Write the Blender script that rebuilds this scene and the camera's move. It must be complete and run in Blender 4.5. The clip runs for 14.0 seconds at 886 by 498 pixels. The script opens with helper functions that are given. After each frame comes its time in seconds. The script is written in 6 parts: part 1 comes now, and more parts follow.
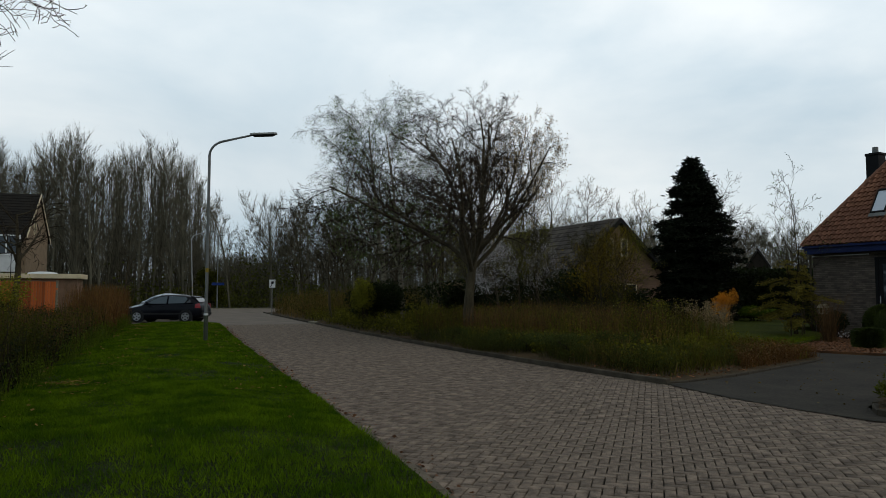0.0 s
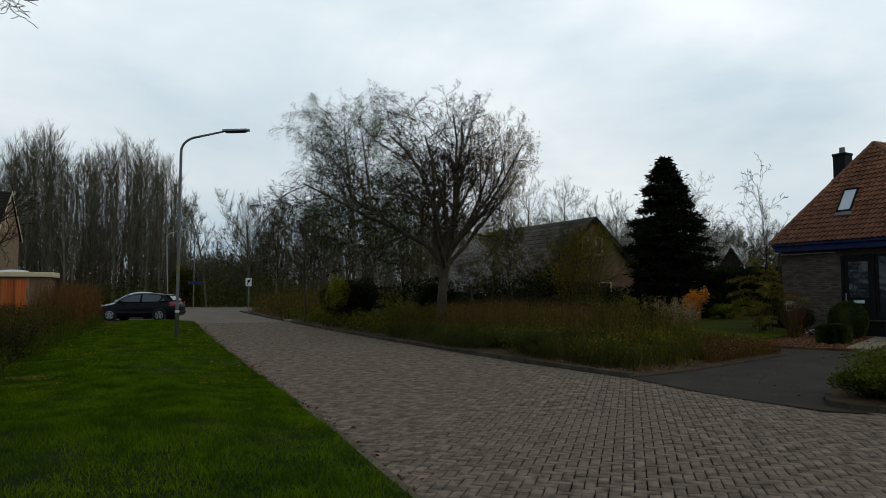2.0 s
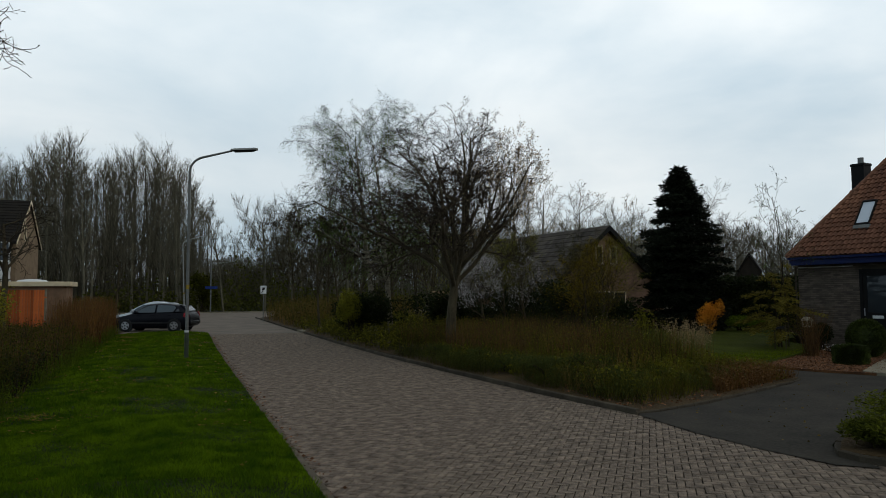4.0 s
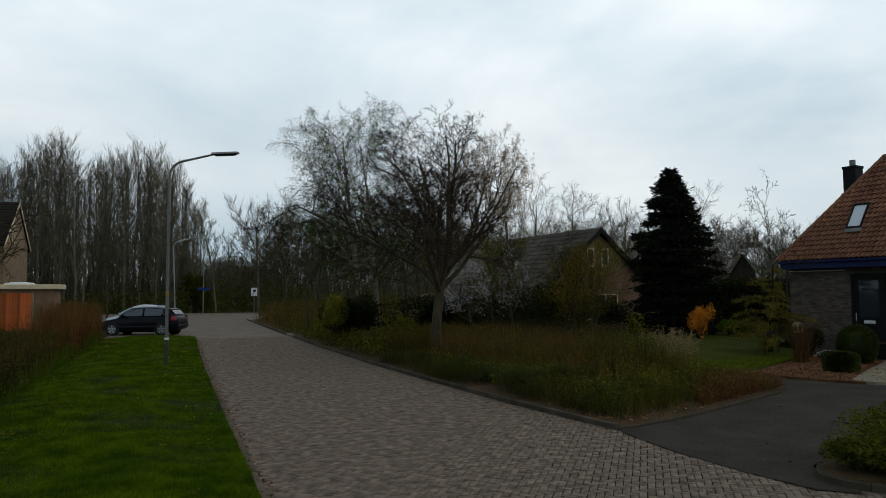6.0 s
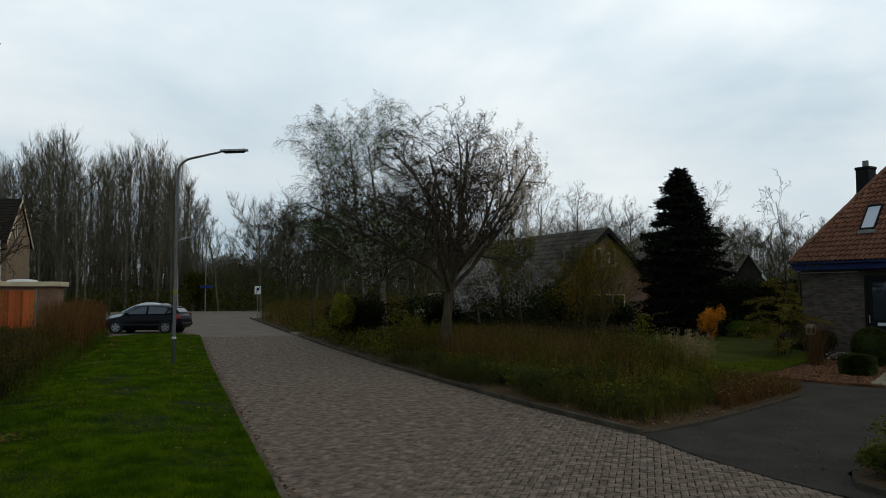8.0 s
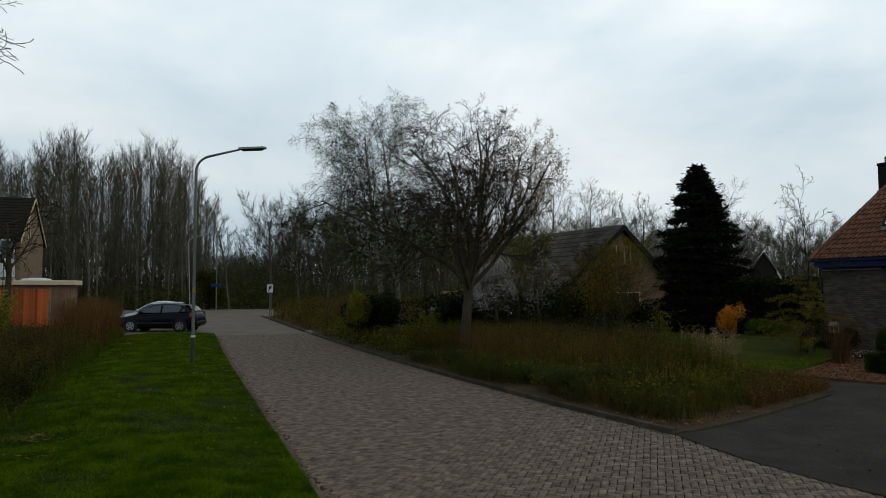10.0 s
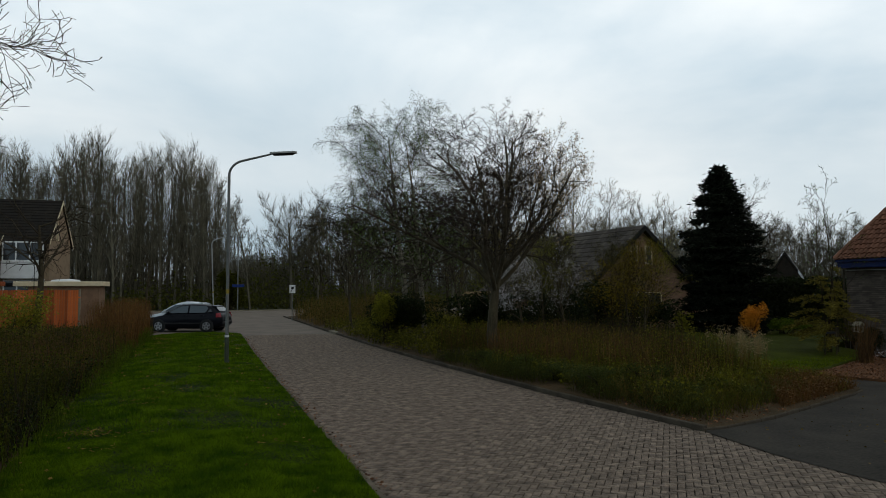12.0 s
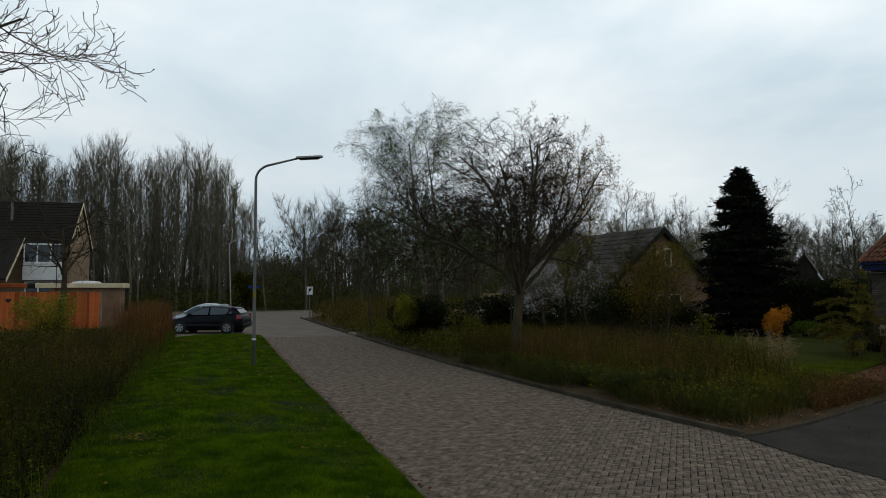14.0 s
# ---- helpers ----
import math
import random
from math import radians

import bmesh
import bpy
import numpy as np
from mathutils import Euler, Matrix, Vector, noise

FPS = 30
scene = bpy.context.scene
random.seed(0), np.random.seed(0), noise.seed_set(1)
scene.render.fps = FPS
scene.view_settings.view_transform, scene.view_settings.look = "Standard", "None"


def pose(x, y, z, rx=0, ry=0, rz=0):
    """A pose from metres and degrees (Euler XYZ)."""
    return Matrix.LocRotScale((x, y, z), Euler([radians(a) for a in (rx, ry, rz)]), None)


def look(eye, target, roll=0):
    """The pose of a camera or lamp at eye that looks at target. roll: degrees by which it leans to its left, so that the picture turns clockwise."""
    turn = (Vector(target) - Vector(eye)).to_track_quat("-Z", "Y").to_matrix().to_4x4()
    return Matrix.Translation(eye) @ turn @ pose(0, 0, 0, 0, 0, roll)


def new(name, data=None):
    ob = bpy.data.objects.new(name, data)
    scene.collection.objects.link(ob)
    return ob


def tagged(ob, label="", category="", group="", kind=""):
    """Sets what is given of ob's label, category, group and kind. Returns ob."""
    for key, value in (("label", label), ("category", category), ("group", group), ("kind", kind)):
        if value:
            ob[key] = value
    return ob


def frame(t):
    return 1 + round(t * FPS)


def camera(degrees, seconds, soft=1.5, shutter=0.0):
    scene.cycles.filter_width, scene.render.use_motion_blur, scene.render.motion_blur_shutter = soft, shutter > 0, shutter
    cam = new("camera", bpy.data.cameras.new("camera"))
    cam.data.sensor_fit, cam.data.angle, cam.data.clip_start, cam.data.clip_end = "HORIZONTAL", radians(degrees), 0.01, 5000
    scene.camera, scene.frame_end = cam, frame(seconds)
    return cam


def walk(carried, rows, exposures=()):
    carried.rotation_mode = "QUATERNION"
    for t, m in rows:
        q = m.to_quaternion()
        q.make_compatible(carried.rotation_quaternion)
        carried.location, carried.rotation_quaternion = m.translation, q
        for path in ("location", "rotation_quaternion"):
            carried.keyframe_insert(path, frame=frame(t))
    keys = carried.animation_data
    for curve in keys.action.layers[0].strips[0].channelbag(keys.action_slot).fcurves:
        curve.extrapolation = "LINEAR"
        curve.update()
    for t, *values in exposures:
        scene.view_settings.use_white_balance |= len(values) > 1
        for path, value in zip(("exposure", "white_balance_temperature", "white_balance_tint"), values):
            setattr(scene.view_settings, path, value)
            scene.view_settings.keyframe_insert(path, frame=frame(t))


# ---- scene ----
cam = camera(64.9, 14.0, soft=0.9)
PATH = [  # seconds, eye, target, roll
    (0, (-0.017, 0.001, 1.441), (0.581, 1.905, 1.574), -0.0),
    (0.5, (-0.023, -0.066, 1.419), (0.582, 1.835, 1.551), -0.1),
    (1, (-0.008, -0.141, 1.374), (0.601, 1.759, 1.508), -0.1),
    (1.5, (0.069, -0.152, 1.361), (0.7, 1.741, 1.496), -0.1),
    (2, (0.173, -0.127, 1.364), (0.824, 1.759, 1.496), -0.0),
    (2.5, (0.187, -0.102, 1.468), (0.812, 1.793, 1.599), -0.1),
    (3, (0.257, -0.113, 1.687), (0.871, 1.786, 1.816), -0.2),
    (5.3, (0.66, -0.085, 2.11), (1.253, 1.819, 2.236), -0.1),
    (5.5, (0.695, -0.072, 2.138), (1.293, 1.833, 2.262), -0.2),
    (6, (0.908, 0.099, 2.161), (1.519, 2.0, 2.286), -0.3),
    (6.5, (0.869, 0.177, 2.15), (1.476, 2.078, 2.275), -0.1),
    (7, (0.751, 0.213, 2.179), (1.349, 2.117, 2.301), -0.0),
    (7.2, (0.74, 0.24, 2.18), (1.351, 2.14, 2.302), -0.0),
    (9.3, (0.52, 0.68, 2.207), (1.12, 2.584, 2.327), 0.0),
    (9.5, (0.495, 0.695, 2.207), (1.078, 2.605, 2.323), -0.1),
    (10, (0.391, 0.655, 2.193), (0.982, 2.563, 2.309), -0.1),
    (10.5, (0.3, 0.56, 2.201), (0.9, 2.465, 2.315), -0.2),
    (11, (0.17, 0.496, 2.214), (0.756, 2.405, 2.327), -0.2),
    (11.5, (0.06, 0.444, 2.225), (0.62, 2.361, 2.338), -0.2),
    (12, (-0.041, 0.361, 2.217), (0.507, 2.281, 2.333), -0.2),
    (12.5, (-0.117, 0.378, 2.204), (0.439, 2.296, 2.322), -0.1),
    (13, (-0.223, 0.302, 2.252), (0.341, 2.218, 2.369), -0.1),
    (13.5, (-0.335, 0.306, 2.269), (0.198, 2.23, 2.387), -0.2),
    (14, (-0.47, 0.381, 2.306), (0.048, 2.309, 2.423), -0.2),
]
walk(cam, [(t, look(eye, target, roll)) for t, eye, target, roll in PATH], exposures=[(0.0, 0.0), (14.0, 0.0)])

# ---- light: a bright overcast spring sky ----
world = bpy.data.worlds.new("overcast_sky")
scene.world = world
world.use_nodes = True
wn, wl = world.node_tree.nodes, world.node_tree.links
wn.clear()
w_out = wn.new("ShaderNodeOutputWorld")
w_bg = wn.new("ShaderNodeBackground")
w_bg.inputs["Strength"].default_value = 1.0
w_sky = wn.new("ShaderNodeTexSky")
w_sky.sky_type = "NISHITA"
w_sky.sun_disc = False
w_sky.sun_elevation = radians(48)
w_sky.sun_rotation = radians(60)
w_dim = wn.new("ShaderNodeMixRGB")
w_dim.blend_type = "MULTIPLY"
w_dim.inputs[0].default_value = 1.0
w_dim.inputs[2].default_value = (0.09, 0.09, 0.09, 1)
w_co = wn.new("ShaderNodeTexCoord")
w_map = wn.new("ShaderNodeMapping")
w_map.inputs["Scale"].default_value = (1.0, 1.0, 2.0)
w_noise = wn.new("ShaderNodeTexNoise")
w_noise.inputs["Scale"].default_value = 2.0
w_noise.inputs["Detail"].default_value = 6
w_noise.inputs["Roughness"].default_value = 0.5
w_noise.inputs["Distortion"].default_value = 0.35
w_ramp = wn.new("ShaderNodeValToRGB")
w_ramp.color_ramp.elements[0].position = 0.38
w_ramp.color_ramp.elements[0].color = (0.50, 0.66, 0.77, 1)
w_ramp.color_ramp.elements[1].position = 0.72
w_ramp.color_ramp.elements[1].color = (0.975, 1.035, 1.05, 1)
w_mix = wn.new("ShaderNodeMixRGB")
w_mix.inputs[0].default_value = 0.93
wl.new(w_co.outputs["Generated"], w_map.inputs["Vector"])
wl.new(w_map.outputs["Vector"], w_noise.inputs["Vector"])
# the hidden sun brightens the cloud on its side
w_dot = wn.new("ShaderNodeVectorMath")
w_dot.operation = "DOT_PRODUCT"
w_dot.inputs[1].default_value = (0.94, 0.10, 0.33)
w_glow = wn.new("ShaderNodeMath")
w_glow.operation = "MULTIPLY_ADD"
w_glow.inputs[1].default_value = 0.22
wl.new(w_co.outputs["Generated"], w_dot.inputs[0])
wl.new(w_dot.outputs["Value"], w_glow.inputs[0])
wl.new(w_noise.outputs["Fac"], w_glow.inputs[2])
wl.new(w_glow.outputs[0], w_ramp.inputs[0])
wl.new(w_sky.outputs["Color"], w_dim.inputs[1])
wl.new(w_dim.outputs[0], w_mix.inputs[1])
wl.new(w_ramp.outputs[0], w_mix.inputs[2])
# the cloud is brightest at middle height and greyer along the horizon
w_sep = wn.new("ShaderNodeSeparateXYZ")
w_rng = wn.new("ShaderNodeValToRGB")
w_rng.color_ramp.interpolation = "EASE"
for at_, v_ in ((0.0, 0.80), (0.16, 0.87), (0.36, 1.0)):
    el = w_rng.color_ramp.elements[0] if at_ == 0.0 else w_rng.color_ramp.elements.new(at_)
    el.position, el.color = at_, (v_, v_, v_, 1)
# the unseen sky overhead is made darker so less light reaches the ground
w_rng.color_ramp.elements[-1].position = 1.0
w_rng.color_ramp.elements[-1].color = (0.46, 0.46, 0.46, 1)
w_darken = wn.new("ShaderNodeMixRGB")
w_darken.blend_type = "MULTIPLY"
w_darken.inputs[0].default_value = 1.0
wl.new(w_co.outputs["Generated"], w_sep.inputs[0])
wl.new(w_sep.outputs["Z"], w_rng.inputs["Fac"])
wl.new(w_mix.outputs[0], w_darken.inputs[1])
wl.new(w_rng.outputs[0], w_darken.inputs[2])
wl.new(w_darken.outputs[0], w_bg.inputs["Color"])
wl.new(w_bg.outputs[0], w_out.inputs["Surface"])

sun_data = bpy.data.lights.new("sun", "SUN")
sun_data.energy = 0.25
sun_data.angle = radians(40)
sun_data.color = (1.0, 0.97, 0.92)
sun = new("sun", sun_data)
sun.matrix_world = look((0, 0, 40), (-18, 22, 0))


# ---- materials ----
def mat(name, base, dark=None, rough=0.8, metal=0.0, scale=6.0, fine=60.0, bump=0.3, depth=0.01, vary=0.0, isle=False, spec=0.15, mixpos=(0.35, 0.68), coat=0.0, stretch=None, grain=0.35, leafy=0.0):
    """Two colours mixed by coarse and fine noise, with fine relief; vary: brightness per object or per loose piece."""
    m = bpy.data.materials.new(name)
    m.use_nodes = True
    n, l = m.node_tree.nodes, m.node_tree.links
    p = n["Principled BSDF"]
    p.inputs["Roughness"].default_value = rough
    p.inputs["Metallic"].default_value = metal
    p.inputs["Specular IOR Level"].default_value = min(spec, 0.06) if leafy else spec
    p.inputs["Coat Weight"].default_value = coat
    dark = dark or tuple(c * 0.6 for c in base)
    co = n.new("ShaderNodeTexCoord")
    vec = co.outputs["Object"]
    if stretch:
        mp = n.new("ShaderNodeMapping")
        mp.inputs["Scale"].default_value = stretch
        l.new(vec, mp.inputs["Vector"])
        vec = mp.outputs["Vector"]
    big = n.new("ShaderNodeTexNoise")
    big.inputs["Scale"].default_value = scale
    big.inputs["Detail"].default_value = 5
    small = n.new("ShaderNodeTexNoise")
    small.inputs["Scale"].default_value = fine
    small.inputs["Detail"].default_value = 3
    l.new(vec, big.inputs["Vector"])
    l.new(vec, small.inputs["Vector"])
    add = n.new("ShaderNodeMath")
    add.operation = "MULTIPLY_ADD"
    add.inputs[1].default_value = grain
    l.new(small.outputs["Fac"], add.inputs[0])
    half = n.new("ShaderNodeMath")
    half.operation = "MULTIPLY"
    half.inputs[1].default_value = 0.65
    l.new(big.outputs["Fac"], half.inputs[0])
    l.new(half.outputs[0], add.inputs[2])
    ramp = n.new("ShaderNodeValToRGB")
    ramp.color_ramp.elements[0].position = mixpos[0]
    ramp.color_ramp.elements[1].position = mixpos[1]
    ramp.color_ramp.elements[0].color = (*dark, 1)
    ramp.color_ramp.elements[1].color = (*base, 1)
    l.new(add.outputs[0], ramp.inputs[0])
    colour = ramp.outputs[0]
    if vary:
        if isle:
            geo = n.new("ShaderNodeNewGeometry")
            rnd = geo.outputs["Random Per Island"]
        else:
            info = n.new("ShaderNodeObjectInfo")
            rnd = info.outputs["Random"]
        rng = n.new("ShaderNodeMapRange")
        rng.inputs["To Min"].default_value = 1 - vary
        rng.inputs["To Max"].default_value = 1 + vary
        l.new(rnd, rng.inputs["Value"])
        mul = n.new("ShaderNodeMixRGB")
        mul.blend_type = "MULTIPLY"
        mul.inputs[0].default_value = 1.0
        l.new(colour, mul.inputs[1])
        l.new(rng.outputs[0], mul.inputs[2])
        colour = mul.outputs[0]
    l.new(colour, p.inputs["Base Color"])
    if leafy:
        # thin leaves let light through
        tr = n.new("ShaderNodeBsdfTranslucent")
        mx = n.new("ShaderNodeMixShader")
        mx.inputs[0].default_value = leafy
        l.new(colour, tr.inputs["Color"])
        l.new(p.outputs[0], mx.inputs[1])
        l.new(tr.outputs[0], mx.inputs[2])
        l.new(mx.outputs[0], n["Material Output"].inputs["Surface"])
    if bump:
        b = n.new("ShaderNodeBump")
        b.inputs["Strength"].default_value = bump
        b.inputs["Distance"].default_value = depth
        l.new(small.outputs["Fac"], b.inputs["Height"])
        l.new(b.outputs[0], p.inputs["Normal"])
    return m


def glass(name, colour, rough=0.05):
    """Window glass: a glossy pane with a dark tint, or with sky reflection painted in."""
    m = bpy.data.materials.new(name)
    m.use_nodes = True
    p = m.node_tree.nodes["Principled BSDF"]
    p.inputs["Base Color"].default_value = (*colour, 1)
    p.inputs["Roughness"].default_value = rough
    p.inputs["IOR"].default_value = 1.5
    p.inputs["Specular IOR Level"].default_value = 0.5
    return m


M_PAVER = mat("brick_paver", (0.196, 0.148, 0.110), (0.066, 0.050, 0.038), rough=0.9, scale=7, fine=120, bump=0.9, depth=0.006, spec=0.15, mixpos=(0.50, 0.74), vary=0.17, grain=0.6, isle=True)
M_PAVER_ONE = mat("brick_paver_single", (0.196, 0.148, 0.110), (0.066, 0.050, 0.038), rough=0.9, scale=7, fine=120, bump=0.9, depth=0.006, spec=0.15, mixpos=(0.50, 0.74), vary=0.17, grain=0.6)
M_JOINT = mat("joint_sand", (0.01617, 0.01365, 0.00924), (0.00693, 0.0063, 0.0042), rough=0.95, scale=1.2, fine=50)
M_ROADFAR = mat("worn_paving_far", (0.1735, 0.1404, 0.1118), (0.09838, 0.07996, 0.06364), rough=0.9, scale=0.7, fine=9, bump=0.4)
M_ASPHALT = mat("asphalt", (0.046, 0.039, 0.030), (0.0125, 0.0117, 0.0097), rough=0.95, scale=1.3, fine=24, bump=0.3, depth=0.008, spec=0.1, mixpos=(0.38, 0.88), grain=0.6)
M_KERB = mat("concrete_kerb", (0.078, 0.062, 0.044), (0.026, 0.021, 0.0145), rough=0.9, scale=2.5, fine=60, bump=0.4, vary=0.2, spec=0.1)
M_SOIL = mat("bed_soil", (0.07173, 0.04309, 0.01797), (0.02582, 0.01847, 0.006912), rough=1.0, scale=1.2, fine=22, bump=0.8, depth=0.05)
# verge turf, its colour darkened to hold the shade between the blades
M_TURF_SHADED = mat("shaded_turf", (0.0132, 0.01936, 0.000704), (0.0044, 0.00792, 0.000352), rough=0.95, scale=0.9, fine=25, bump=0.8, depth=0.04, spec=0.1)
M_LAWN = mat("lawn_turf", (0.050, 0.058, 0.004), (0.020, 0.027, 0.002), rough=0.95, scale=0.9, fine=25, bump=0.8, depth=0.04, spec=0.05)
M_LAWN_BLADE = mat("lawn_blade", (0.125, 0.155, 0.006), (0.055, 0.082, 0.003), rough=0.8, scale=1.5, fine=9, bump=0, vary=0.4, isle=True, leafy=0.45)
M_BLADE = mat("grass_blade", (0.094, 0.150, 0.0023), (0.030, 0.066, 0.001), rough=0.7, scale=2.0, fine=9, bump=0, vary=0.4, mixpos=(0.40, 0.60), isle=True, spec=0.15, leafy=0.45)
M_DRYLEAF = mat("fallen_leaf", (0.3179, 0.204, 0.0612), (0.1496, 0.085, 0.0238), rough=0.8, scale=4, fine=20, bump=0, vary=0.4, isle=True, leafy=0.45)
M_FIELD = mat("meadow", (0.033, 0.036, 0.01056), (0.0132, 0.0168, 0.0048), rough=1.0, scale=0.08, fine=1.5, bump=0.4, depth=0.1)
M_CHIP = mat("bark_chip", (0.2069, 0.0935, 0.04356), (0.07623, 0.0352, 0.01742), rough=0.9, scale=3, fine=20, bump=0, vary=0.6, isle=True)
M_GRAVEL = mat("bark_mulch", (0.1403, 0.06232, 0.02525), (0.0561, 0.02566, 0.01234), rough=0.95, scale=2, fine=35, bump=0.8, depth=0.03)
M_SLAB = mat("concrete_slab", (0.2228, 0.1913, 0.135), (0.1238, 0.1087, 0.078), rough=0.9, scale=2, fine=50, bump=0.3)
M_BARK = mat("grey_bark", (0.07865, 0.06199, 0.03564), (0.02723, 0.02156, 0.01188), rough=0.95, scale=5, fine=40, bump=0.6, depth=0.02, stretch=(1, 1, 0.3))
M_TWIG = mat("twig", (0.03134, 0.02122, 0.01146), (0.01291, 0.008738, 0.004585), rough=0.9, scale=3, fine=20, bump=0)
M_BIRCH = mat("birch_bark", (0.2244, 0.192, 0.1344), (0.033, 0.027, 0.0192), rough=0.8, scale=4, fine=14, bump=0.4, stretch=(0.6, 0.6, 3))
M_WOODS = mat("forest_bark", (0.145, 0.128, 0.086), (0.056, 0.051, 0.035), rough=0.95, scale=0.4, fine=4, bump=0, vary=0.35)
M_UNDER = mat("forest_undergrowth", (0.1091, 0.1116, 0.02299), (0.03738, 0.04249, 0.01022), rough=1.0, scale=0.5, fine=6, bump=0, vary=0.3, isle=True, leafy=0.45)
M_LEAF_BIRCH = mat("young_birch_leaf", (0.105, 0.175, 0.022), (0.055, 0.10, 0.012), rough=0.6, scale=2, fine=9, bump=0, vary=0.35, isle=True, leafy=0.45)
M_BUD = mat("tan_bud", (0.46, 0.36, 0.22), (0.26, 0.18, 0.09), rough=0.7, scale=2, fine=9, bump=0, vary=0.35, isle=True, leafy=0.45)
M_BLOSSOM = mat("white_blossom", (0.80, 0.77, 0.76), (0.55, 0.50, 0.50), rough=0.7, scale=3, fine=9, bump=0, vary=0.25, isle=True, leafy=0.45)
# evergreen leaf; its dark colour also stands for shade at the hedge foot
M_LEAF_DARK = mat("dark_evergreen_and_shade_leaf", (0.024, 0.032, 0.0085), (0.0075, 0.011, 0.003), rough=0.55, scale=2, fine=9, bump=0, vary=0.45, isle=True, leafy=0.45)
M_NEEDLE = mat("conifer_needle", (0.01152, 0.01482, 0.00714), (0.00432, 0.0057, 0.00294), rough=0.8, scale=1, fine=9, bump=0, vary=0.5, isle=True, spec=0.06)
M_LEAF_YG = mat("yellow_green_leaf", (0.2157, 0.1491, 0.009484), (0.09166, 0.06666, 0.004743), rough=0.6, scale=2, fine=9, bump=0, vary=0.4, isle=True, leafy=0.45)
M_LEAF_OLIVE = mat("olive_leaf", (0.07536, 0.06851, 0.01135), (0.03103, 0.03063, 0.005158), rough=0.7, scale=1.2, fine=7, bump=0, vary=0.45, isle=True, leafy=0.45)
M_LEAF_GREY = mat("grey_green_leaf", (0.094, 0.108, 0.024), (0.028, 0.034, 0.008), rough=0.7, scale=1.2, fine=7, bump=0, vary=0.4, isle=True, leafy=0.45)
M_LEAF_GREEN = mat("fresh_green_leaf", (0.1123, 0.1536, 0.008641), (0.04191, 0.06498, 0.003929), rough=0.6, scale=1.5, fine=7, bump=0, vary=0.4, isle=True, leafy=0.45)
M_LEAF_JUNIPER = mat("juniper_leaf", (0.115, 0.125, 0.012), (0.026, 0.032, 0.004), rough=0.65, scale=3, fine=9, bump=0, vary=0.55, isle=True, leafy=0.45)
M_LEAF_BED = mat("olive_herb_leaf", (0.165, 0.150, 0.013), (0.046, 0.047, 0.005), rough=0.65, scale=1.5, fine=7, bump=0, vary=0.5, isle=True, leafy=0.45)
M_LEAF_LIME = mat("lime_leaf", (0.23, 0.215, 0.02), (0.09, 0.088, 0.008), rough=0.6, scale=2, fine=9, bump=0, vary=0.45, isle=True, leafy=0.45)
M_LEAF_HEDGE = mat("hedge_leaf", (0.074, 0.074, 0.0045), (0.017, 0.020, 0.0016), rough=0.65, scale=0.8, fine=7, bump=0, vary=0.55, isle=True, leafy=0.45)
M_LEAF_BRONZE = mat("bronze_olive_leaf", (0.20, 0.16, 0.026), (0.08, 0.064, 0.011), rough=0.65, scale=2, fine=9, bump=0, vary=0.45, isle=True, leafy=0.45)
M_FORSYTHIA = mat("amber_leaf", (0.7843, 0.3416, 0.03163), (0.4301, 0.1518, 0.01518), rough=0.6, scale=3, fine=9, bump=0, vary=0.35, isle=True, leafy=0.45)
M_STEM_RED = mat("dry_red_brown_stem", (0.1576, 0.06974, 0.01619), (0.0619, 0.02976, 0.007619), rough=0.85, scale=0.8, fine=6, bump=0, vary=0.4, isle=True)
M_STEM_DARK = mat("dead_dark_stem", (0.125, 0.062, 0.019), (0.045, 0.025, 0.009), rough=0.9, scale=0.8, fine=6, bump=0, vary=0.45, isle=True)
M_PLUME = mat("pale_seed_plume", (0.33, 0.25, 0.14), (0.16, 0.11, 0.055), rough=0.9, scale=2, fine=9, bump=0, vary=0.3, isle=True, leafy=0.3)
M_STEM_TAN = mat("dry_tan_stem", (0.165, 0.1023, 0.02139), (0.06602, 0.04092, 0.009163), rough=0.85, scale=0.8, fine=6, bump=0, vary=0.4, isle=True)
M_GALV = mat("galvanised_steel", (0.17, 0.17, 0.16), (0.1, 0.1, 0.0925), rough=0.55, metal=0.35, scale=2, fine=30, bump=0.1)
M_TILE_RED = mat("red_clay_tile", (0.235, 0.104, 0.056), (0.115, 0.049, 0.031), rough=0.75, scale=1.5, fine=30, bump=0.3, vary=0.22)
M_TILE_REST = mat("red_clay_tile_course", (0.235, 0.104, 0.056), (0.115, 0.049, 0.031), rough=0.75, scale=1.5, fine=30, bump=0.3, vary=0.22, isle=True)
M_TILE_DARK = mat("dark_concrete_tile", (0.01966, 0.01625, 0.01222), (0.00894, 0.007475, 0.00598), rough=0.85, scale=1.2, fine=20, bump=0.4, vary=0.2)
M_TILE_BROWN = mat("weathered_brown_tile", (0.03299, 0.02537, 0.01753), (0.01523, 0.012, 0.008486), rough=0.9, scale=1.2, fine=20, bump=0.4, vary=0.2)
M_BRICK_GREY = mat("grey_brown_brick", (0.1046, 0.07605, 0.0507), (0.05577, 0.04056, 0.02789), rough=0.9, scale=3, fine=50, bump=0.4, vary=0.25)
M_BRICK_TAN = mat("tan_brick", (0.2145, 0.1527, 0.09616), (0.143, 0.1008, 0.0624), rough=0.9, scale=2, fine=30, bump=0.3)
M_BRICK_BROWN = mat("brown_brick", (0.21, 0.128, 0.078), (0.125, 0.075, 0.046), rough=0.9, scale=2, fine=30, bump=0.3)
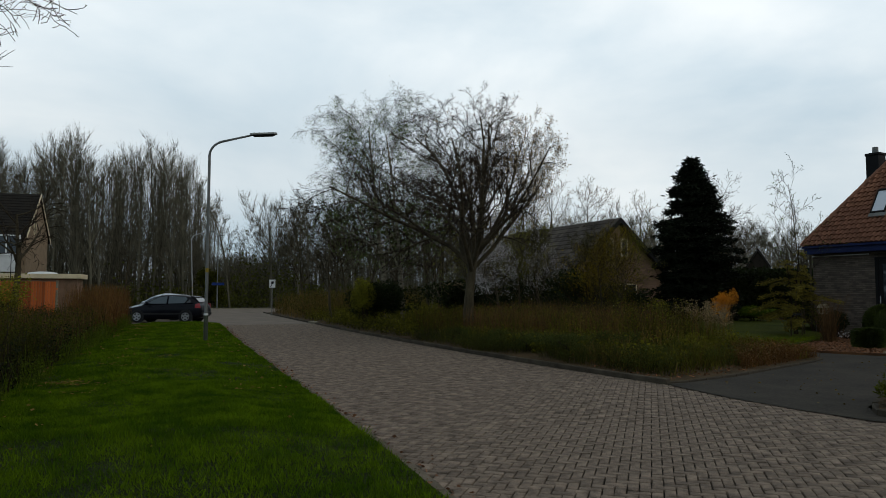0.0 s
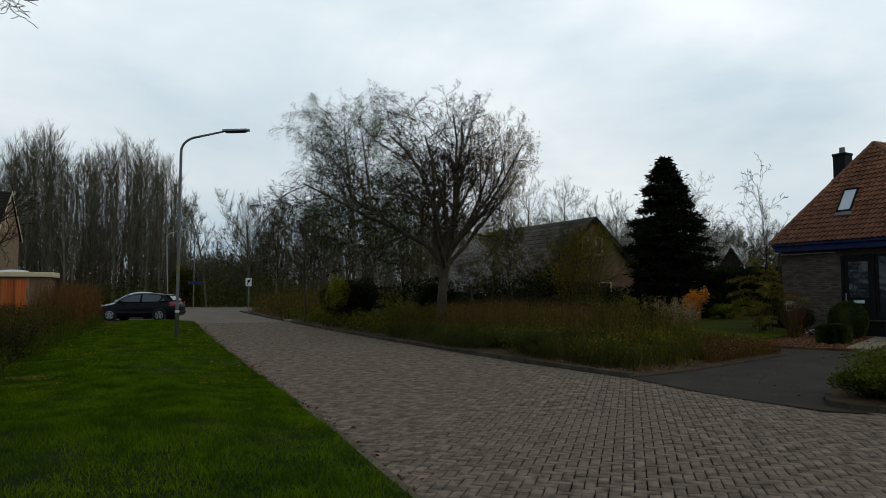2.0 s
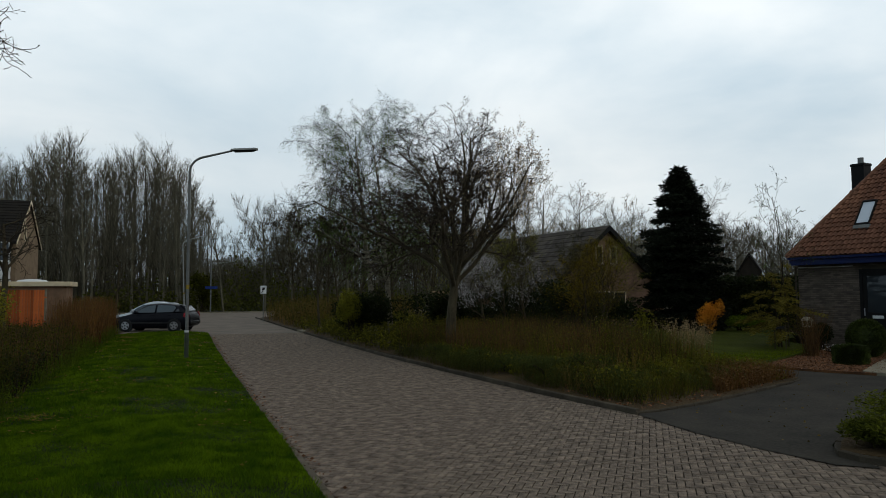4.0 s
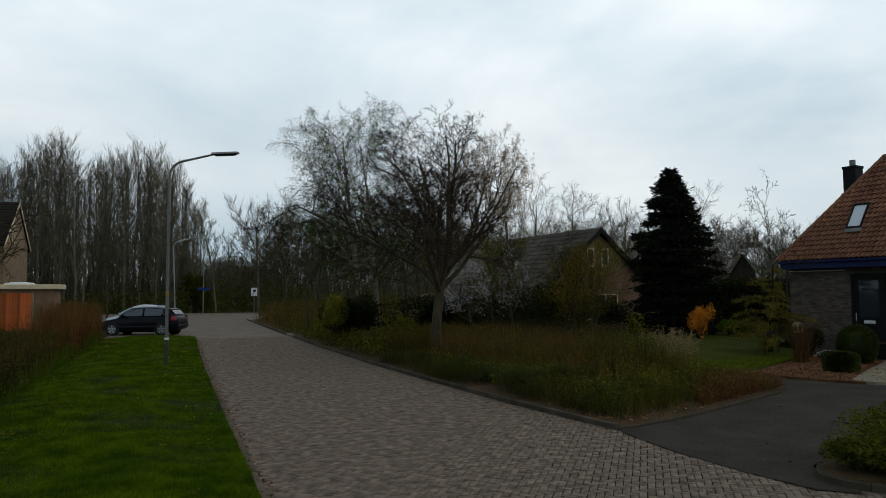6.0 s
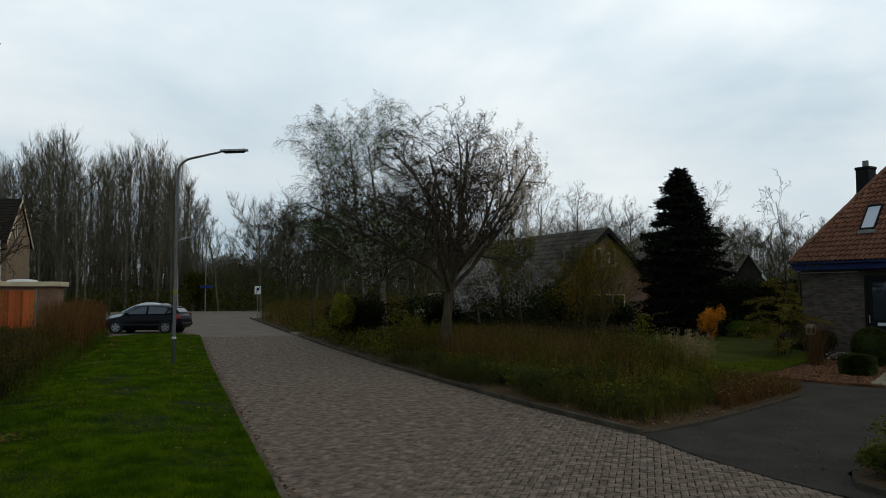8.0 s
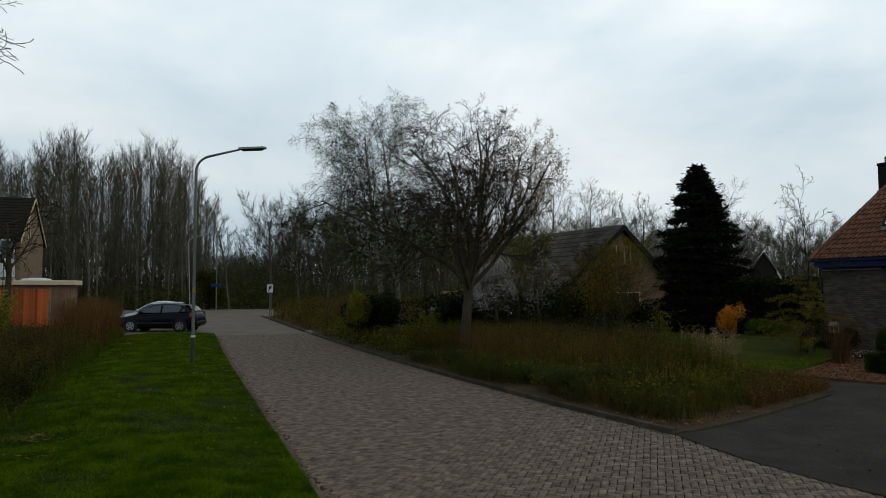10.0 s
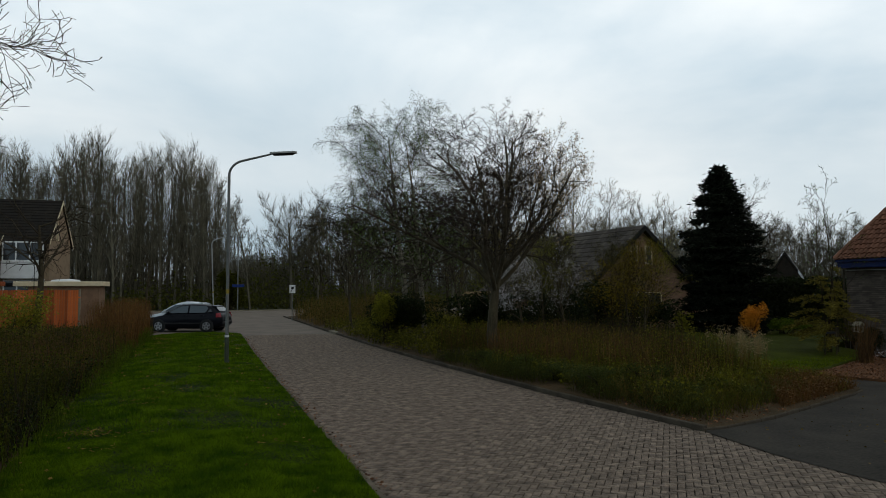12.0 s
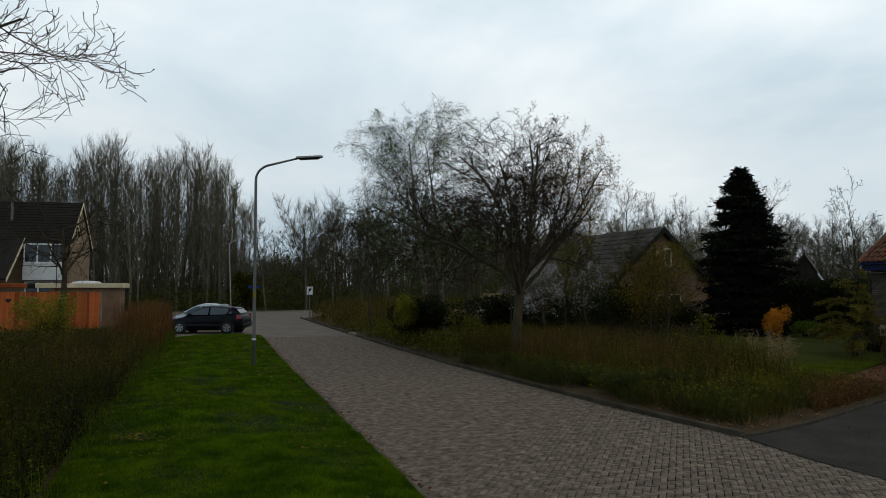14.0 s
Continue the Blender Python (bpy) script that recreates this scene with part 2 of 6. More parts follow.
M_MORTAR = mat("mortar", (0.06436, 0.05148, 0.03619), (0.03862, 0.0312, 0.02246), rough=0.95, scale=2, fine=40)
M_BLUE = mat("dark_blue_paint", (0.0117, 0.0195, 0.07605), (0.0078, 0.013, 0.04973), rough=0.4, scale=2, fine=20, bump=0.05)
M_WHITE = mat("white_paint", (0.629, 0.629, 0.612), (0.493, 0.493, 0.476), rough=0.5, scale=2, fine=20, bump=0.05)
M_CREAM = mat("cream_paint", (0.605, 0.5, 0.32), (0.44, 0.36, 0.232), rough=0.6, scale=2, fine=20, bump=0.05)
M_BLACKWOOD = mat("black_painted_wood", (0.009, 0.0085, 0.0085), (0.005, 0.005, 0.005), rough=0.6, spec=0.12, scale=2, fine=20, bump=0.1)
M_TIMBER = mat("tan_timber", (0.36, 0.25, 0.13), (0.2, 0.13, 0.07), rough=0.8, scale=2, fine=20, bump=0.2, stretch=(3, 3, 0.4))
M_FENCE = mat("orange_stained_wood", (0.4618, 0.1144, 0.02645), (0.2655, 0.05932, 0.01469), rough=0.75, scale=1.5, fine=20, bump=0.3, vary=0.4, stretch=(3, 3, 0.4))
M_GLASS = glass("window_glass", (0.02, 0.024, 0.028))
# pale base colour paints the reflected sky into the roof window
M_SKYGLASS = glass("painted_sky_glass", (0.50, 0.53, 0.58), 0.08)
M_CARBLACK = mat("blue_black_car_paint", (0.003, 0.0033, 0.006), (0.0024, 0.0027, 0.0048), rough=0.35, scale=2, fine=20, bump=0, coat=0.0, spec=0.12)
M_CARSILVER = mat("silver_car_paint", (0.42, 0.45, 0.47), (0.38, 0.41, 0.43), rough=0.3, metal=0.4, scale=2, fine=20, bump=0, coat=0.8, spec=0.5)
M_TYRE = mat("tyre_rubber", (0.018, 0.018, 0.018), (0.012, 0.012, 0.012), rough=0.9, scale=5, fine=40)
M_RIM = mat("alloy_rim", (0.45, 0.46, 0.47), (0.3, 0.3, 0.31), rough=0.35, metal=0.8, scale=3, fine=20, bump=0)
M_REDLENS = mat("red_lamp_lens", (0.25, 0.015, 0.02), (0.16, 0.01, 0.014), rough=0.15, scale=3, fine=20, bump=0, spec=0.5)
M_CLEARLENS = mat("clear_lamp_lens", (0.55, 0.57, 0.6), (0.4, 0.42, 0.45), rough=0.12, scale=3, fine=20, bump=0, spec=0.6)
M_PLASTIC = mat("black_plastic", (0.02, 0.02, 0.02), (0.012, 0.012, 0.012), rough=0.6, scale=4, fine=40, bump=0.1)
M_SIGNBLACK = mat("sign_black", (0.02, 0.02, 0.02), (0.014, 0.014, 0.014), rough=0.5, scale=4, fine=40, bump=0)
M_SIGNBLUE = mat("sign_blue", (0.009, 0.027, 0.135), (0.00675, 0.02025, 0.099), rough=0.5, scale=4, fine=40, bump=0)
M_YELLOW = mat("yellow_sticker", (0.2475, 0.171, 0.0216), (0.198, 0.135, 0.018), rough=0.6, scale=4, fine=40, bump=0)
M_BOXWOOD = mat("clipped_box_leaf", (0.04901, 0.06075, 0.009072), (0.01764, 0.0243, 0.003629), rough=0.55, scale=2, fine=9, bump=0, vary=0.45, isle=True)
M_STONE = mat("pale_stone", (0.297, 0.258, 0.1824), (0.1848, 0.162, 0.1152), rough=0.9, scale=6, fine=40)
M_CARGLASS = glass("car_side_glass", (0.035, 0.05, 0.06), 0.35)
M_POSTFOOT = mat("algae_stained_steel", (0.060, 0.066, 0.045), (0.028, 0.034, 0.02), rough=0.8, scale=3, fine=30, bump=0.2)
M_LAMPHEAD = mat("lamp_head_grey", (0.3, 0.3, 0.28), (0.2, 0.2, 0.19), rough=0.5, scale=3, fine=20, bump=0)
M_EDGE = mat("dirty_edging_stone", (0.1418, 0.1134, 0.081), (0.06075, 0.04995, 0.03645), rough=0.95, scale=4, fine=50, bump=0.4, vary=0.15, spec=0.1)


# ---- mesh helpers ----
class Shape:
    """Vertices and faces gathered for one mesh."""

    def __init__(self):
        self.v, self.f = [], []

    def tube(self, pts, radii, sides=5, cap=False):
        base = len(self.v)
        pts = [Vector(p) for p in pts]
        n = len(pts)
        ref = Vector((0.31, 0.87, 0.38))
        for i, p in enumerate(pts):
            d = (pts[min(i + 1, n - 1)] - pts[max(i - 1, 0)]).normalized()
            a = d.cross(ref)
            if a.length < 0.05:
                a = d.cross(Vector((1, 0, 0)))
            a.normalize()
            b = d.cross(a)
            for k in range(sides):
                w = 2 * math.pi * k / sides
                self.v.append(p + (a * math.cos(w) + b * math.sin(w)) * radii[i])
        for i in range(n - 1):
            for k in range(sides):
                k2 = (k + 1) % sides
                self.f.append((base + i * sides + k, base + i * sides + k2, base + (i + 1) * sides + k2, base + (i + 1) * sides + k))
        if cap:
            self.f.append(tuple(base + k for k in range(sides))[::-1])
            self.f.append(tuple(base + (n - 1) * sides + k for k in range(sides)))
        return self

    def box(self, x0, y0, z0, x1, y1, z1, chamfer=0.0, m=None):
        """A block, with its edges cut off by chamfer."""
        bm = bmesh.new()
        bmesh.ops.create_cube(bm, size=1, matrix=Matrix.Translation(((x0 + x1) / 2, (y0 + y1) / 2, (z0 + z1) / 2)) @ Matrix.Diagonal((x1 - x0, y1 - y0, z1 - z0, 1)))
        if chamfer:
            bmesh.ops.bevel(bm, geom=bm.edges[:], offset=chamfer, segments=1, affect="EDGES")
        self.take(bm, m)
        return self

    def take(self, bm, m=None):
        base = len(self.v)
        bm.verts.index_update()
        self.v += [(m @ w.co) if m else w.co.copy() for w in bm.verts]
        self.f += [tuple(base + w.index for w in f.verts) for f in bm.faces]
        bm.free()

    def poly(self, pts, z=None):
        """A flat face through the points."""
        base = len(self.v)
        self.v += [Vector(p) if len(p) == 3 else Vector((*p, z)) for p in pts]
        self.f.append(tuple(range(base, base + len(pts))))
        return self

    def prism(self, pts, depth):
        """A closed slab: the outline pts (3D, flat), pushed along depth."""
        base, n = len(self.v), len(pts)
        depth = Vector(depth)
        self.v += [Vector(p) for p in pts] + [Vector(p) + depth for p in pts]
        self.f.append(tuple(range(base, base + n)))
        self.f.append(tuple(base + n + i for i in range(n))[::-1])
        for i in range(n):
            j = (i + 1) % n
            self.f.append((base + j, base + i, base + n + i, base + n + j))
        return self

    def leaf(self, p, size, rng, flat=0.0):
        """A small folded leaf."""
        a = Vector((rng.gauss(0, 1), rng.gauss(0, 1), rng.gauss(0, 1) * (1 - flat))).normalized()
        b = a.cross(Vector((rng.gauss(0, 1), rng.gauss(0, 1), rng.gauss(0, 1)))).normalized()
        base = len(self.v)
        p = Vector(p)
        self.v += [p, p + a * size * 0.5 + b * size * 0.3, p + a * size, p + a * size * 0.5 - b * size * 0.3]
        self.f += [(base, base + 1, base + 2), (base, base + 2, base + 3)]

    def mesh(self, name, material, smooth=False):
        me = bpy.data.meshes.new(name)
        me.from_pydata([tuple(p) for p in self.v], [], self.f)
        me.materials.append(material)
        if smooth:
            me.shade_smooth()
        return me


def recalc(me):
    bm = bmesh.new()
    bm.from_mesh(me)
    bmesh.ops.recalc_face_normals(bm, faces=bm.faces[:])
    bm.to_mesh(me)
    bm.free()


def part(name, shape, material, parent=None, label="", smooth=False):
    """One mesh object, under a thing or a part."""
    if isinstance(shape, bpy.types.Mesh):
        me = shape
    else:
        me = shape.mesh(name, material, smooth)
        if len(me.polygons) < 60000:
            recalc(me)
    ob = new(name, me)
    if parent:
        ob.parent = parent
    return tagged(ob, label)


def thing(name, m, label, category, group="", kind=""):
    """An Empty at the thing's base."""
    ob = new(name)
    ob.empty_display_size = 0.2
    ob.matrix_basis = m
    return tagged(ob, label, category, group, kind)


def solo(name, shape, material, label, category="", kind="", group="", smooth=False, m=None):
    """A thing of one mesh."""
    ob = part(name, shape, material, None, "", smooth)
    if m:
        ob.matrix_basis = m
    return tagged(ob, label, category, group, kind)


def lerp_line(pts, y):
    """x of a polyline given as (x, y) with rising y."""
    for (xa, ya), (xb, yb) in zip(pts, pts[1:]):
        if y <= yb:
            return xa + (xb - xa) * (y - ya) / (yb - ya)
    return pts[-1][0]


def inside(p, poly):
    x, y = p
    hit = False
    for (xa, ya), (xb, yb) in zip(poly, poly[1:] + poly[:1]):
        if (ya > y) != (yb > y) and x < (xb - xa) * (y - ya) / (yb - ya) + xa:
            hit = not hit
    return hit


def quads(name, V, F, material):
    """A mesh object from numpy arrays of vertices and equal-sized faces."""
    me = bpy.data.meshes.new(name)
    n, k = F.shape
    me.vertices.add(len(V))
    me.vertices.foreach_set("co", V.astype(np.float32).ravel())
    me.loops.add(n * k)
    me.loops.foreach_set("vertex_index", F.astype(np.int32).ravel())
    me.polygons.add(n)
    me.polygons.foreach_set("loop_start", np.arange(0, n * k, k, dtype=np.int32))
    me.update(calc_edges=True)
    me.materials.append(material)
    return me


# ---- ground, road, verge and beds ----
LEFT = [(1.85, -30), (1.57, 2), (1.46, 6), (1.35, 8), (1.16, 11), (0.87, 16), (0.49, 22.5), (0.18, 29), (-0.09, 35.5), (-0.5, 44), (-1.6, 61)]
RIGHT = [(6.85, 9.8), (6.50, 11.6), (6.24, 13.3), (5.74, 17.5), (5.31, 21.5), (4.75, 29), (4.12, 40), (3.62, 50), (3.1, 60)]
HEDGE = [(-2.2, -10), (-2.45, 6), (-2.70, 9.5), (-3.02, 12.5), (-3.25, 16), (-3.62, 22.2), (-4.0, 32), (-4.4, 38)]

solo("ground", Shape().poly([(-700, -300, -0.10), (900, -300, -0.10), (900, 1200, -0.10), (-700, 1200, -0.10)]), M_FIELD, "flat dull green meadow ground reaching the horizon", kind="structure")


def strip(left, right, ys, z, name, material, label, kind="structure", crown=0.0, cols=1, wob=0.0):
    """A sheet between two lines, row by row."""
    s = Shape()
    for y in ys:
        a, b = lerp_line(left, y), lerp_line(right, y)
        for c in range(cols + 1):
            u = c / cols
            s.v.append(Vector((a + (b - a) * u, y, z + crown * math.sin(math.pi * u) + wob * noise.noise((a + (b - a) * u, y * 0.7, 3.3)))))
    for r in range(len(ys) - 1):
        for c in range(cols):
            i = r * (cols + 1) + c
            s.f.append((i, i + 1, i + cols + 2, i + cols + 1))
    return solo(name, s, material, label, kind=kind, smooth=True)


def steps(a, b, d):
    n = max(1, round((b - a) / d))
    return [a + (b - a) * i / n for i in range(n + 1)]


RIGHT_ALL = [(12, -30), (9.0, 2.5), (7.72, 5.8), (7.27, 6.6), (6.95, 8.2)] + RIGHT
road = strip(LEFT, RIGHT_ALL, steps(-2, 36, 1.0), -0.024, "road", M_JOINT, "brick-paved road bed with sandy joints")
strip(LEFT, RIGHT_ALL, steps(36, 60.5, 1.0), -0.004, "road_far", M_ROADFAR, "worn grey brown brick paving further down the road")
strip(LEFT, RIGHT_ALL, steps(-25, -2, 1.0), -0.004, "road_near", M_ROADFAR, "worn grey brown brick paving behind the corner")
cross = Shape().poly([(-140, 60.5), (-1.9, 60.5), (3.4, 60.5), (160, 60.5), (160, 79), (-140, 79)], -0.012)
solo("cross_road", cross, M_ROADFAR, "grey asphalt main road crossing at the end", kind="structure")
far_kerb = Shape()
far_kerb.box(-140, 79, -0.1, 160, 79.18, 0.09, 0.02)
solo("far_kerb", far_kerb, M_SLAB, "pale concrete kerb along the far side of the main road", kind="structure")
bay = Shape().poly([(-9.5, 37.0), (0.1, 36.2), (-0.3, 47.8), (-1.5, 60.4), (-3.4, 60.4), (-3.0, 47.8), (-9.5, 47.8)], -0.008)
solo("parking_bay", bay, M_ROADFAR, "paved parking bay beside the road", kind="structure")
bay_edge = Shape().box(-4.4, 37.02, -0.08, -0.25, 37.16, 0.05, 0.012)
solo("bay_kerb", bay_edge, M_SLAB, "pale concrete kerb between the lawn and the parking bay", kind="structure")

drive = Shape().poly([(6.84, 9.6), (6.9, 9.82), (7.3, 9.86), (8.56, 10.26), (10.0, 10.95), (12.1, 11.98), (12.9, 12.6), (12.7, 13.8), (12.2, 16.6), (13.8, 16.4), (14.2, 14.8), (15.1, 12.7), (16.6, 12.0), (21, 11.0), (21, 6.0), (14, 8.6), (10.2, 8.3), (9.2, 7.85), (8.4, 7.3), (7.88, 7.0), (7.6, 6.5), (7.45, 5.9), (7.1, 6.2), (6.9, 7.1), (6.78, 8.2)], 0.012)
solo("driveway", drive, M_ASPHALT, "dark asphalt driveway joining the brick road", kind="structure")

strip(HEDGE, LEFT, steps(-10, 37, 0.6), 0.035, "verge", M_TURF_SHADED, "mown green grass verge between hedge and road", crown=0.09, cols=10, wob=0.02)
strip([(-60, -10), (-60, 60)], HEDGE, steps(-10, 52, 2.0), 0.03, "left_bed", M_SOIL, "dark soil under the wild hedge", cols=8, wob=0.05)


def bed_height(x, y):
    """The planted bed lies like a low mound behind its kerb."""
    d = min(x - lerp_line(RIGHT, max(y, 9.8)), (y - 9.75 - (x - 6.85) * 0.5) * 0.85)
    ease = max(0.0, min(1.0, (13.5 - x) / 4.0)) if y < 26 else 1.0
    if x > 12.6 and y < 26:
        return -0.04
    rim = max(0.0, min(1.0, (y - 9.75 - (x - 6.85) * 0.5) / 0.8))
    return 0.02 + 0.05 * rim + 0.34 * ease * max(0.0, min(1.0, d / 3.5)) + 0.05 * noise.noise((x * 0.5, y * 0.5, 1.0))


bed = Shape()
bed_ys = steps(9.9, 58, 0.6)
for y in bed_ys:
    a = lerp_line(RIGHT, y) + 0.09
    b = min(60, 7.1 + (y - 9.9) * 2.0)
    for c in range(25):
        x = a + (b - a) * (c / 24) ** 1.4
        bed.v.append(Vector((x, y, bed_height(x, y))))
for r in range(len(bed_ys) - 1):
    for c in range(24):
        i = r * 25 + c
        bed.f.append((i, i + 1, i + 26, i + 25))
solo("garden_bed", bed, M_SOIL, "planted bed of dark soil behind the kerb", kind="structure", smooth=True)


lawn = Shape()
lawn_pts = [(10.9, 19.0), (12.2, 16.9), (13.5, 16.3), (13.75, 15.2), (14.5, 15.3), (18.4, 17.65), (19.4, 18.3), (19.4, 20.6), (22.3, 21.2), (22.6, 25.2), (13.5, 28.2), (10.9, 23)]
lawn.prism([(x, y, 0.12 + 0.04 * (y - 17.0)) for x, y in lawn_pts], (0, 0, -0.5))
solo("front_lawn", lawn, M_LAWN, "small mown green front lawn", kind="structure")
mulch = Shape().prism([(x, y, 0.07) for x, y in [(14.1, 15.1), (13.95, 14.6), (14.4, 13.45), (15.0, 12.5), (16.6, 12.0), (20.6, 12.0), (20.6, 18.95), (19.6, 18.35), (18.4, 17.61), (14.55, 15.3)]], (0, 0, -0.12))
solo("mulch_bed", mulch, M_GRAVEL, "reddish brown bark mulch bed before the house", kind="structure")
path = Shape().prism([(x, y, 0.085) for x, y in [(14.97, 12.8), (15.1, 12.3), (15.5, 12.15), (20.6, 14.6), (20.6, 16.6), (19.18, 15.5), (17.2, 14.3)]], (0, 0, -0.1))
solo("garden_path", path, M_SLAB, "pale concrete garden path to the front door", kind="structure")


# kerbs: single stones, butted end to end
def kerb_run(name, pts, side, label, top=0.088, wide=0.095, length=1.0, material=None):
    owner = thing(name, Matrix(), label, "", kind="structure")
    walk_pts = [Vector((*p, 0)) for p in pts]
    lens = [0.0]
    for a, b in zip(walk_pts, walk_pts[1:]):
        lens.append(lens[-1] + (b - a).length)

    def at(s):
        for i in range(len(walk_pts) - 1):
            if s <= lens[i + 1] or i == len(walk_pts) - 2:
                return walk_pts[i].lerp(walk_pts[i + 1], (s - lens[i]) / (lens[i + 1] - lens[i]))

    n = int(lens[-1] / length)
    rng = random.Random(5)
    base = Shape().box(0.004, 0, -0.1, length - 0.004, wide, 0, 0.012).mesh("kerb_stone", material or M_KERB)
    recalc(base)
    for i in range(n):
        p, q = at(i * length), at((i + 1) * length)
        d = (q - p).normalized()
        o = new("kerb_stone", base)
        o.parent = owner
        o.matrix_basis = Matrix.Translation((p.x, p.y, top + rng.uniform(-0.006, 0.006))) @ Matrix.Rotation(math.atan2(d.y, d.x), 4, "Z") @ Matrix.Diagonal((1, side, 1, 1))
    return owner


kerb_run("kerb", RIGHT, -1, "dark weathered concrete kerb along the planted bed")
kerb_run("driveway_kerb", [(6.85, 9.8), (7.3, 9.84), (8.56, 10.32), (10.0, 11.02), (12.1, 12.02), (13.1, 12.6)], 1, "low concrete edging along the driveway", top=0.045, wide=0.045, length=0.5)
kerb_run("island_kerb", [(9.3, 8.0), (8.4, 7.3), (7.9, 6.95), (7.5, 6.6), (7.4, 6.38), (7.5, 6.08), (7.72, 5.8), (8.4, 4.6), (9.0, 3.0)], 1, "rounded concrete kerb round the shrub island", top=0.085, wide=0.085, length=0.3)
kerb_run("verge_edging", LEFT[1:9], -1, "flush dirty concrete edging between road and grass", top=0.009, wide=0.10, length=1.0, material=M_EDGE)
corner_soil = Shape().poly([(6.9, 9.84, 0.045), (7.3, 9.88, 0.045), (8.56, 10.35, 0.045), (10.0, 11.05, 0.045), (12.1, 12.05, 0.045), (12.9, 12.6, 0.045), (12.6, 14.6, 0.045), (11.6, 17.0, 0.045), (8.5, 16, 0.045), (6.4, 14.5, 0.045)])
solo("corner_soil", corner_soil, M_SOIL, "bare dark soil at the corner of the bed", kind="structure")
isl = Shape().prism([(x, y, 0.09) for x, y in [(7.5, 6.5), (7.95, 6.9), (9.3, 7.9), (10.5, 8.2), (14, 8.5), (16, 4), (11.2, -2), (9.2, 2.6), (7.8, 5.85), (7.55, 6.2)]], (0, 0, -0.2))
solo("shrub_island", isl, M_SOIL, "raised soil island at the corner of the driveway", kind="structure")


side_path = Shape().prism([(x, y, 0.10) for x, y in [(4.36, 35.4), (6.6, 36.4), (6.6, 38.2), (4.24, 37.2)]], (0, 0, -0.14))
solo("side_path", side_path, M_SLAB, "narrow pale slab path leaving the road through the bed", kind="structure")


# ---- plants ----
def stems(name, spots, height, thick, material, lean=0.25, seed=1, spread=0.35, curve=0.2):
    """Upright thin stalks, one mesh. spots: array of x, y, z; height: (low, high)."""
    rng = np.random.default_rng(seed)
    n = len(spots)
    h = rng.uniform(height[0], height[1], n)
    ang = rng.uniform(0, 2 * np.pi, n)
    ln = rng.normal(0, lean, (n, 2)) * h[:, None]
    r = thick * rng.uniform(0.6, 1.4, n)
    rings = []
    for u, k in ((0.0, 1.0), (0.55, 0.75), (1.0, 0.25)):
        c = np.stack([spots[:, 0] + ln[:, 0] * u ** (1 + curve * 2), spots[:, 1] + ln[:, 1] * u ** (1 + curve * 2), spots[:, 2] + h * u], 1)
        for j in range(3):
            a = ang + j * 2.0944
            rings.append(c + np.stack([np.cos(a), np.sin(a), np.zeros(n)], 1) * (r * k)[:, None])
    V = np.stack(rings, 1).reshape(-1, 3)
    f = []
    for lo in (0, 3):
        for j in range(3):
            f.append([lo + j, lo + (j + 1) % 3, lo + 3 + (j + 1) % 3, lo + 3 + j])
    F = (np.arange(n)[:, None, None] * 9 + np.array(f)[None]).reshape(-1, 4)
    return quads(name, V, F, material), h, ln


def leaves_mesh(name, P, size, material, seed=1, flat=0.5, narrow=0.32):
    """Small pointed leaves at the places P, one mesh."""
    rng = np.random.default_rng(seed)
    n = len(P)
    a = rng.normal(0, 1, (n, 3))
    a[:, 2] *= 1 - flat
    a /= np.linalg.norm(a, axis=1)[:, None]
    b = np.cross(a, rng.normal(0, 1, (n, 3)))
    b /= np.linalg.norm(b, axis=1)[:, None]
    s = (size * rng.uniform(0.6, 1.4, n))[:, None]
    V = np.stack([P, P + a * s * 0.5 + b * s * narrow, P + a * s, P + a * s * 0.5 - b * s * narrow], 1).reshape(-1, 3)
    F = (np.arange(n)[:, None] * 4 + np.array([0, 1, 2, 3])[None]).reshape(-1, 4)
    return quads(name, V, F, material)


def spots_in(poly, n, zf, seed=1, clump=0.0):
    """n places in a polygon of the plan, gathered in clumps."""
    rng = random.Random(seed)
    xs, ys = [p[0] for p in poly], [p[1] for p in poly]
    out = []
    while len(out) < n:
        x, y = rng.uniform(min(xs), max(xs)), rng.uniform(min(ys), max(ys))
        if not inside((x, y), poly):
            continue
        if clump and noise.noise((x * 0.9, y * 0.9, seed * 3.1)) < rng.uniform(-clump, clump):
            continue
        out.append((x, y, zf(x, y)))
    return np.array(out)


def thicket(name, poly, n, height, thick, stem_mat, leaf_mat, per_stem, leaf_size, label, zf, seed=1, lean=0.18, clump=0.35, leaf_span=(0.2, 1.0), category="shrubs"):
    """A stand of stalks with leaves that nobody could count."""
    sp = spots_in(poly, n, zf, seed, clump)
    me, h, ln = stems(name, sp, height, thick, stem_mat, lean, seed)
    ob = tagged(new(name, me), label, category, kind="stuff")
    if per_stem:
        rng = np.random.default_rng(seed + 50)
        idx = np.repeat(np.arange(n), per_stem)
        u = rng.uniform(leaf_span[0], leaf_span[1], len(idx))
        P = np.stack([sp[idx, 0] + ln[idx, 0] * u ** 1.4, sp[idx, 1] + ln[idx, 1] * u ** 1.4, sp[idx, 2] + h[idx] * u], 1)
        P += rng.normal(0, leaf_size * 0.8, P.shape)
        lf = new("leaves", leaves_mesh("leaves", P, leaf_size, leaf_mat, seed))
        lf.parent = ob
    return ob


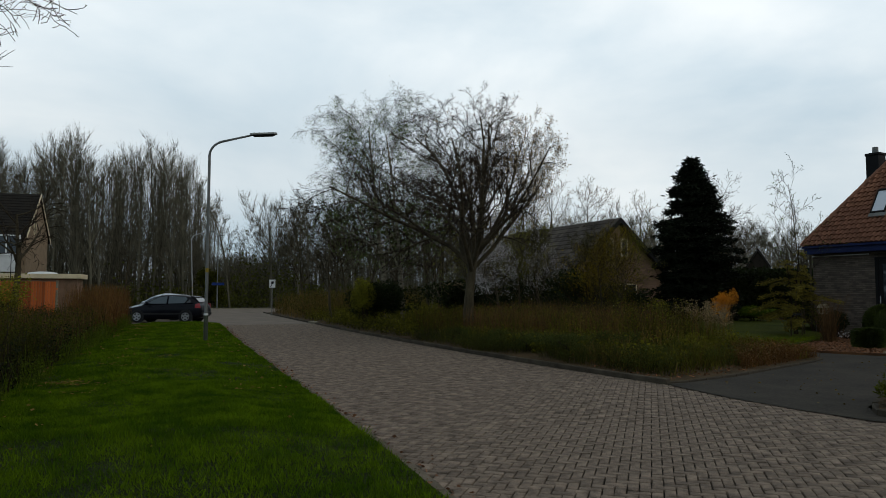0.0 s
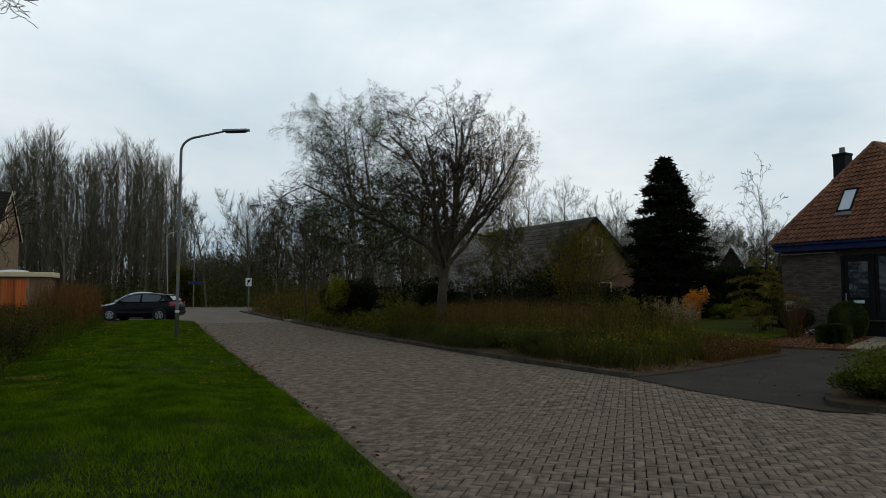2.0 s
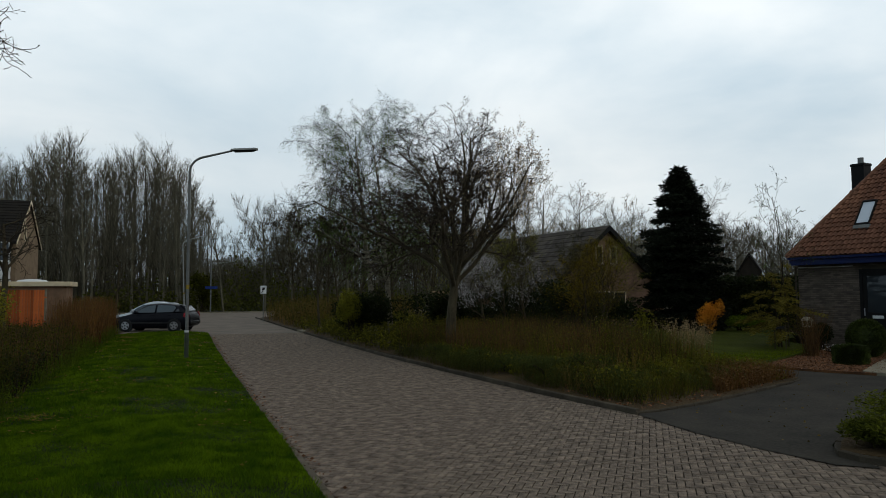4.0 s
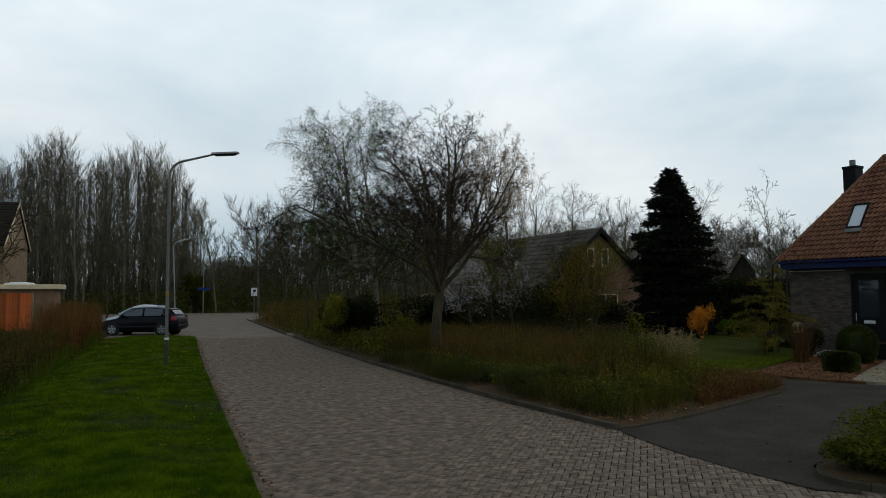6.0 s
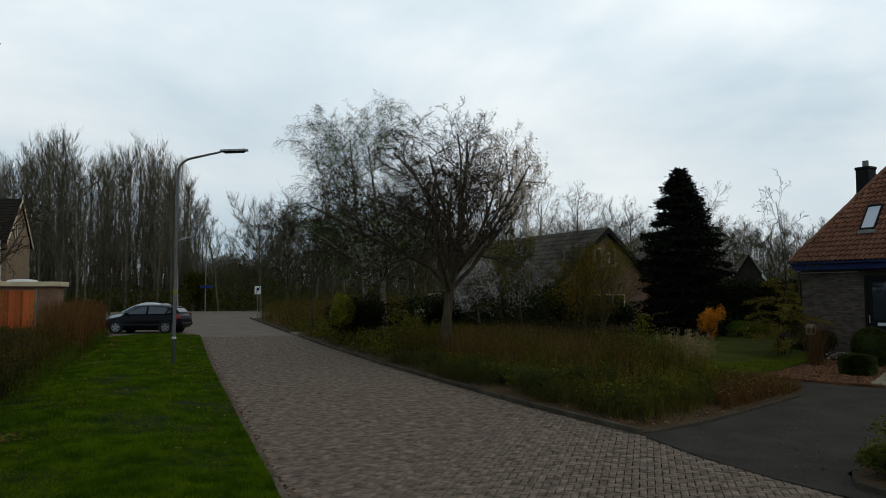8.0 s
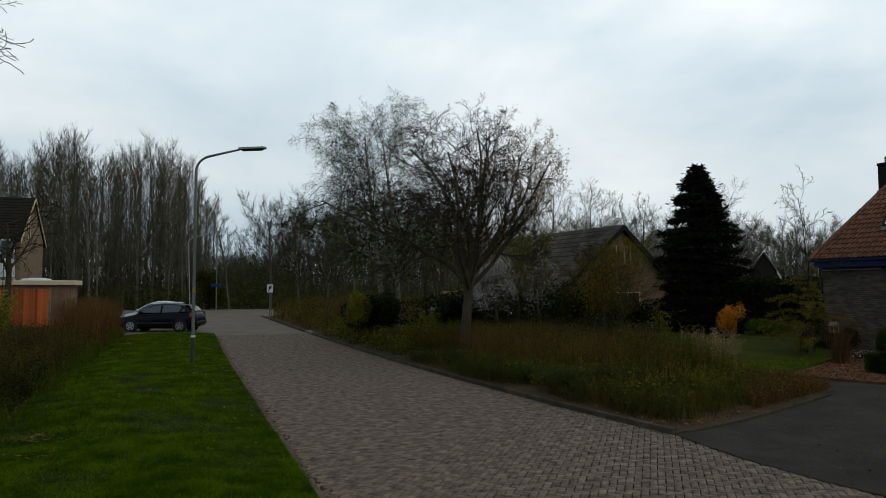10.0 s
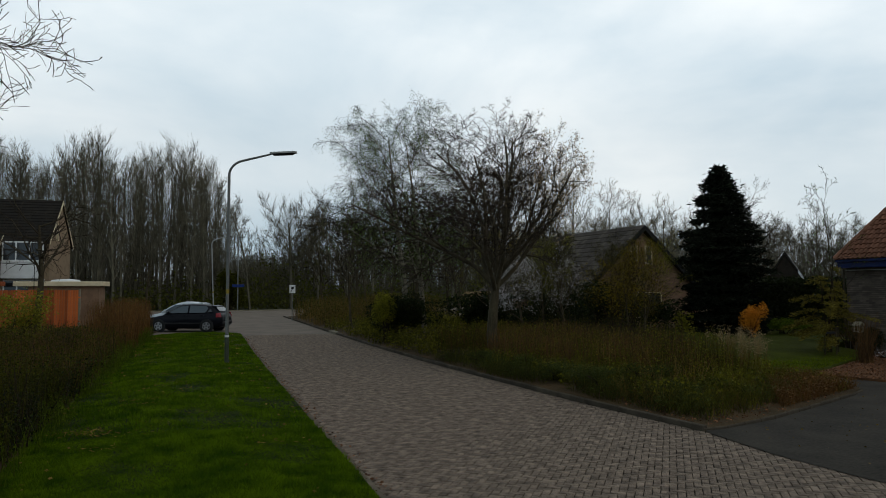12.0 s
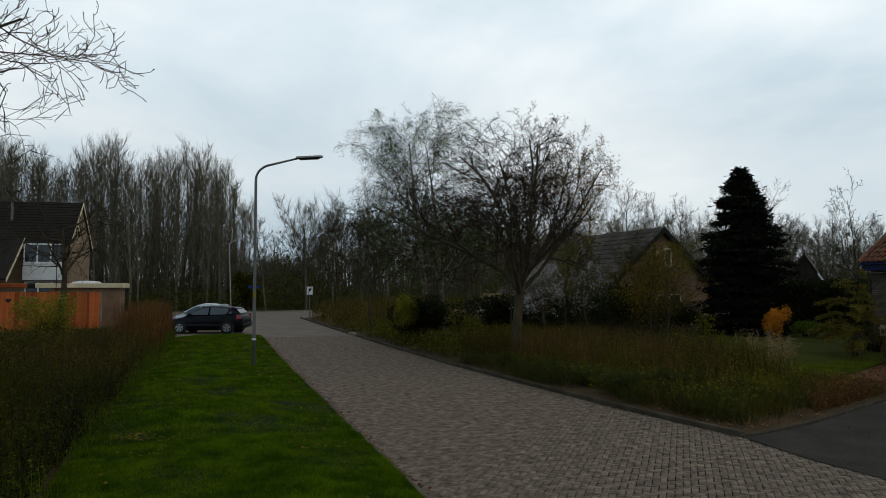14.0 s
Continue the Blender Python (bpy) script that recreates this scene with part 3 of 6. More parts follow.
def grow(wood, twig, tips, p, d, length, r, level, rng, cfg):
    """A branch with its side branches. wood takes thick limbs, twig thin ones, tips the ends."""
    segs = cfg["segs"][level]
    pts, rad = [p.copy()], [r]
    q, dr = p.copy(), d.copy()
    for i in range(segs):
        bend = Vector((rng.gauss(0, 1), rng.gauss(0, 1), rng.gauss(0, 1))) * cfg["wander"][level]
        dr = (dr + bend + Vector((0, 0, cfg["up"][level])) / segs).normalized()
        q = q + dr * (length / segs)
        pts.append(q.copy())
        rad.append(max(r * (1 - (i + 1) / segs * cfg["taper"][level]), cfg["thin"]))
    (wood if level <= cfg["wood"] else twig).tube(pts, rad, cfg["sides"][level])
    if level >= len(cfg["kids"]):
        tips.append((pts[-1], dr))
        if segs > 1:
            tips.append((pts[-2], dr))
        return
    n = cfg["kids"][level]
    n = max(1, round(n * rng.uniform(0.75, 1.25)))
    turn = rng.uniform(0, 6.28)
    for k in range(n):
        lo = cfg["from"][level]
        u = lo + (1 - lo) * (k + rng.uniform(0.1, 0.9)) / n
        f = u * segs
        i = min(int(f), segs - 1)
        at = pts[i].lerp(pts[i + 1], f - i)
        here = (pts[i + 1] - pts[i]).normalized()
        side = here.orthogonal().normalized()
        turn += 2.4 + rng.uniform(-0.5, 0.5)
        side.rotate(Matrix.Rotation(turn, 3, here))
        ang = radians(rng.uniform(*cfg["angle"][level]))
        nd = here * math.cos(ang) + side * math.sin(ang)
        ln = length * rng.uniform(*cfg["ratio"][level]) * (1 - cfg["shrink"][level] * u)
        rr = rad[i] * cfg["rratio"][level]
        grow(wood, twig, tips, at, nd, ln, rr, level + 1, random.Random(rng.random()), cfg)


CFG_SPREAD = dict(segs=[4, 5, 4, 3, 2, 1], wander=[0.05, 0.13, 0.16, 0.2, 0.25, 0.25], up=[0, 0.12, 0.12, 0.1, 0.1, 0.1], taper=[0.35, 0.75, 0.8, 0.8, 0.8, 0.8], thin=0.004,
                  wood=2, sides=[9, 6, 5, 4, 3, 3], kids=[7, 7, 6, 5, 3], angle=[(28, 62), (30, 60), (30, 65), (30, 70), (30, 70)], ratio=[(1.35, 1.75), (0.45, 0.7), (0.42, 0.65), (0.4, 0.62), (0.4, 0.6)],
                  shrink=[0.1, 0.45, 0.4, 0.4, 0.3], rratio=[0.58, 0.55, 0.55, 0.6, 0.7])
CFG_SPREAD["from"] = [0.62, 0.2, 0.2, 0.2, 0.2]


def tree(name, place, trunk_len, r, cfg, seed, bark, twig_mat, label, leaf=None, leaf_size=0.05, per_tip=2, lean=(0, 0), category="tree", hang=0.0, group="", limit=None, warp=None, narrow=0.32, fuzz=0.55):
    rng = random.Random(seed)
    wood, twig, tips = Shape(), Shape(), []
    grow(wood, twig, tips, Vector((0, 0, -0.15)), Vector((lean[0], lean[1], 1)).normalized(), trunk_len, r, 0, rng, cfg)
    if warp:
        wood.v, twig.v, tips = [warp(q) for q in wood.v], [warp(q) for q in twig.v], [(warp(q), d) for q, d in tips]
    owner = thing(name, Matrix.Translation(place), label, category, group)
    part("trunk", wood.mesh("trunk", bark, True), bark, owner)
    tagged(part("crown", twig.mesh("crown", twig_mat), twig_mat, owner), kind="stuff")
    if leaf:
        P = []
        for p, d in tips:
            if limit and not limit(p, rng):
                continue
            for k in range(per_tip):
                P.append(p + Vector((rng.gauss(0, 1), rng.gauss(0, 1), rng.gauss(0, 1) - hang)) * leaf_size * fuzz)
        part("leaves", leaves_mesh("leaves", np.array([tuple(p) for p in P]), leaf_size, leaf, seed, flat=0.2, narrow=narrow), leaf, owner)
    return owner


# forest trees: tall, slender, steep branches
CFG_POPLAR = dict(segs=[8, 3, 1, 1], wander=[0.018, 0.07, 0.12, 0.1], up=[0, 0.35, 0.3, 0.2], taper=[0.88, 0.8, 0.8, 0.8], thin=0.02, wood=0, sides=[5, 3, 3, 3],
                  kids=[28, 5], angle=[(16, 36), (20, 45), (25, 50)], ratio=[(0.15, 0.28), (0.4, 0.6), (0.4, 0.6)], shrink=[0.5, 0.3, 0.3], rratio=[0.42, 0.55, 0.7])
CFG_POPLAR["from"] = [0.2, 0.15, 0.2]
CFG_BROAD = dict(segs=[5, 4, 3, 2], wander=[0.05, 0.12, 0.15, 0.2], up=[0, 0.3, 0.2, 0.1], taper=[0.7, 0.85, 0.8, 0.8], thin=0.013, wood=1, sides=[5, 4, 3, 3],
                 kids=[13, 6, 2], angle=[(30, 55), (30, 55), (30, 60)], ratio=[(0.45, 0.65), (0.4, 0.55), (0.4, 0.6)], shrink=[0.4, 0.4, 0.3], rratio=[0.5, 0.5, 0.6])
CFG_BROAD["from"] = [0.3, 0.2, 0.2]


def spikes(P, D, W):
    """Fine twigs, each one long thin triangle: foot, direction with length, half width."""
    rng = np.random.default_rng(len(P))
    a = rng.uniform(0, 2 * np.pi, len(P))
    w = np.stack([np.cos(a), np.sin(a), np.zeros(len(P))], 1) * W[:, None]
    return np.stack([P - w, P + w, P + D], 1).reshape(-1, 3)


def forest_kind(cfg, height, r, seed, twigs, sub, reach, steep):
    """Trunk and limbs as tubes, with fine twigs that sweep upwards along every limb."""
    rng = random.Random(seed)
    wood, tips = Shape(), []
    grow(wood, wood, tips, Vector((0, 0, -0.3)), Vector((0, 0, 1)), height, r, 0, rng, cfg)
    nr = np.random.default_rng(seed)
    ends = np.array([tuple(p) for p, _ in tips])
    ways = np.array([tuple(d) for _, d in tips])
    k = nr.integers(0, len(ends), twigs)
    P = ends[k] - ways[k] * nr.uniform(0, 1, twigs)[:, None] * reach
    D = ways[k] * 0.5 + np.stack([nr.normal(0, 0.36, twigs), nr.normal(0, 0.36, twigs), nr.uniform(0.3, 1.0, twigs) * steep], 1)
    D *= (reach * nr.uniform(0.45, 1.1, twigs) / np.linalg.norm(D, axis=1))[:, None]
    q = nr.integers(0, twigs, sub)
    P2 = P[q] + D[q] * nr.uniform(0.2, 0.9, sub)[:, None]
    D2 = D[q] * 0.45 + nr.normal(0, 0.16, (sub, 3)) * reach
    V = np.concatenate([spikes(P, D, nr.uniform(0.008, 0.014, twigs)), spikes(P2, D2, nr.uniform(0.006, 0.010, sub))])
    return wood.mesh("trunk", M_WOODS), quads("crown", V, np.arange(len(V)).reshape(-1, 3), M_WOODS)


def forest_tree(meshes, place, turn, size, label, group):
    owner = thing("forest_tree", Matrix.Translation(place) @ Matrix.Rotation(turn, 4, "Z") @ Matrix.Diagonal((*size, 1)), label, "tree", group)
    for n, me in zip(("trunk", "crown"), meshes):
        o = new(n, me)
        o.parent = owner
        if n == "crown":
            tagged(o, kind="stuff")
    return owner


TALL = [forest_kind(CFG_POPLAR, 20.0, 0.19, 100 + k, 520, 1200, 1.25, 1.0) for k in range(8)]
BROAD = [forest_kind(CFG_BROAD, 8.0, 0.15, 200 + k, 1500, 2800, 0.95, 0.8) for k in range(5)]
OVAL = [forest_kind(dict(CFG_BROAD, kids=[18, 5, 2], ratio=[(0.24, 0.36), (0.4, 0.55), (0.4, 0.6)], angle=[(28, 50), (30, 55), (30, 60)]), 11.0, 0.15, 260 + k, 1500, 2600, 0.8, 0.9) for k in range(3)]
frng = random.Random(77)


def wood_top(r):
    """How high the tall wood stands, seen along the bearing x / y = r: rounded groups of crowns."""
    return 1.0 + 0.055 * math.sin(r * 58 + 1.0) + 0.045 * math.sin(r * 131 + 2.2)


# the tall wood beyond the main road
for k in range(175):
    y = 86 + 36 * frng.random() ** 1.2
    r_ = -0.43 + 0.405 * ((k * 0.618) % 1.0) + frng.uniform(-0.008, 0.008)
    s = frng.uniform(0.74, 0.93) * wood_top(r_) * (y + 6) / 98 * (1.0 if r_ < -0.045 else 0.86)
    forest_tree(frng.choice(TALL), (r_ * y + 0.9, y, -0.1), frng.uniform(0, 6.28), (s * 1.05, s * 1.05, s), "tall bare slender tree in the wood across the main road", "trees of the wood")
# lower bare trees to the side
for k in range(72):
    y = 84 + 30 * frng.random()
    r_ = 0.05 + 1.1 * ((k * 0.618) % 1.0)
    s = frng.uniform(0.95, 1.3) * (1.0 if r_ < 0.5 else 1.08)
    forest_tree(frng.choice(BROAD), (r_ * y + 0.9, y, -0.1), frng.uniform(0, 6.28), (s, s, s), "bare tree of the far wood behind the gardens", "trees of the far wood")
for k in range(34):
    y = 95 + 30 * frng.random()
    r_ = 0.07 + 1.0 * ((k * 0.618) % 1.0)
    s = frng.uniform(0.62, 0.84)
    forest_tree(frng.choice(TALL), (r_ * y + 0.9, y, -0.1), frng.uniform(0, 6.28), (s * 1.2, s * 1.2, s), "bare slender tree of the far wood", "trees of the far wood")
# single bare trees at the end of the road
for x, y, s, kind in ((0.7, 83.5, 1.0, OVAL[0]), (-2.2, 88, 0.62, OVAL[1]), (5.3, 84, 1.28, BROAD[0]), (8.6, 86, 1.3, BROAD[1]), (11.8, 84, 1.2, BROAD[2]), (2.6, 108, 0.8, OVAL[2]), (15.5, 86, 1.25, BROAD[3])):
    forest_tree(kind, (x, y, -0.1), frng.uniform(0, 6.28), (s, s, s * 1.05), "bare broad tree behind the far kerb", "trees of the far wood")
for k in range(16):
    y = 104 + 34 * frng.random()
    r_ = -0.035 + 0.095 * ((k * 0.618) % 1.0)
    s = frng.uniform(0.6, 0.85) * y / 118
    forest_tree(frng.choice(BROAD), (r_ * y + 0.9, y, -0.1), frng.uniform(0, 6.28), (s * 1.3, s * 1.3, s), "low bare tree far behind the main road", "trees of the far wood")
# thin stems and dusk between the trunks
frg = np.random.default_rng(5)
fy = frg.uniform(98, 165, 4600)
fr = frg.uniform(-0.45, 1.2, 4600)
fy = np.where((fr > -0.03) & (fr < 0.055), fy + 60, fy)
far_me = stems("far_wood", np.stack([fr * fy + 0.9, fy, np.full(4600, -0.1)], 1), (4.0, 11.0), 0.085, M_WOODS, 0.05, 9)[0]
tagged(new("far_wood", far_me), "dense far wood of bare grey trunks", "wood", kind="stuff")


# fine brush of twigs that fills the wood
def brush(n, y0, y1, lo, hi, top, seed):
    rng = np.random.default_rng(seed)
    y = rng.uniform(y0, y1, n)
    x = y * rng.uniform(lo, hi, n)
    z = top * (1 - rng.random(n) ** 0.8) * (0.72 + 0.2 * np.sin(x * 0.55) * np.sin(x * 0.17 + 2) + 0.12 * np.sin(x * 1.1 + 1 + 0.1 * y))
    return np.stack([x, y, z], 1)


twig_p = np.concatenate([brush(20000, 92, 140, -0.45, -0.03, 10.5, 1), brush(26000, 96, 165, -0.04, 0.07, 8.0, 2), brush(36000, 90, 130, 0.05, 0.85, 11.5, 7), brush(52000, 88, 150, -0.45, 1.2, 6.0, 3)])
rb = np.random.default_rng(4)
tn = len(twig_p)
tv = np.stack([rb.normal(0, 0.30, tn), rb.normal(0, 0.30, tn), np.ones(tn)], 1) * rb.uniform(0.7, 2.2, tn)[:, None]
TV = spikes(twig_p, tv, rb.uniform(0.010, 0.024, tn))
tagged(new("wood_brush", quads("wood_brush", TV, np.arange(len(TV)).reshape(-1, 3), M_WOODS)), "fine bare brushwood between the trunks of the wood", "brushwood", kind="stuff")
uy = frg.uniform(84, 120, 66000)
ux = uy * frg.uniform(-0.45, 1.1, 66000)
uz = np.abs(frg.normal(0, 2.3, 66000)) * (0.75 + 0.5 * np.sin(ux * 0.31) * np.sin(ux * 0.12 + 1))
under = leaves_mesh("forest_undergrowth", np.stack([ux, uy, uz], 1), 0.36, M_UNDER, 3, flat=0.1)
tagged(new("forest_undergrowth", under), "dark tangled undergrowth of the wood", "undergrowth", kind="stuff")


# ---- houses ----
def framed_window(owner, m, w, h, frame_mat, cols=1, rows=1, name="window", bar=0.06, glass_mat=None, sill=True):
    """A window in its own plane: x across, z up, y outwards negative. Frame, sill and each pane."""
    win = new(name)
    win.empty_display_size = 0.2
    win.parent = owner
    win.matrix_basis = m
    f = Shape()
    f.box(0, -0.03, 0, bar, 0.05, h).box(w - bar, -0.03, 0, w, 0.05, h)
    f.box(bar, -0.03, 0, w - bar, 0.05, bar).box(bar, -0.03, h - bar, w - bar, 0.05, h)
    for c in range(1, cols):
        x = w * c / cols
        f.box(x - bar / 2, -0.025, bar, x + bar / 2, 0.05, h - bar)
    for r in range(1, rows):
        z = h * r / rows
        f.box(bar, -0.02, z - bar / 2, w - bar, 0.045, z + bar / 2)
    part("frame", f, frame_mat, win)
    for c in range(cols):
        p = Shape().box(w * c / cols + bar / 2, 0.005, bar, w * (c + 1) / cols - bar / 2, 0.02, h - bar)
        part("pane", p, glass_mat or M_GLASS, win)
    if sill:
        part("sill", Shape().box(-0.04, -0.09, -0.05, w + 0.04, 0.02, 0, 0.008), frame_mat, win)
    return win


def tile_mesh(w, h, material, wave=0.06):
    """A pantile: x across, y up the slope, z out."""
    s = Shape()
    prof = [(0, 0.0), (0.2, wave), (0.45, wave * 0.9), (0.7, 0.0), (1.0, 0.005)]
    for lift, y in ((0.05, 0.0), (0.0, h * 1.08)):
        for u, z in prof:
            s.v.append(Vector((u * w * 1.04, y, z + lift)))
    for u, z in prof:
        s.v.append(Vector((u * w * 1.04, 0.0, z - 0.005)))
    for i in range(4):
        s.f.append((i, i + 1, 5 + i + 1, 5 + i))
        s.f.append((10 + i, 10 + i + 1, i + 1, i))
    return s.mesh("roof_tile", material)


def tile_face(owner, corner, along, up, test, w, h, material, count_u, count_v, name="roof_tile"):
    """Single tiles over a roof plane; test(u, v) in metres says where."""
    me = tile_mesh(w, h, material)
    along, up = Vector(along).normalized(), Vector(up).normalized()
    nrm = along.cross(up)
    rot = Matrix((along, up, nrm)).transposed().to_4x4()
    rng = random.Random(3)
    made = 0
    V, F = [], []
    for j in range(count_v):
        for i in range(count_u):
            u, v = i * w, j * h
            if not test(u + w / 2, v + h / 2):
                continue
            m = Matrix.Translation(Vector(corner) + along * u + up * v + nrm * (0.03 + rng.uniform(-0.004, 0.004))) @ rot @ Matrix.Rotation(rng.gauss(0, 0.008), 4, "Z")
            made += 1
            if made <= 300:
                o = new(name, me)
                o.parent = owner
                o.matrix_basis = m
                continue
            k = len(V)
            V += [m @ q.co for q in me.vertices]
            F += [tuple(k + i for i in f.vertices) for f in me.polygons]
    if V:
        rest_me = bpy.data.meshes.new("roof_tiling")
        rest_me.from_pydata(V, [], F)
        rest_me.materials.append(M_TILE_REST)
        o = new("roof_tiling", rest_me)
        o.parent = owner
        tagged(o, kind="stuff")


def brick_wall(owner, origin, along, width, height, material, holes=(), name="brickwork"):
    """Single bricks in half bond, proud of a mortar wall; along: unit vector, outside to its right."""
    along = Vector(along).normalized()
    out = Vector((along.y, -along.x, 0))
    V, F = [], []
    bl, bh = 0.22, 0.065
    for j in range(int(height / bh)):
        z0, z1 = j * bh + 0.006, (j + 1) * bh - 0.006
        for i in range(-1, int(width / bl) + 1):
            a = max(0, i * bl + (bl / 2 if j % 2 else 0) + 0.006)
            b = min(width, a + bl - 0.012 if i >= 0 else bl / 2 - 0.006)
            if b - a < 0.03 or any(h0 < (a + b) / 2 < h1 and v0 < (z0 + z1) / 2 < v1 for h0, v0, h1, v1 in holes):
                continue
            n = len(V)
            for d in (0.0, 0.012):
                for s_, z in ((a, z0), (b, z0), (b, z1), (a, z1)):
                    V.append(tuple(Vector(origin) + along * s_ + out * d + Vector((0, 0, z))))
            F += [(n + 4, n + 5, n + 6, n + 7), (n, n + 1, n + 5, n + 4), (n + 1, n + 2, n + 6, n + 5), (n + 2, n + 3, n + 7, n + 6), (n + 3, n, n + 4, n + 7)]
    me = bpy.data.meshes.new(name)
    me.from_pydata(V, [], F)
    me.materials.append(material)
    o = new(name, me)
    o.parent = owner
    return tagged(o, kind="stuff")


M_BRICK_GREY_I = mat("grey_brown_brick_course", (0.12, 0.092, 0.072), (0.066, 0.051, 0.041), rough=0.9, scale=3, fine=50, bump=0.4, vary=0.3, isle=True)
M_BRICK_BROWN_I = mat("brown_brick_course", (0.22, 0.135, 0.09), (0.13, 0.08, 0.055), rough=0.9, scale=2, fine=30, bump=0.3, vary=0.25, isle=True)

# the house with the red roof
FX, FN, FS = 20.0, 20.05, 12.4
EAVE = 3.14
APEX = Vector((21.95, 17.6, 6.68))
red = thing("red_roof_house", Matrix.Translation((0.42, 0.05, 0.05)) @ Matrix.Translation((19.58, 20.15, 0)) @ Matrix.Rotation(radians(11), 4, "Z") @ Matrix.Translation((-19.58, -20.15, 0)), "grey-brown brick house with steep red pantile roof and dark blue fascia", "house")
w = Shape()
w.box(FX, FS + 0.5, 0, FX + 0.3, FN - 0.03, EAVE - 0.25)
part("wall", w, M_MORTAR, red)
w = Shape().box(FX + 0.3, FN - 0.33, 0, 30, FN - 0.03, EAVE - 0.25)
part("wall", w, M_MORTAR, red)
w = Shape().box(FX + 0.3, FS + 0.5, 0, 30, FS + 0.8, EAVE - 0.25).box(29.7, FS + 0.8, 0, 30, FN - 0.33, EAVE - 0.25)
part("wall", w, M_BRICK_GREY, red)
fas = Shape().box(FX - 0.38, FS - 0.05, EAVE - 0.27, FX - 0.32, FN + 0.05, EAVE + 0.0, 0.006)
part("fascia", fas, M_BLUE, red, "dark blue painted fascia board")
part("fascia", Shape().box(FX - 0.32, FN, EAVE - 0.27, 30.3, FN + 0.06, EAVE), M_BLUE, red, "dark blue painted fascia board")
part("soffit", Shape().box(FX - 0.32, FS, EAVE - 0.25, 30.3, FN, EAVE - 0.21), M_BLUE, red)
part("gutter", Shape().box(FX - 0.47, FS - 0.05, EAVE - 0.07, FX - 0.385, FN + 0.08, EAVE + 0.02, 0.015), M_BLUE, red)
part("white_strip", Shape().box(FX - 0.035, 18.0, EAVE - 0.36, FX - 0.016, FN - 0.04, EAVE - 0.33), M_WHITE, red)
part("downpipe", Shape().tube([(FX - 0.06, FN + 0.03, 0.05), (FX - 0.06, FN + 0.03, EAVE - 0.3)], [0.035, 0.035], 8), M_MORTAR, red, "grey downpipe at the house corner")
# roof: west face, north face, south face
NW, SW, NE, SE = Vector((FX - 0.42, FN + 0.1, EAVE)), Vector((FX - 0.42, FS - 0.1, EAVE)), Vector((30.4, FN + 0.1, EAVE)), Vector((30.4, FS - 0.1, EAVE))
RIDGE = Vector((28.0, 16.9, 6.68))
r = Shape()
r.poly([NW, APEX, SW]).poly([NE, RIDGE, APEX, NW]).poly([SW, APEX, RIDGE, SE]).poly([SE, RIDGE, NE]).poly([NW, SW, SE, NE])
roof = part("roof", r, M_TILE_RED, red, "weathered red clay pantile roof")
up = (APEX - NW)
al = (SW - NW).normalized()
foot = NW + al * up.dot(al)
upv = (APEX - foot)
RW, RH = (SW - NW).length, upv.length
PK = (foot - NW).length
tile_face(roof, NW, al, upv, lambda u, v: PK * v / RH - 0.05 < u < RW - (RW - PK) * v / RH + 0.05, 0.165, 0.2, M_TILE_RED, int(RW / 0.165) + 1, int(RH / 0.2))
ridge_me = Shape().tube([(0, 0, 0), (0.36, 0, 0.0)], [0.11, 0.125], 8).mesh("ridge_tile", M_TILE_RED)
for a, b in ((NW, APEX), (SW, APEX), (APEX, RIDGE)):
    n = int((b - a).length / 0.33)
    q = (b - a).to_track_quat("X", "Z").to_matrix().to_4x4()
    for i in range(n):
        o = new("ridge_tile", ridge_me)
        o.parent = roof
        o.matrix_basis = Matrix.Translation(a.lerp(b, (i + 0.0) / n) + Vector((0, 0, 0.03))) @ q
# roof light
nrm = al.cross(upv.normalized()).normalized()
if nrm.x > 0:
    nrm = -nrm
sky_c = NW + al * 2.42 + upv * 0.395
rot = Matrix((al, upv.normalized(), nrm)).transposed().to_4x4()
sl = new("roof_window")
sl.parent = red
sl.matrix_basis = Matrix.Translation(sky_c + nrm * 0.05) @ rot @ Matrix.Diagonal((0.86, 1.15, 1, 1))
f = Shape()
f.box(-0.29, -0.44, 0, -0.24, 0.44, 0.13, 0.01).box(0.24, -0.44, 0, 0.29, 0.44, 0.13, 0.01).box(-0.24, 0.38, 0, 0.24, 0.44, 0.15, 0.01).box(-0.24, -0.44, 0, 0.24, -0.38, 0.11, 0.01)
part("frame", f, M_BLACKWOOD, sl)
part("pane", Shape().box(-0.24, -0.38, 0.07, 0.24, 0.38, 0.1), M_SKYGLASS, sl)
part("flashing", Shape().box(-0.33, -0.58, 0.0, 0.33, -0.44, 0.09, 0.01), M_GALV, sl)
# chimney
ch = new("chimney")
ch.parent = red
ch.matrix_basis = Matrix.Translation((22.22, 18.9, 0))
part("shaft", Shape().box(-0.23, -0.23, 3.4, 0.23, 0.23, 6.52), M_BLACKWOOD, ch, "dark clad chimney stack")
part("cap", Shape().box(-0.26, -0.26, 6.52, 0.26, 0.26, 6.62, 0.02), M_BLACKWOOD, ch)
part("flue", Shape().tube([(0, 0, 6.63), (0, 0, 6.85)], [0.1, 0.1], 8, True), M_GALV, ch)
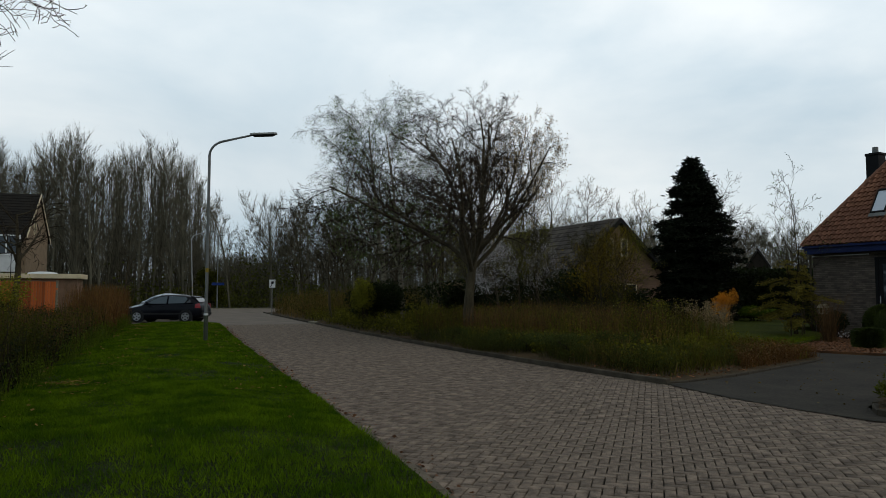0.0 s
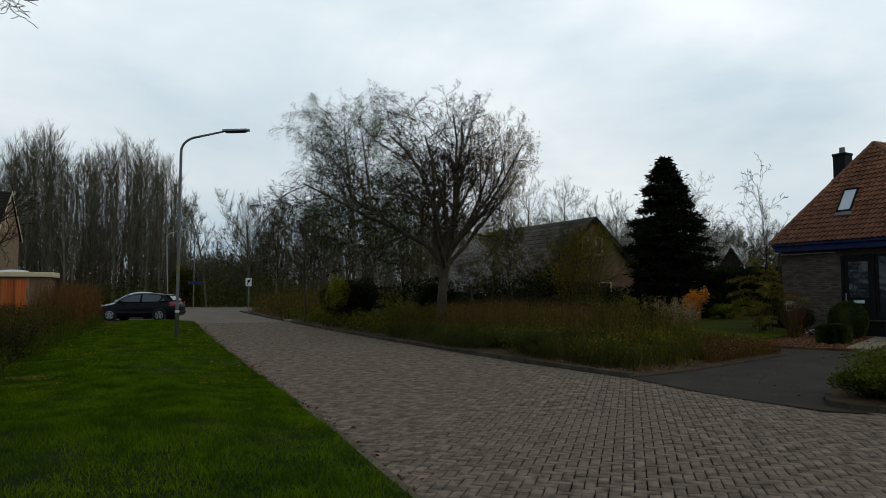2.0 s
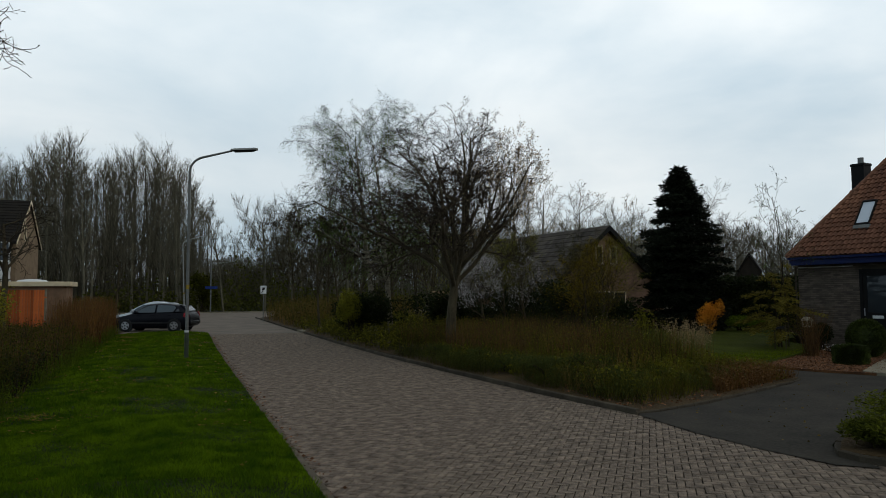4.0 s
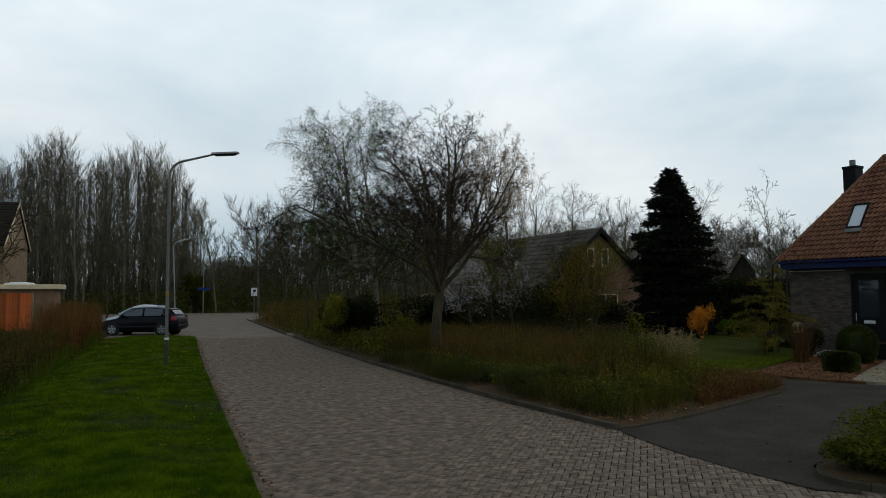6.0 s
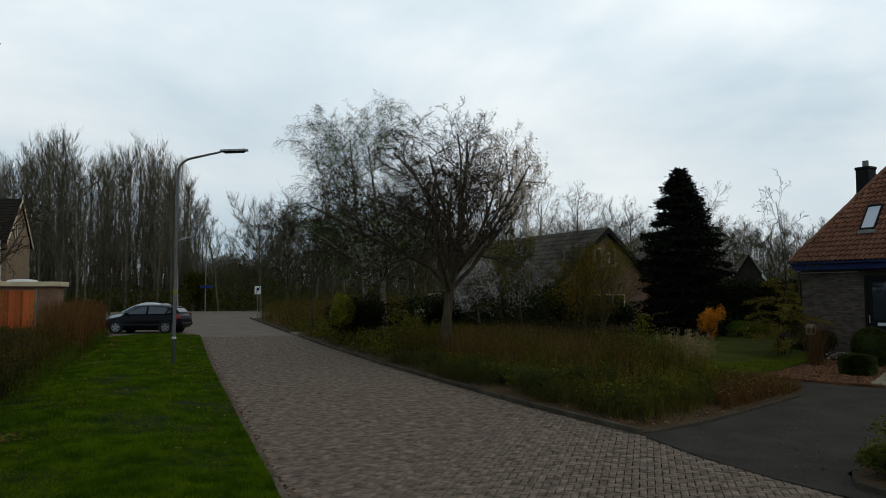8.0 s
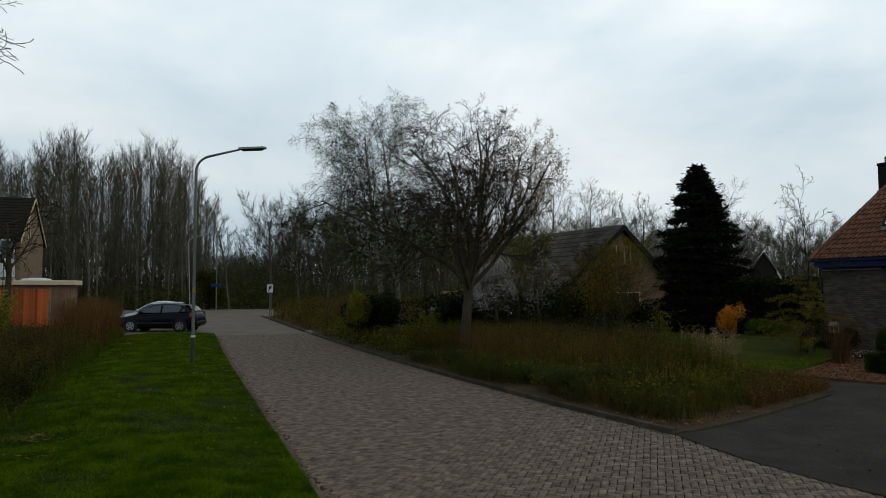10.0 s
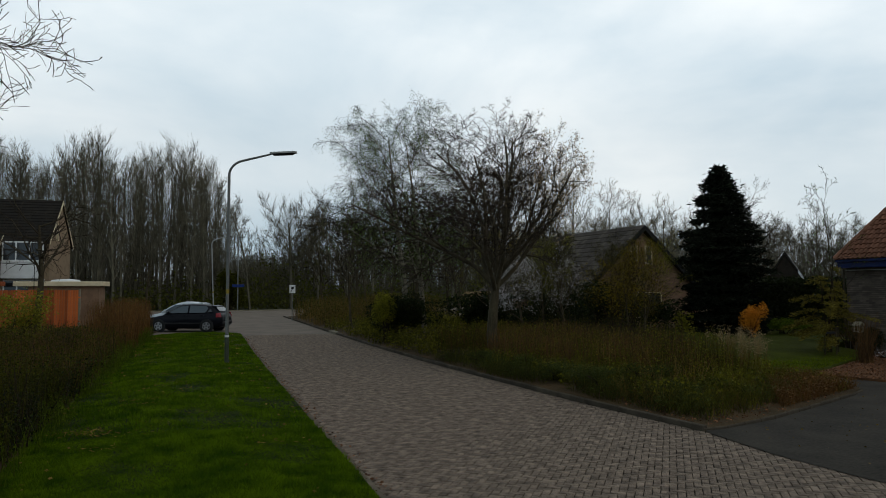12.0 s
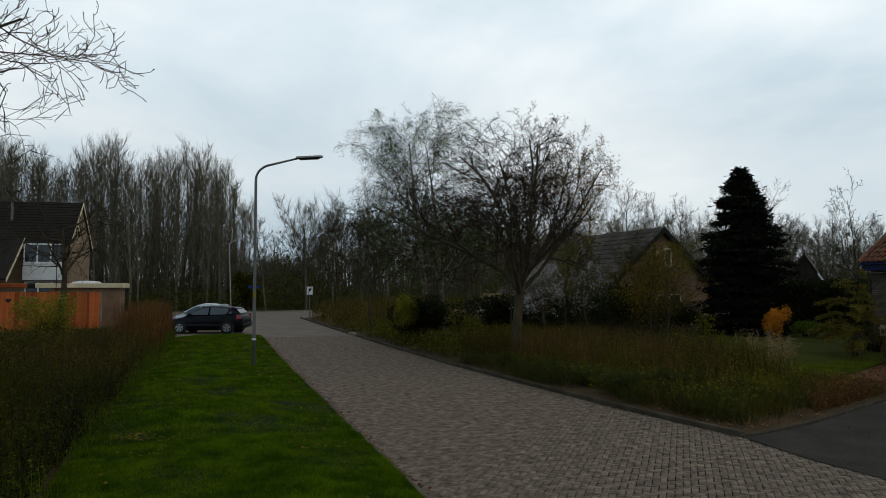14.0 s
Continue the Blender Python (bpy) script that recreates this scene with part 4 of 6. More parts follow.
# entrance recess with door and window
dy1 = 17.78
dr = new("front_door")
dr.parent = red
dr.matrix_basis = Matrix.Translation((FX - 0.02, dy1, 0.12)) @ Matrix.Rotation(radians(-90), 4, "Z")
f = Shape()
f.box(0, -0.05, 0, 0.09, 0.05, 2.55).box(1.01, -0.05, 0, 1.1, 0.05, 2.55).box(0.09, -0.05, 2.45, 1.01, 0.05, 2.55)
part("frame", f, M_BLACKWOOD, dr)
part("leaf", Shape().box(0.09, -0.02, 0.02, 1.01, 0.03, 1.12, 0.005).box(0.09, -0.02, 1.12, 0.22, 0.03, 2.45).box(0.88, -0.02, 1.12, 1.01, 0.03, 2.45).box(0.22, -0.02, 2.32, 0.88, 0.03, 2.45), M_BLACKWOOD, dr)
part("pane", Shape().box(0.22, 0.0, 1.12, 0.88, 0.02, 2.32), M_GLASS, dr)
part("letterbox", Shape().box(0.38, -0.04, 0.92, 0.74, -0.02, 1.02, 0.006), M_WHITE, dr, "pale letterbox plate")
part("handle", Shape().tube([(0.16, -0.08, 1.0), (0.16, -0.08, 1.25)], [0.015, 0.015], 6, True), M_RIM, dr)
framed_window(red, Matrix.Translation((FX - 0.02, 16.64, 0.55)) @ Matrix.Rotation(radians(-90), 4, "Z"), 0.85, 2.1, M_BLACKWOOD, 1, 1)
framed_window(red, Matrix.Translation((FX - 0.02, 14.4, 0.45)) @ Matrix.Rotation(radians(-90), 4, "Z"), 1.3, 2.2, M_BLACKWOOD, 1, 1)
part("doorstep", Shape().box(FX - 1.0, 16.6, 0, FX, 18.0, 0.12, 0.01), M_SLAB, red)
brick_wall(red, (FX, FN - 0.03, 0.0), (0, -1, 0), FN - 0.03 - 12.9, EAVE - 0.27, M_BRICK_GREY_I, holes=[(FN - 0.03 - 17.80, -1, FN - 0.03 - 15.75, 2.8), (FN - 0.03 - 14.45, 0.4, FN - 0.03 - 13.05, 2.7)])

# the low brown house behind the blossom
GY, GX, GR, GE, GH = 31.7, 19.45, 5.3, 2.1, 3.7
brown = thing("brown_gable_house", Matrix.Translation((GX, GY, 0)) @ Matrix.Rotation(radians(9), 4, "Z"), "low brown brick house with a weathered grey-brown tiled roof", "house")
g = Shape().prism([(-GH, 0, 0), (GH, 0, 0), (GH, 0, GE), (0, 0, GR - 0.12), (-GH, 0, GE)], (0, 0.3, 0))
part("wall", g, M_BRICK_BROWN, brown, "brown brick gable wall")
part("wall", Shape().box(-GH, 0.3, 0, -GH + 0.3, 10, GE), M_BRICK_BROWN, brown)
part("wall", Shape().box(GH - 0.3, 0.3, 0, GH, 10, GE), M_BRICK_BROWN, brown)
part("wall", Shape().prism([(-GH, 10, 0), (GH, 10, 0), (GH, 10, GE), (0, 10, GR - 0.12), (-GH, 10, GE)], (0, 0.3, 0)), M_BRICK_BROWN, brown)
sl_ = (GR - GE) / GH
over = 0.5
rf = Shape()
rf.prism([(-GH - over, -0.25, GE - over * sl_), (0, -0.25, GR), (0, 10.5, GR), (-GH - over, 10.5, GE - over * sl_)], (0, 0, 0.14))
rf.prism([(GH + over, -0.25, GE - over * sl_), (0, -0.25, GR), (0, 10.5, GR), (GH + over, 10.5, GE - over * sl_)], (0, 0, 0.14))
broof = part("roof", rf, M_TILE_BROWN, brown, "weathered grey-brown tiled roof")
rows_ = Shape()
for j in range(14):
    u0, u1 = j / 14, (j + 1.15) / 14
    xa, xb = -(GH + over) * (1 - u0), -(GH + over) * (1 - min(u1, 1))
    za, zb = GE - over * sl_ + (GH + over) * sl_ * u0, GE - over * sl_ + (GH + over) * sl_ * min(u1, 1)
    for i in range(35):
        y0 = -0.25 + i * 0.305
        rows_.prism([(xa, y0 + 0.01, za + 0.19), (xa, y0 + 0.295, za + 0.19), (xb, y0 + 0.295, zb + 0.16), (xb, y0 + 0.01, zb + 0.16)], (0, 0, -0.03))
rt = part("roof_tiling", rows_.mesh("roof_tiles", mat("brown_tile_course", (0.072, 0.058, 0.045), (0.032, 0.026, 0.021), rough=0.9, scale=1.2, fine=20, bump=0.3, vary=0.3, isle=True)), None, broof)
tagged(rt, kind="stuff")
bb = Shape()
for s in (-1, 1):
    bb.prism([(s * (GH + over), -0.3, GE - over * sl_ - 0.12), (0, -0.3, GR - 0.12), (0, -0.3, GR + 0.16), (s * (GH + over), -0.3, GE - over * sl_ + 0.16)], (0, 0.05, 0))
part("bargeboard", bb, M_BLACKWOOD, brown, "dark painted bargeboards")
for x in (-0.75, 0.18):
    framed_window(brown, Matrix.Translation((x, -0.02, 3.45)), 0.46, 0.95, M_CREAM, 1, 1, bar=0.07, sill=False)
framed_window(brown, Matrix.Translation((-1.2, -0.02, 0.75)), 2.4, 1.3, M_CREAM, 3, 1)
brick_wall(brown, (-2.6, 0.0, 0.5), (1, 0, 0), 5.2, 2.6, M_BRICK_BROWN_I, holes=[(1.35, 0.15, 3.9, 1.65)])
# timber porch at its far end
porch = new("porch")
porch.parent = brown
for x in (-GH - 3.3, -GH - 2.3):
    part("post", Shape().box(x - 0.06, 5.4, 0, x + 0.06, 5.52, 2.0), M_TIMBER, porch)
    for k in (-1, 1):
        part("brace", Shape().prism([(x + k * 0.06, 5.43, 1.35), (x + k * 0.06, 5.43, 1.47), (x + k * 0.55, 5.43, 2.0), (x + k * 0.45, 5.43, 2.0)], (0, 0.06, 0)), M_TIMBER, porch)
part("beam", Shape().box(-GH - 3.7, 5.38, 1.98, -GH - 1.8, 5.54, 2.1, 0.01), M_TIMBER, porch)
for q, (x, y, w_) in enumerate([(11.6, 43.2, 0.5), (12.6, 43.0, 0.35), (13.5, 43.6, 0.6), (10.8, 42.6, 0.3)]):
    bm = bmesh.new()
    bmesh.ops.create_icosphere(bm, subdivisions=2, radius=1)
    for v in bm.verts:
        v.co *= 1 + 0.25 * noise.noise(v.co * 1.4 + Vector((q * 3.0, 0, 0)))
    stone = Shape()
    stone.take(bm, Matrix.Translation((x, y, 0.42)) @ Matrix.Diagonal((w_ * 0.6, w_ * 0.5, w_ * 0.45, 1)))
    solo("garden_stone", stone, M_STONE, "pale rounded stone lying in the far garden", "stone", group="garden stones")

# terraced house across the parking
LX, LY0, LY1, LE, LR = -13.95, 56.0, 62.2, 6.35, 9.3
LM = (LY0 + LY1) / 2
terr = thing("terraced_house", Matrix.Translation((0.47, 0, -0.42)), "end terrace house of tan brick with white panels and dark roof", "house")
part("wall", Shape().prism([(LX, LY0, 0), (LX, LY1, 0), (LX, LY1, LE), (LX, LM, LR), (LX, LY0, LE)], (-0.3, 0, 0)), M_BRICK_TAN, terr, "tan brick gable end")
part("wall", Shape().box(-36, LY0, 0, LX - 0.3, LY0 + 0.3, LE), M_BRICK_TAN, terr)
part("wall", Shape().box(-36, LY1 - 0.3, 0, LX - 0.3, LY1, LE), M_BRICK_TAN, terr)
ls = (LR - LE) / (LM - LY0)
rf = Shape()
rf.prism([(LX + 0.12, LY0 - 0.45, LE - 0.45 * ls + 0.05), (LX + 0.12, LM, LR + 0.05), (-36, LM, LR + 0.05), (-36, LY0 - 0.45, LE - 0.45 * ls + 0.05)], (0, 0, 0.14))
rf.prism([(LX + 0.12, LY1 + 0.45, LE - 0.45 * ls + 0.05), (LX + 0.12, LM, LR + 0.05), (-36, LM, LR + 0.05), (-36, LY1 + 0.45, LE - 0.45 * ls + 0.05)], (0, 0, 0.14))
# roof slope running low beside the upper bay
rf.prism([(-16.9, LY0 - 3.6, LE - 2.9), (-16.9, LY0 + 0.1, LE + 0.12), (-36, LY0 + 0.1, LE + 0.12), (-36, LY0 - 3.6, LE - 2.9)], (0, 0, 0.14))
troof = part("roof", rf, M_TILE_DARK, terr, "dark concrete tiled roof")
rows_ = Shape()
for j in range(15):
    y = LY0 - 0.45 + (LM - LY0 + 0.45) * j / 15
    z = LE - 0.45 * ls + 0.19 + (y - LY0 + 0.45) * ls
    rows_.box(-30, y, z, LX + 0.12, y + 0.30, z + 0.055)
tagged(part("roof_tiling", rows_, M_TILE_DARK, troof), kind="stuff")
vb = Shape().prism([(LX + 0.12, LY0 - 0.45, LE - 0.45 * ls), (LX + 0.12, LM, LR), (LX + 0.12, LM, LR + 0.2), (LX + 0.12, LY0 - 0.45, LE - 0.45 * ls + 0.2)], (0.04, 0, 0))
part("verge_board", vb, M_CREAM, terr, "pale verge board")
vb = Shape().prism([(LX + 0.12, LY1 + 0.45, LE - 0.45 * ls), (LX + 0.12, LM, LR), (LX + 0.12, LM, LR + 0.2), (LX + 0.12, LY1 + 0.45, LE - 0.45 * ls + 0.2)], (0.04, 0, 0))
part("verge_board", vb, M_CREAM, terr, "pale verge board")
vb = Shape().prism([(-16.9, LY0 - 3.6, LE - 3.0), (-16.9, LY0, LE + 0.0), (-16.9, LY0, LE + 0.2), (-16.9, LY0 - 3.6, LE - 2.8)], (0.05, 0, 0))
part("verge_board", vb, M_CREAM, terr, "pale verge board")
framed_window(terr, Matrix.Translation((LX + 0.02, LM - 1.25, 6.35)) @ Matrix.Rotation(radians(90), 4, "Z"), 0.55, 1.3, M_CREAM, 1, 1, bar=0.08, sill=False)
# upper bay: windows over a white panel
part("bay_panel", Shape().box(-16.85, LY0 - 0.5, 3.5, LX - 0.3, LY0, 4.7, 0.02), M_WHITE, terr, "white boarded panel under the upper windows")
part("bay_wall", Shape().box(-16.85, LY0 - 0.42, 4.7, LX - 0.3, LY0 + 0.1, 6.1), M_BLACKWOOD, terr)
framed_window(terr, Matrix.Translation((-16.8, LY0 - 0.47, 4.72)), 2.6, 1.4, M_WHITE, 3, 1, bar=0.09)
framed_window(terr, Matrix.Translation((-16.8, LY0 - 0.07, 2.2)), 2.6, 1.25, M_WHITE, 3, 1, bar=0.09)
part("vent_pipe", Shape().tube([(-18.2, LM - 1.6, 7.9), (-18.2, LM - 1.6, 9.2)], [0.09, 0.09], 8, True), M_GALV, terr)
framed_window(terr, Matrix.Translation((-19.4, LY0 - 0.6, 6.05)) @ Matrix.Rotation(radians(-50), 4, "X"), 0.9, 0.8, M_WHITE, 1, 1, bar=0.07, sill=False, name="roof_window")
part("porch_canopy", Shape().box(-21.5, LY0 - 4.6, 2.95, -15.6, LY0 - 3.6, 3.25, 0.03), M_FENCE, terr)

gar = thing("garage", Matrix.Translation((0.46, 0.1, -0.44)), "flat-roofed tan brick garage with pale fascia", "garage")
part("wall", Shape().box(-13.6, 49.8, 0.2, -9.5, 51.7, 2.95), M_BRICK_BROWN, gar)
part("fascia", Shape().box(-14.4, 49.55, 2.95, -9.25, 51.95, 3.25, 0.02), M_CREAM, gar, "pale roof edge")
dome = Shape().tube([(-11.7, 50.8, 3.25), (-11.7, 50.8, 3.36), (-11.7, 50.8, 3.42)], [0.9, 0.8, 0.3], 12, True)
part("roof_dome", dome, M_WHITE, gar, "white domed roof light")

# pale gable far behind the conifer
fh = thing("far_house", Matrix.Translation((35.2, 39.4, 0)) @ Matrix.Rotation(radians(-45), 4, "Z") @ Matrix.Diagonal((0.4, 0.4, 0.73, 1)), "far house with dark roof and white verge", "house")
part("wall", Shape().prism([(-4, 0, 0), (4, 0, 0), (4, 0, 2.6), (0, 0, 6.2), (-4, 0, 2.6)], (0, 9, 0)), M_TILE_BROWN, fh)
part("roof", Shape().prism([(-4.4, -0.3, 2.35), (0, -0.3, 6.3), (0, 9.3, 6.3), (-4.4, 9.3, 2.35)], (0, 0, 0.15)).prism([(4.4, -0.3, 2.35), (0, -0.3, 6.3), (0, 9.3, 6.3), (4.4, 9.3, 2.35)], (0, 0, 0.15)), M_TILE_DARK, fh)
part("verge_board", Shape().prism([(4.45, -0.36, 2.2), (2.0, -0.36, 4.4), (2.0, -0.36, 4.7), (4.45, -0.36, 2.55)], (0, 0.05, 0)), M_WHITE, fh)


# ---- street furniture and cars ----
def lamp_post(place, height, reach, turn, label, lean=0.0, steel=None):
    owner = thing("street_lamp", Matrix.Translation(place) @ Matrix.Rotation(radians(lean), 4, "Y") @ Matrix.Rotation(turn, 4, "Z"), label, "street lamp", "street lamps")
    part("base", Shape().tube([(0, 0, -0.3), (0, 0, 0.75), (0, 0, 0.80)], [0.06, 0.06, 0.05], 12), M_POSTFOOT, owner, "dull weathered lower sleeve", smooth=True)
    k = reach * 0.42
    pts = [(0, 0, 0.8), (0, 0, height * 0.5), (0, 0, height - 0.62)]
    rad = [0.048, 0.044, 0.04]
    for i in range(1, 8):
        w = i / 7 * radians(74)
        pts.append((k * (1 - math.cos(w)), 0, height - 0.62 + 0.45 * math.sin(w)))
        rad.append(0.034)
    pts.append((reach, 0, height + 0.02))
    rad.append(0.028)
    part("pole", Shape().tube(pts, rad, 10), steel or M_GALV, owner, smooth=True)
    hd = new("head")
    hd.parent = owner
    hd.matrix_basis = Matrix.Translation((reach - 0.02, 0, height + 0.02)) @ Matrix.Rotation(radians(-3), 4, "Y") @ Matrix.Diagonal((1, 1.35, 0.62, 1))
    lid = Shape().prism([(0, -0.06, 0.0), (0.06, -0.085, 0.0), (0.70, -0.085, 0.0), (0.78, -0.05, 0.0), (0.78, 0.05, 0.0), (0.70, 0.085, 0.0), (0.06, 0.085, 0.0), (0, 0.06, 0.0)], (0, 0, 0.075))
    part("housing", lid, M_LAMPHEAD, hd)
    for x in (0.12, 0.26, 0.40, 0.54, 0.66):
        part("rib", Shape().box(x, -0.08, 0.075, x + 0.03, 0.08, 0.10, 0.006), M_LAMPHEAD, hd)
    part("lens", Shape().prism([(0.05, -0.07, -0.004), (0.10, -0.05, -0.06), (0.64, -0.05, -0.06), (0.72, -0.07, -0.004)], (0, 0.12, 0)), M_PLASTIC, hd, "dark smoked lamp cover")
    part("sticker", Shape().tube([(0, 0, 2.0), (0, 0, 2.12)], [0.0475, 0.0475], 10), M_YELLOW, owner, "small yellow number sticker")
    part("band", Shape().tube([(0, 0, 0.74), (0, 0, 0.80)], [0.062, 0.062], 12), M_WHITE, owner, "pale band round the pole")
    return owner


lamp_post((-0.5, 21.6, 0.12), 6.08, 1.2, radians(-12), "tall galvanised street lamp standing in the grass verge")
lamp_post((-2.35, 59.3, 0.0), 6.5, 1.15, radians(-5), "pale galvanised street lamp near the end of the road", lean=-2.2, steel=M_LAMPHEAD)
pl = thing("street_lamp", Matrix.Translation((-0.7, 80.5, 0)), "slim far lamp post with a blue street sign", "street lamp", "street lamps")
part("pole", Shape().tube([(0, 0, -0.1), (0, 0, 8.0)], [0.08, 0.05], 8), M_GALV, pl)
part("head", Shape().tube([(-0.1, 0, 8.0), (0.2, 0, 8.1), (0.7, 0, 8.1)], [0.06, 0.12, 0.05], 8, True), M_GALV, pl)
part("name_plate", Shape().box(-0.6, -0.1, 2.55, 0.7, -0.07, 2.85, 0.005), M_SIGNBLUE, pl, "small blue street name plate")

sg = thing("road_sign", Matrix.Translation((3.3, 51.5, -0.15)), "white square end-of-zone road sign on a grey post", "road sign")
part("post", Shape().tube([(0, 0, -0.2), (0, 0, 2.75)], [0.03, 0.03], 8, True), M_GALV, sg)
part("plate", Shape().box(-0.21, -0.05, 2.15, 0.21, -0.03, 2.72, 0.004), M_WHITE, sg, "white square sign plate")
bar_ = Shape()
bar_.prism([(-0.16, -0.054, 2.2), (-0.11, -0.054, 2.2), (0.16, -0.054, 2.66), (0.11, -0.054, 2.66)], (0, 0.003, 0))
bar_.prism([(-0.1, -0.054, 2.42), (0.08, -0.054, 2.42), (0.12, -0.054, 2.58), (-0.06, -0.054, 2.60)], (0, 0.003, 0))
part("symbol", bar_, M_SIGNBLACK, sg, "black diagonal bar symbol")


def loft(sections):
    """A closed skin through equal-length rings."""
    s = Shape()
    k = len(sections[0])
    for ring in sections:
        s.v += [Vector(p) for p in ring]
    for i in range(len(sections) - 1):
        for j in range(k):
            j2 = (j + 1) % k
            s.f.append((i * k + j, i * k + j2, (i + 1) * k + j2, (i + 1) * k + j))
    s.f.append(tuple(range(k))[::-1])
    s.f.append(tuple((len(sections) - 1) * k + j for j in range(k)))
    return s


def hatchback(name, m, paint, label, L=4.2, H=1.5, W=1.74):
    """A five-door hatchback; x runs from nose to tail, z up from the ground."""
    owner = thing(name, m, label, "car", "parked cars")
    # lower body: (x, belt height, sill height, half width)
    rows = [(0.0, 0.62, 0.30, 0.60), (0.10, 0.70, 0.22, 0.74), (0.35, 0.78, 0.19, 0.83), (0.75, 0.86, 0.18, 0.86), (1.15, 0.94, 0.18, 0.87), (1.6, 0.98, 0.18, 0.87), (2.4, 1.0, 0.18, 0.87), (3.2, 1.02, 0.19, 0.87), (3.75, 1.02, 0.21, 0.85), (4.05, 0.98, 0.28, 0.80), (4.16, 0.86, 0.34, 0.72), (4.2, 0.62, 0.38, 0.68)]
    k = L / 4.2
    secs = []
    for x, b, s, w in rows:
        secs.append([(x * k, -w * 0.93, s), (x * k, -w, s + 0.14), (x * k, -w * 1.0, (b + s) / 2 + 0.05), (x * k, -w * 0.95, b - 0.04), (x * k, -w * 0.82, b), (x * k, 0, b + 0.03),
                     (x * k, w * 0.82, b), (x * k, w * 0.95, b - 0.04), (x * k, w, (b + s) / 2 + 0.05), (x * k, w, s + 0.14), (x * k, w * 0.93, s), (x * k, 0, s - 0.02)])
    body = part("body", loft(secs), paint, owner, smooth=True)
    # cabin with roof
    cab = [(0.98, 0.93, 0.72), (1.35, 1.17, 0.70), (1.75, 1.37, 0.63), (2.1, 1.465, 0.60), (2.5, H, 0.585), (3.0, H - 0.02, 0.58), (3.4, H - 0.075, 0.575), (3.68, H - 0.16, 0.57), (3.95, 1.12, 0.62), (4.04, 0.99, 0.66)]
    secs = []
    for x, z, w in cab:
        base = 0.90 if x < 1.2 else 0.96
        wb = 0.80 if 1.2 < x < 3.8 else 0.74
        secs.append([(x * k, -wb, base), (x * k, -(wb + w) / 2 - 0.015, (base + z) / 2), (x * k, -w, z - 0.05), (x * k, -w * 0.8, z), (x * k, 0, z + 0.02), (x * k, w * 0.8, z), (x * k, w, z - 0.05), (x * k, (wb + w) / 2 + 0.015, (base + z) / 2), (x * k, wb, base)])
    part("roof", loft(secs), paint, owner, smooth=True)

    def pane(nm, pts, material, out=0.012):
        for s in (-1, 1):
            part(nm, Shape().prism([(x * k, s * y, z) for x, y, z in pts], (0, s * out, 0)), material, owner)

    # side glass, slightly proud of the cabin
    pane("side_window", [(1.28, 0.80, 1.0), (2.32, 0.806, 1.01), (2.32, 0.645, 1.40), (1.95, 0.655, 1.36), (1.55, 0.72, 1.18)], M_CARGLASS)
    pane("side_window", [(2.42, 0.806, 1.01), (3.3, 0.806, 1.03), (3.42, 0.70, 1.25), (3.3, 0.63, 1.37), (2.42, 0.64, 1.41)], M_CARGLASS)
    pane("quarter_window", [(3.38, 0.805, 1.04), (3.66, 0.79, 1.07), (3.55, 0.70, 1.24)], M_GLASS)
    part("windscreen", Shape().prism([(1.06 * k, -0.68, 0.985), (1.06 * k, 0.68, 0.985), (1.98 * k, 0.55, 1.435), (1.98 * k, -0.55, 1.435)], (-0.012, 0, 0.022)), M_GLASS, owner)
    part("rear_window", Shape().prism([(3.74 * k, -0.52, 1.345), (3.74 * k, 0.52, 1.345), (3.995 * k, 0.58, 1.085), (3.995 * k, -0.58, 1.085)], (0.014, 0, 0.012)), M_GLASS, owner)
    part("spoiler", Shape().prism([(3.5 * k, -0.5, H - 0.085), (3.5 * k, 0.5, H - 0.085), (3.8 * k, 0.5, H - 0.15), (3.8 * k, -0.5, H - 0.15)], (0, 0, 0.03)), paint, owner)
    part("bumper", Shape().box(-0.02, -0.62, 0.28, 0.12, 0.62, 0.44, 0.03), M_PLASTIC, owner)
    part("bumper", Shape().box(4.08 * k, -0.70, 0.40, 4.23 * k, 0.70, 0.56, 0.03), M_PLASTIC, owner)
    for s in (-1, 1):
        part("headlight", Shape().prism([(0.04 * k, s * 0.50, 0.66), (0.04 * k, s * 0.70, 0.64), (0.42 * k, s * 0.84, 0.80), (0.30 * k, s * 0.66, 0.82)], (-0.03, s * 0.03, 0.02)), M_CLEARLENS, owner, "clear headlight")
        part("tail_lamp", Shape().prism([(3.86 * k, s * 0.81, 0.78), (4.14 * k, s * 0.745, 0.78), (4.08 * k, s * 0.73, 1.03), (3.86 * k, s * 0.80, 0.98)], (0.03, s * 0.035, 0)), M_REDLENS, owner, "red tail lamp")
        part("wing_mirror", Shape().box(1.30 * k, s * 0.95 - 0.09, 0.96, 1.44 * k, s * 0.95 + 0.09, 1.1, 0.03), paint, owner)
        for z in (1.55, 2.5):
            part("door_handle", Shape().box((z + 0.55) * k, s * 0.875 - 0.012, 0.86, (z + 0.75) * k, s * 0.875 + 0.012, 0.89, 0.006), paint, owner)
        part("sill_trim", Shape().box(1.05 * k, s * 0.875 - 0.015, 0.42, 3.15 * k, s * 0.875 + 0.015, 0.5, 0.008), M_PLASTIC, owner)
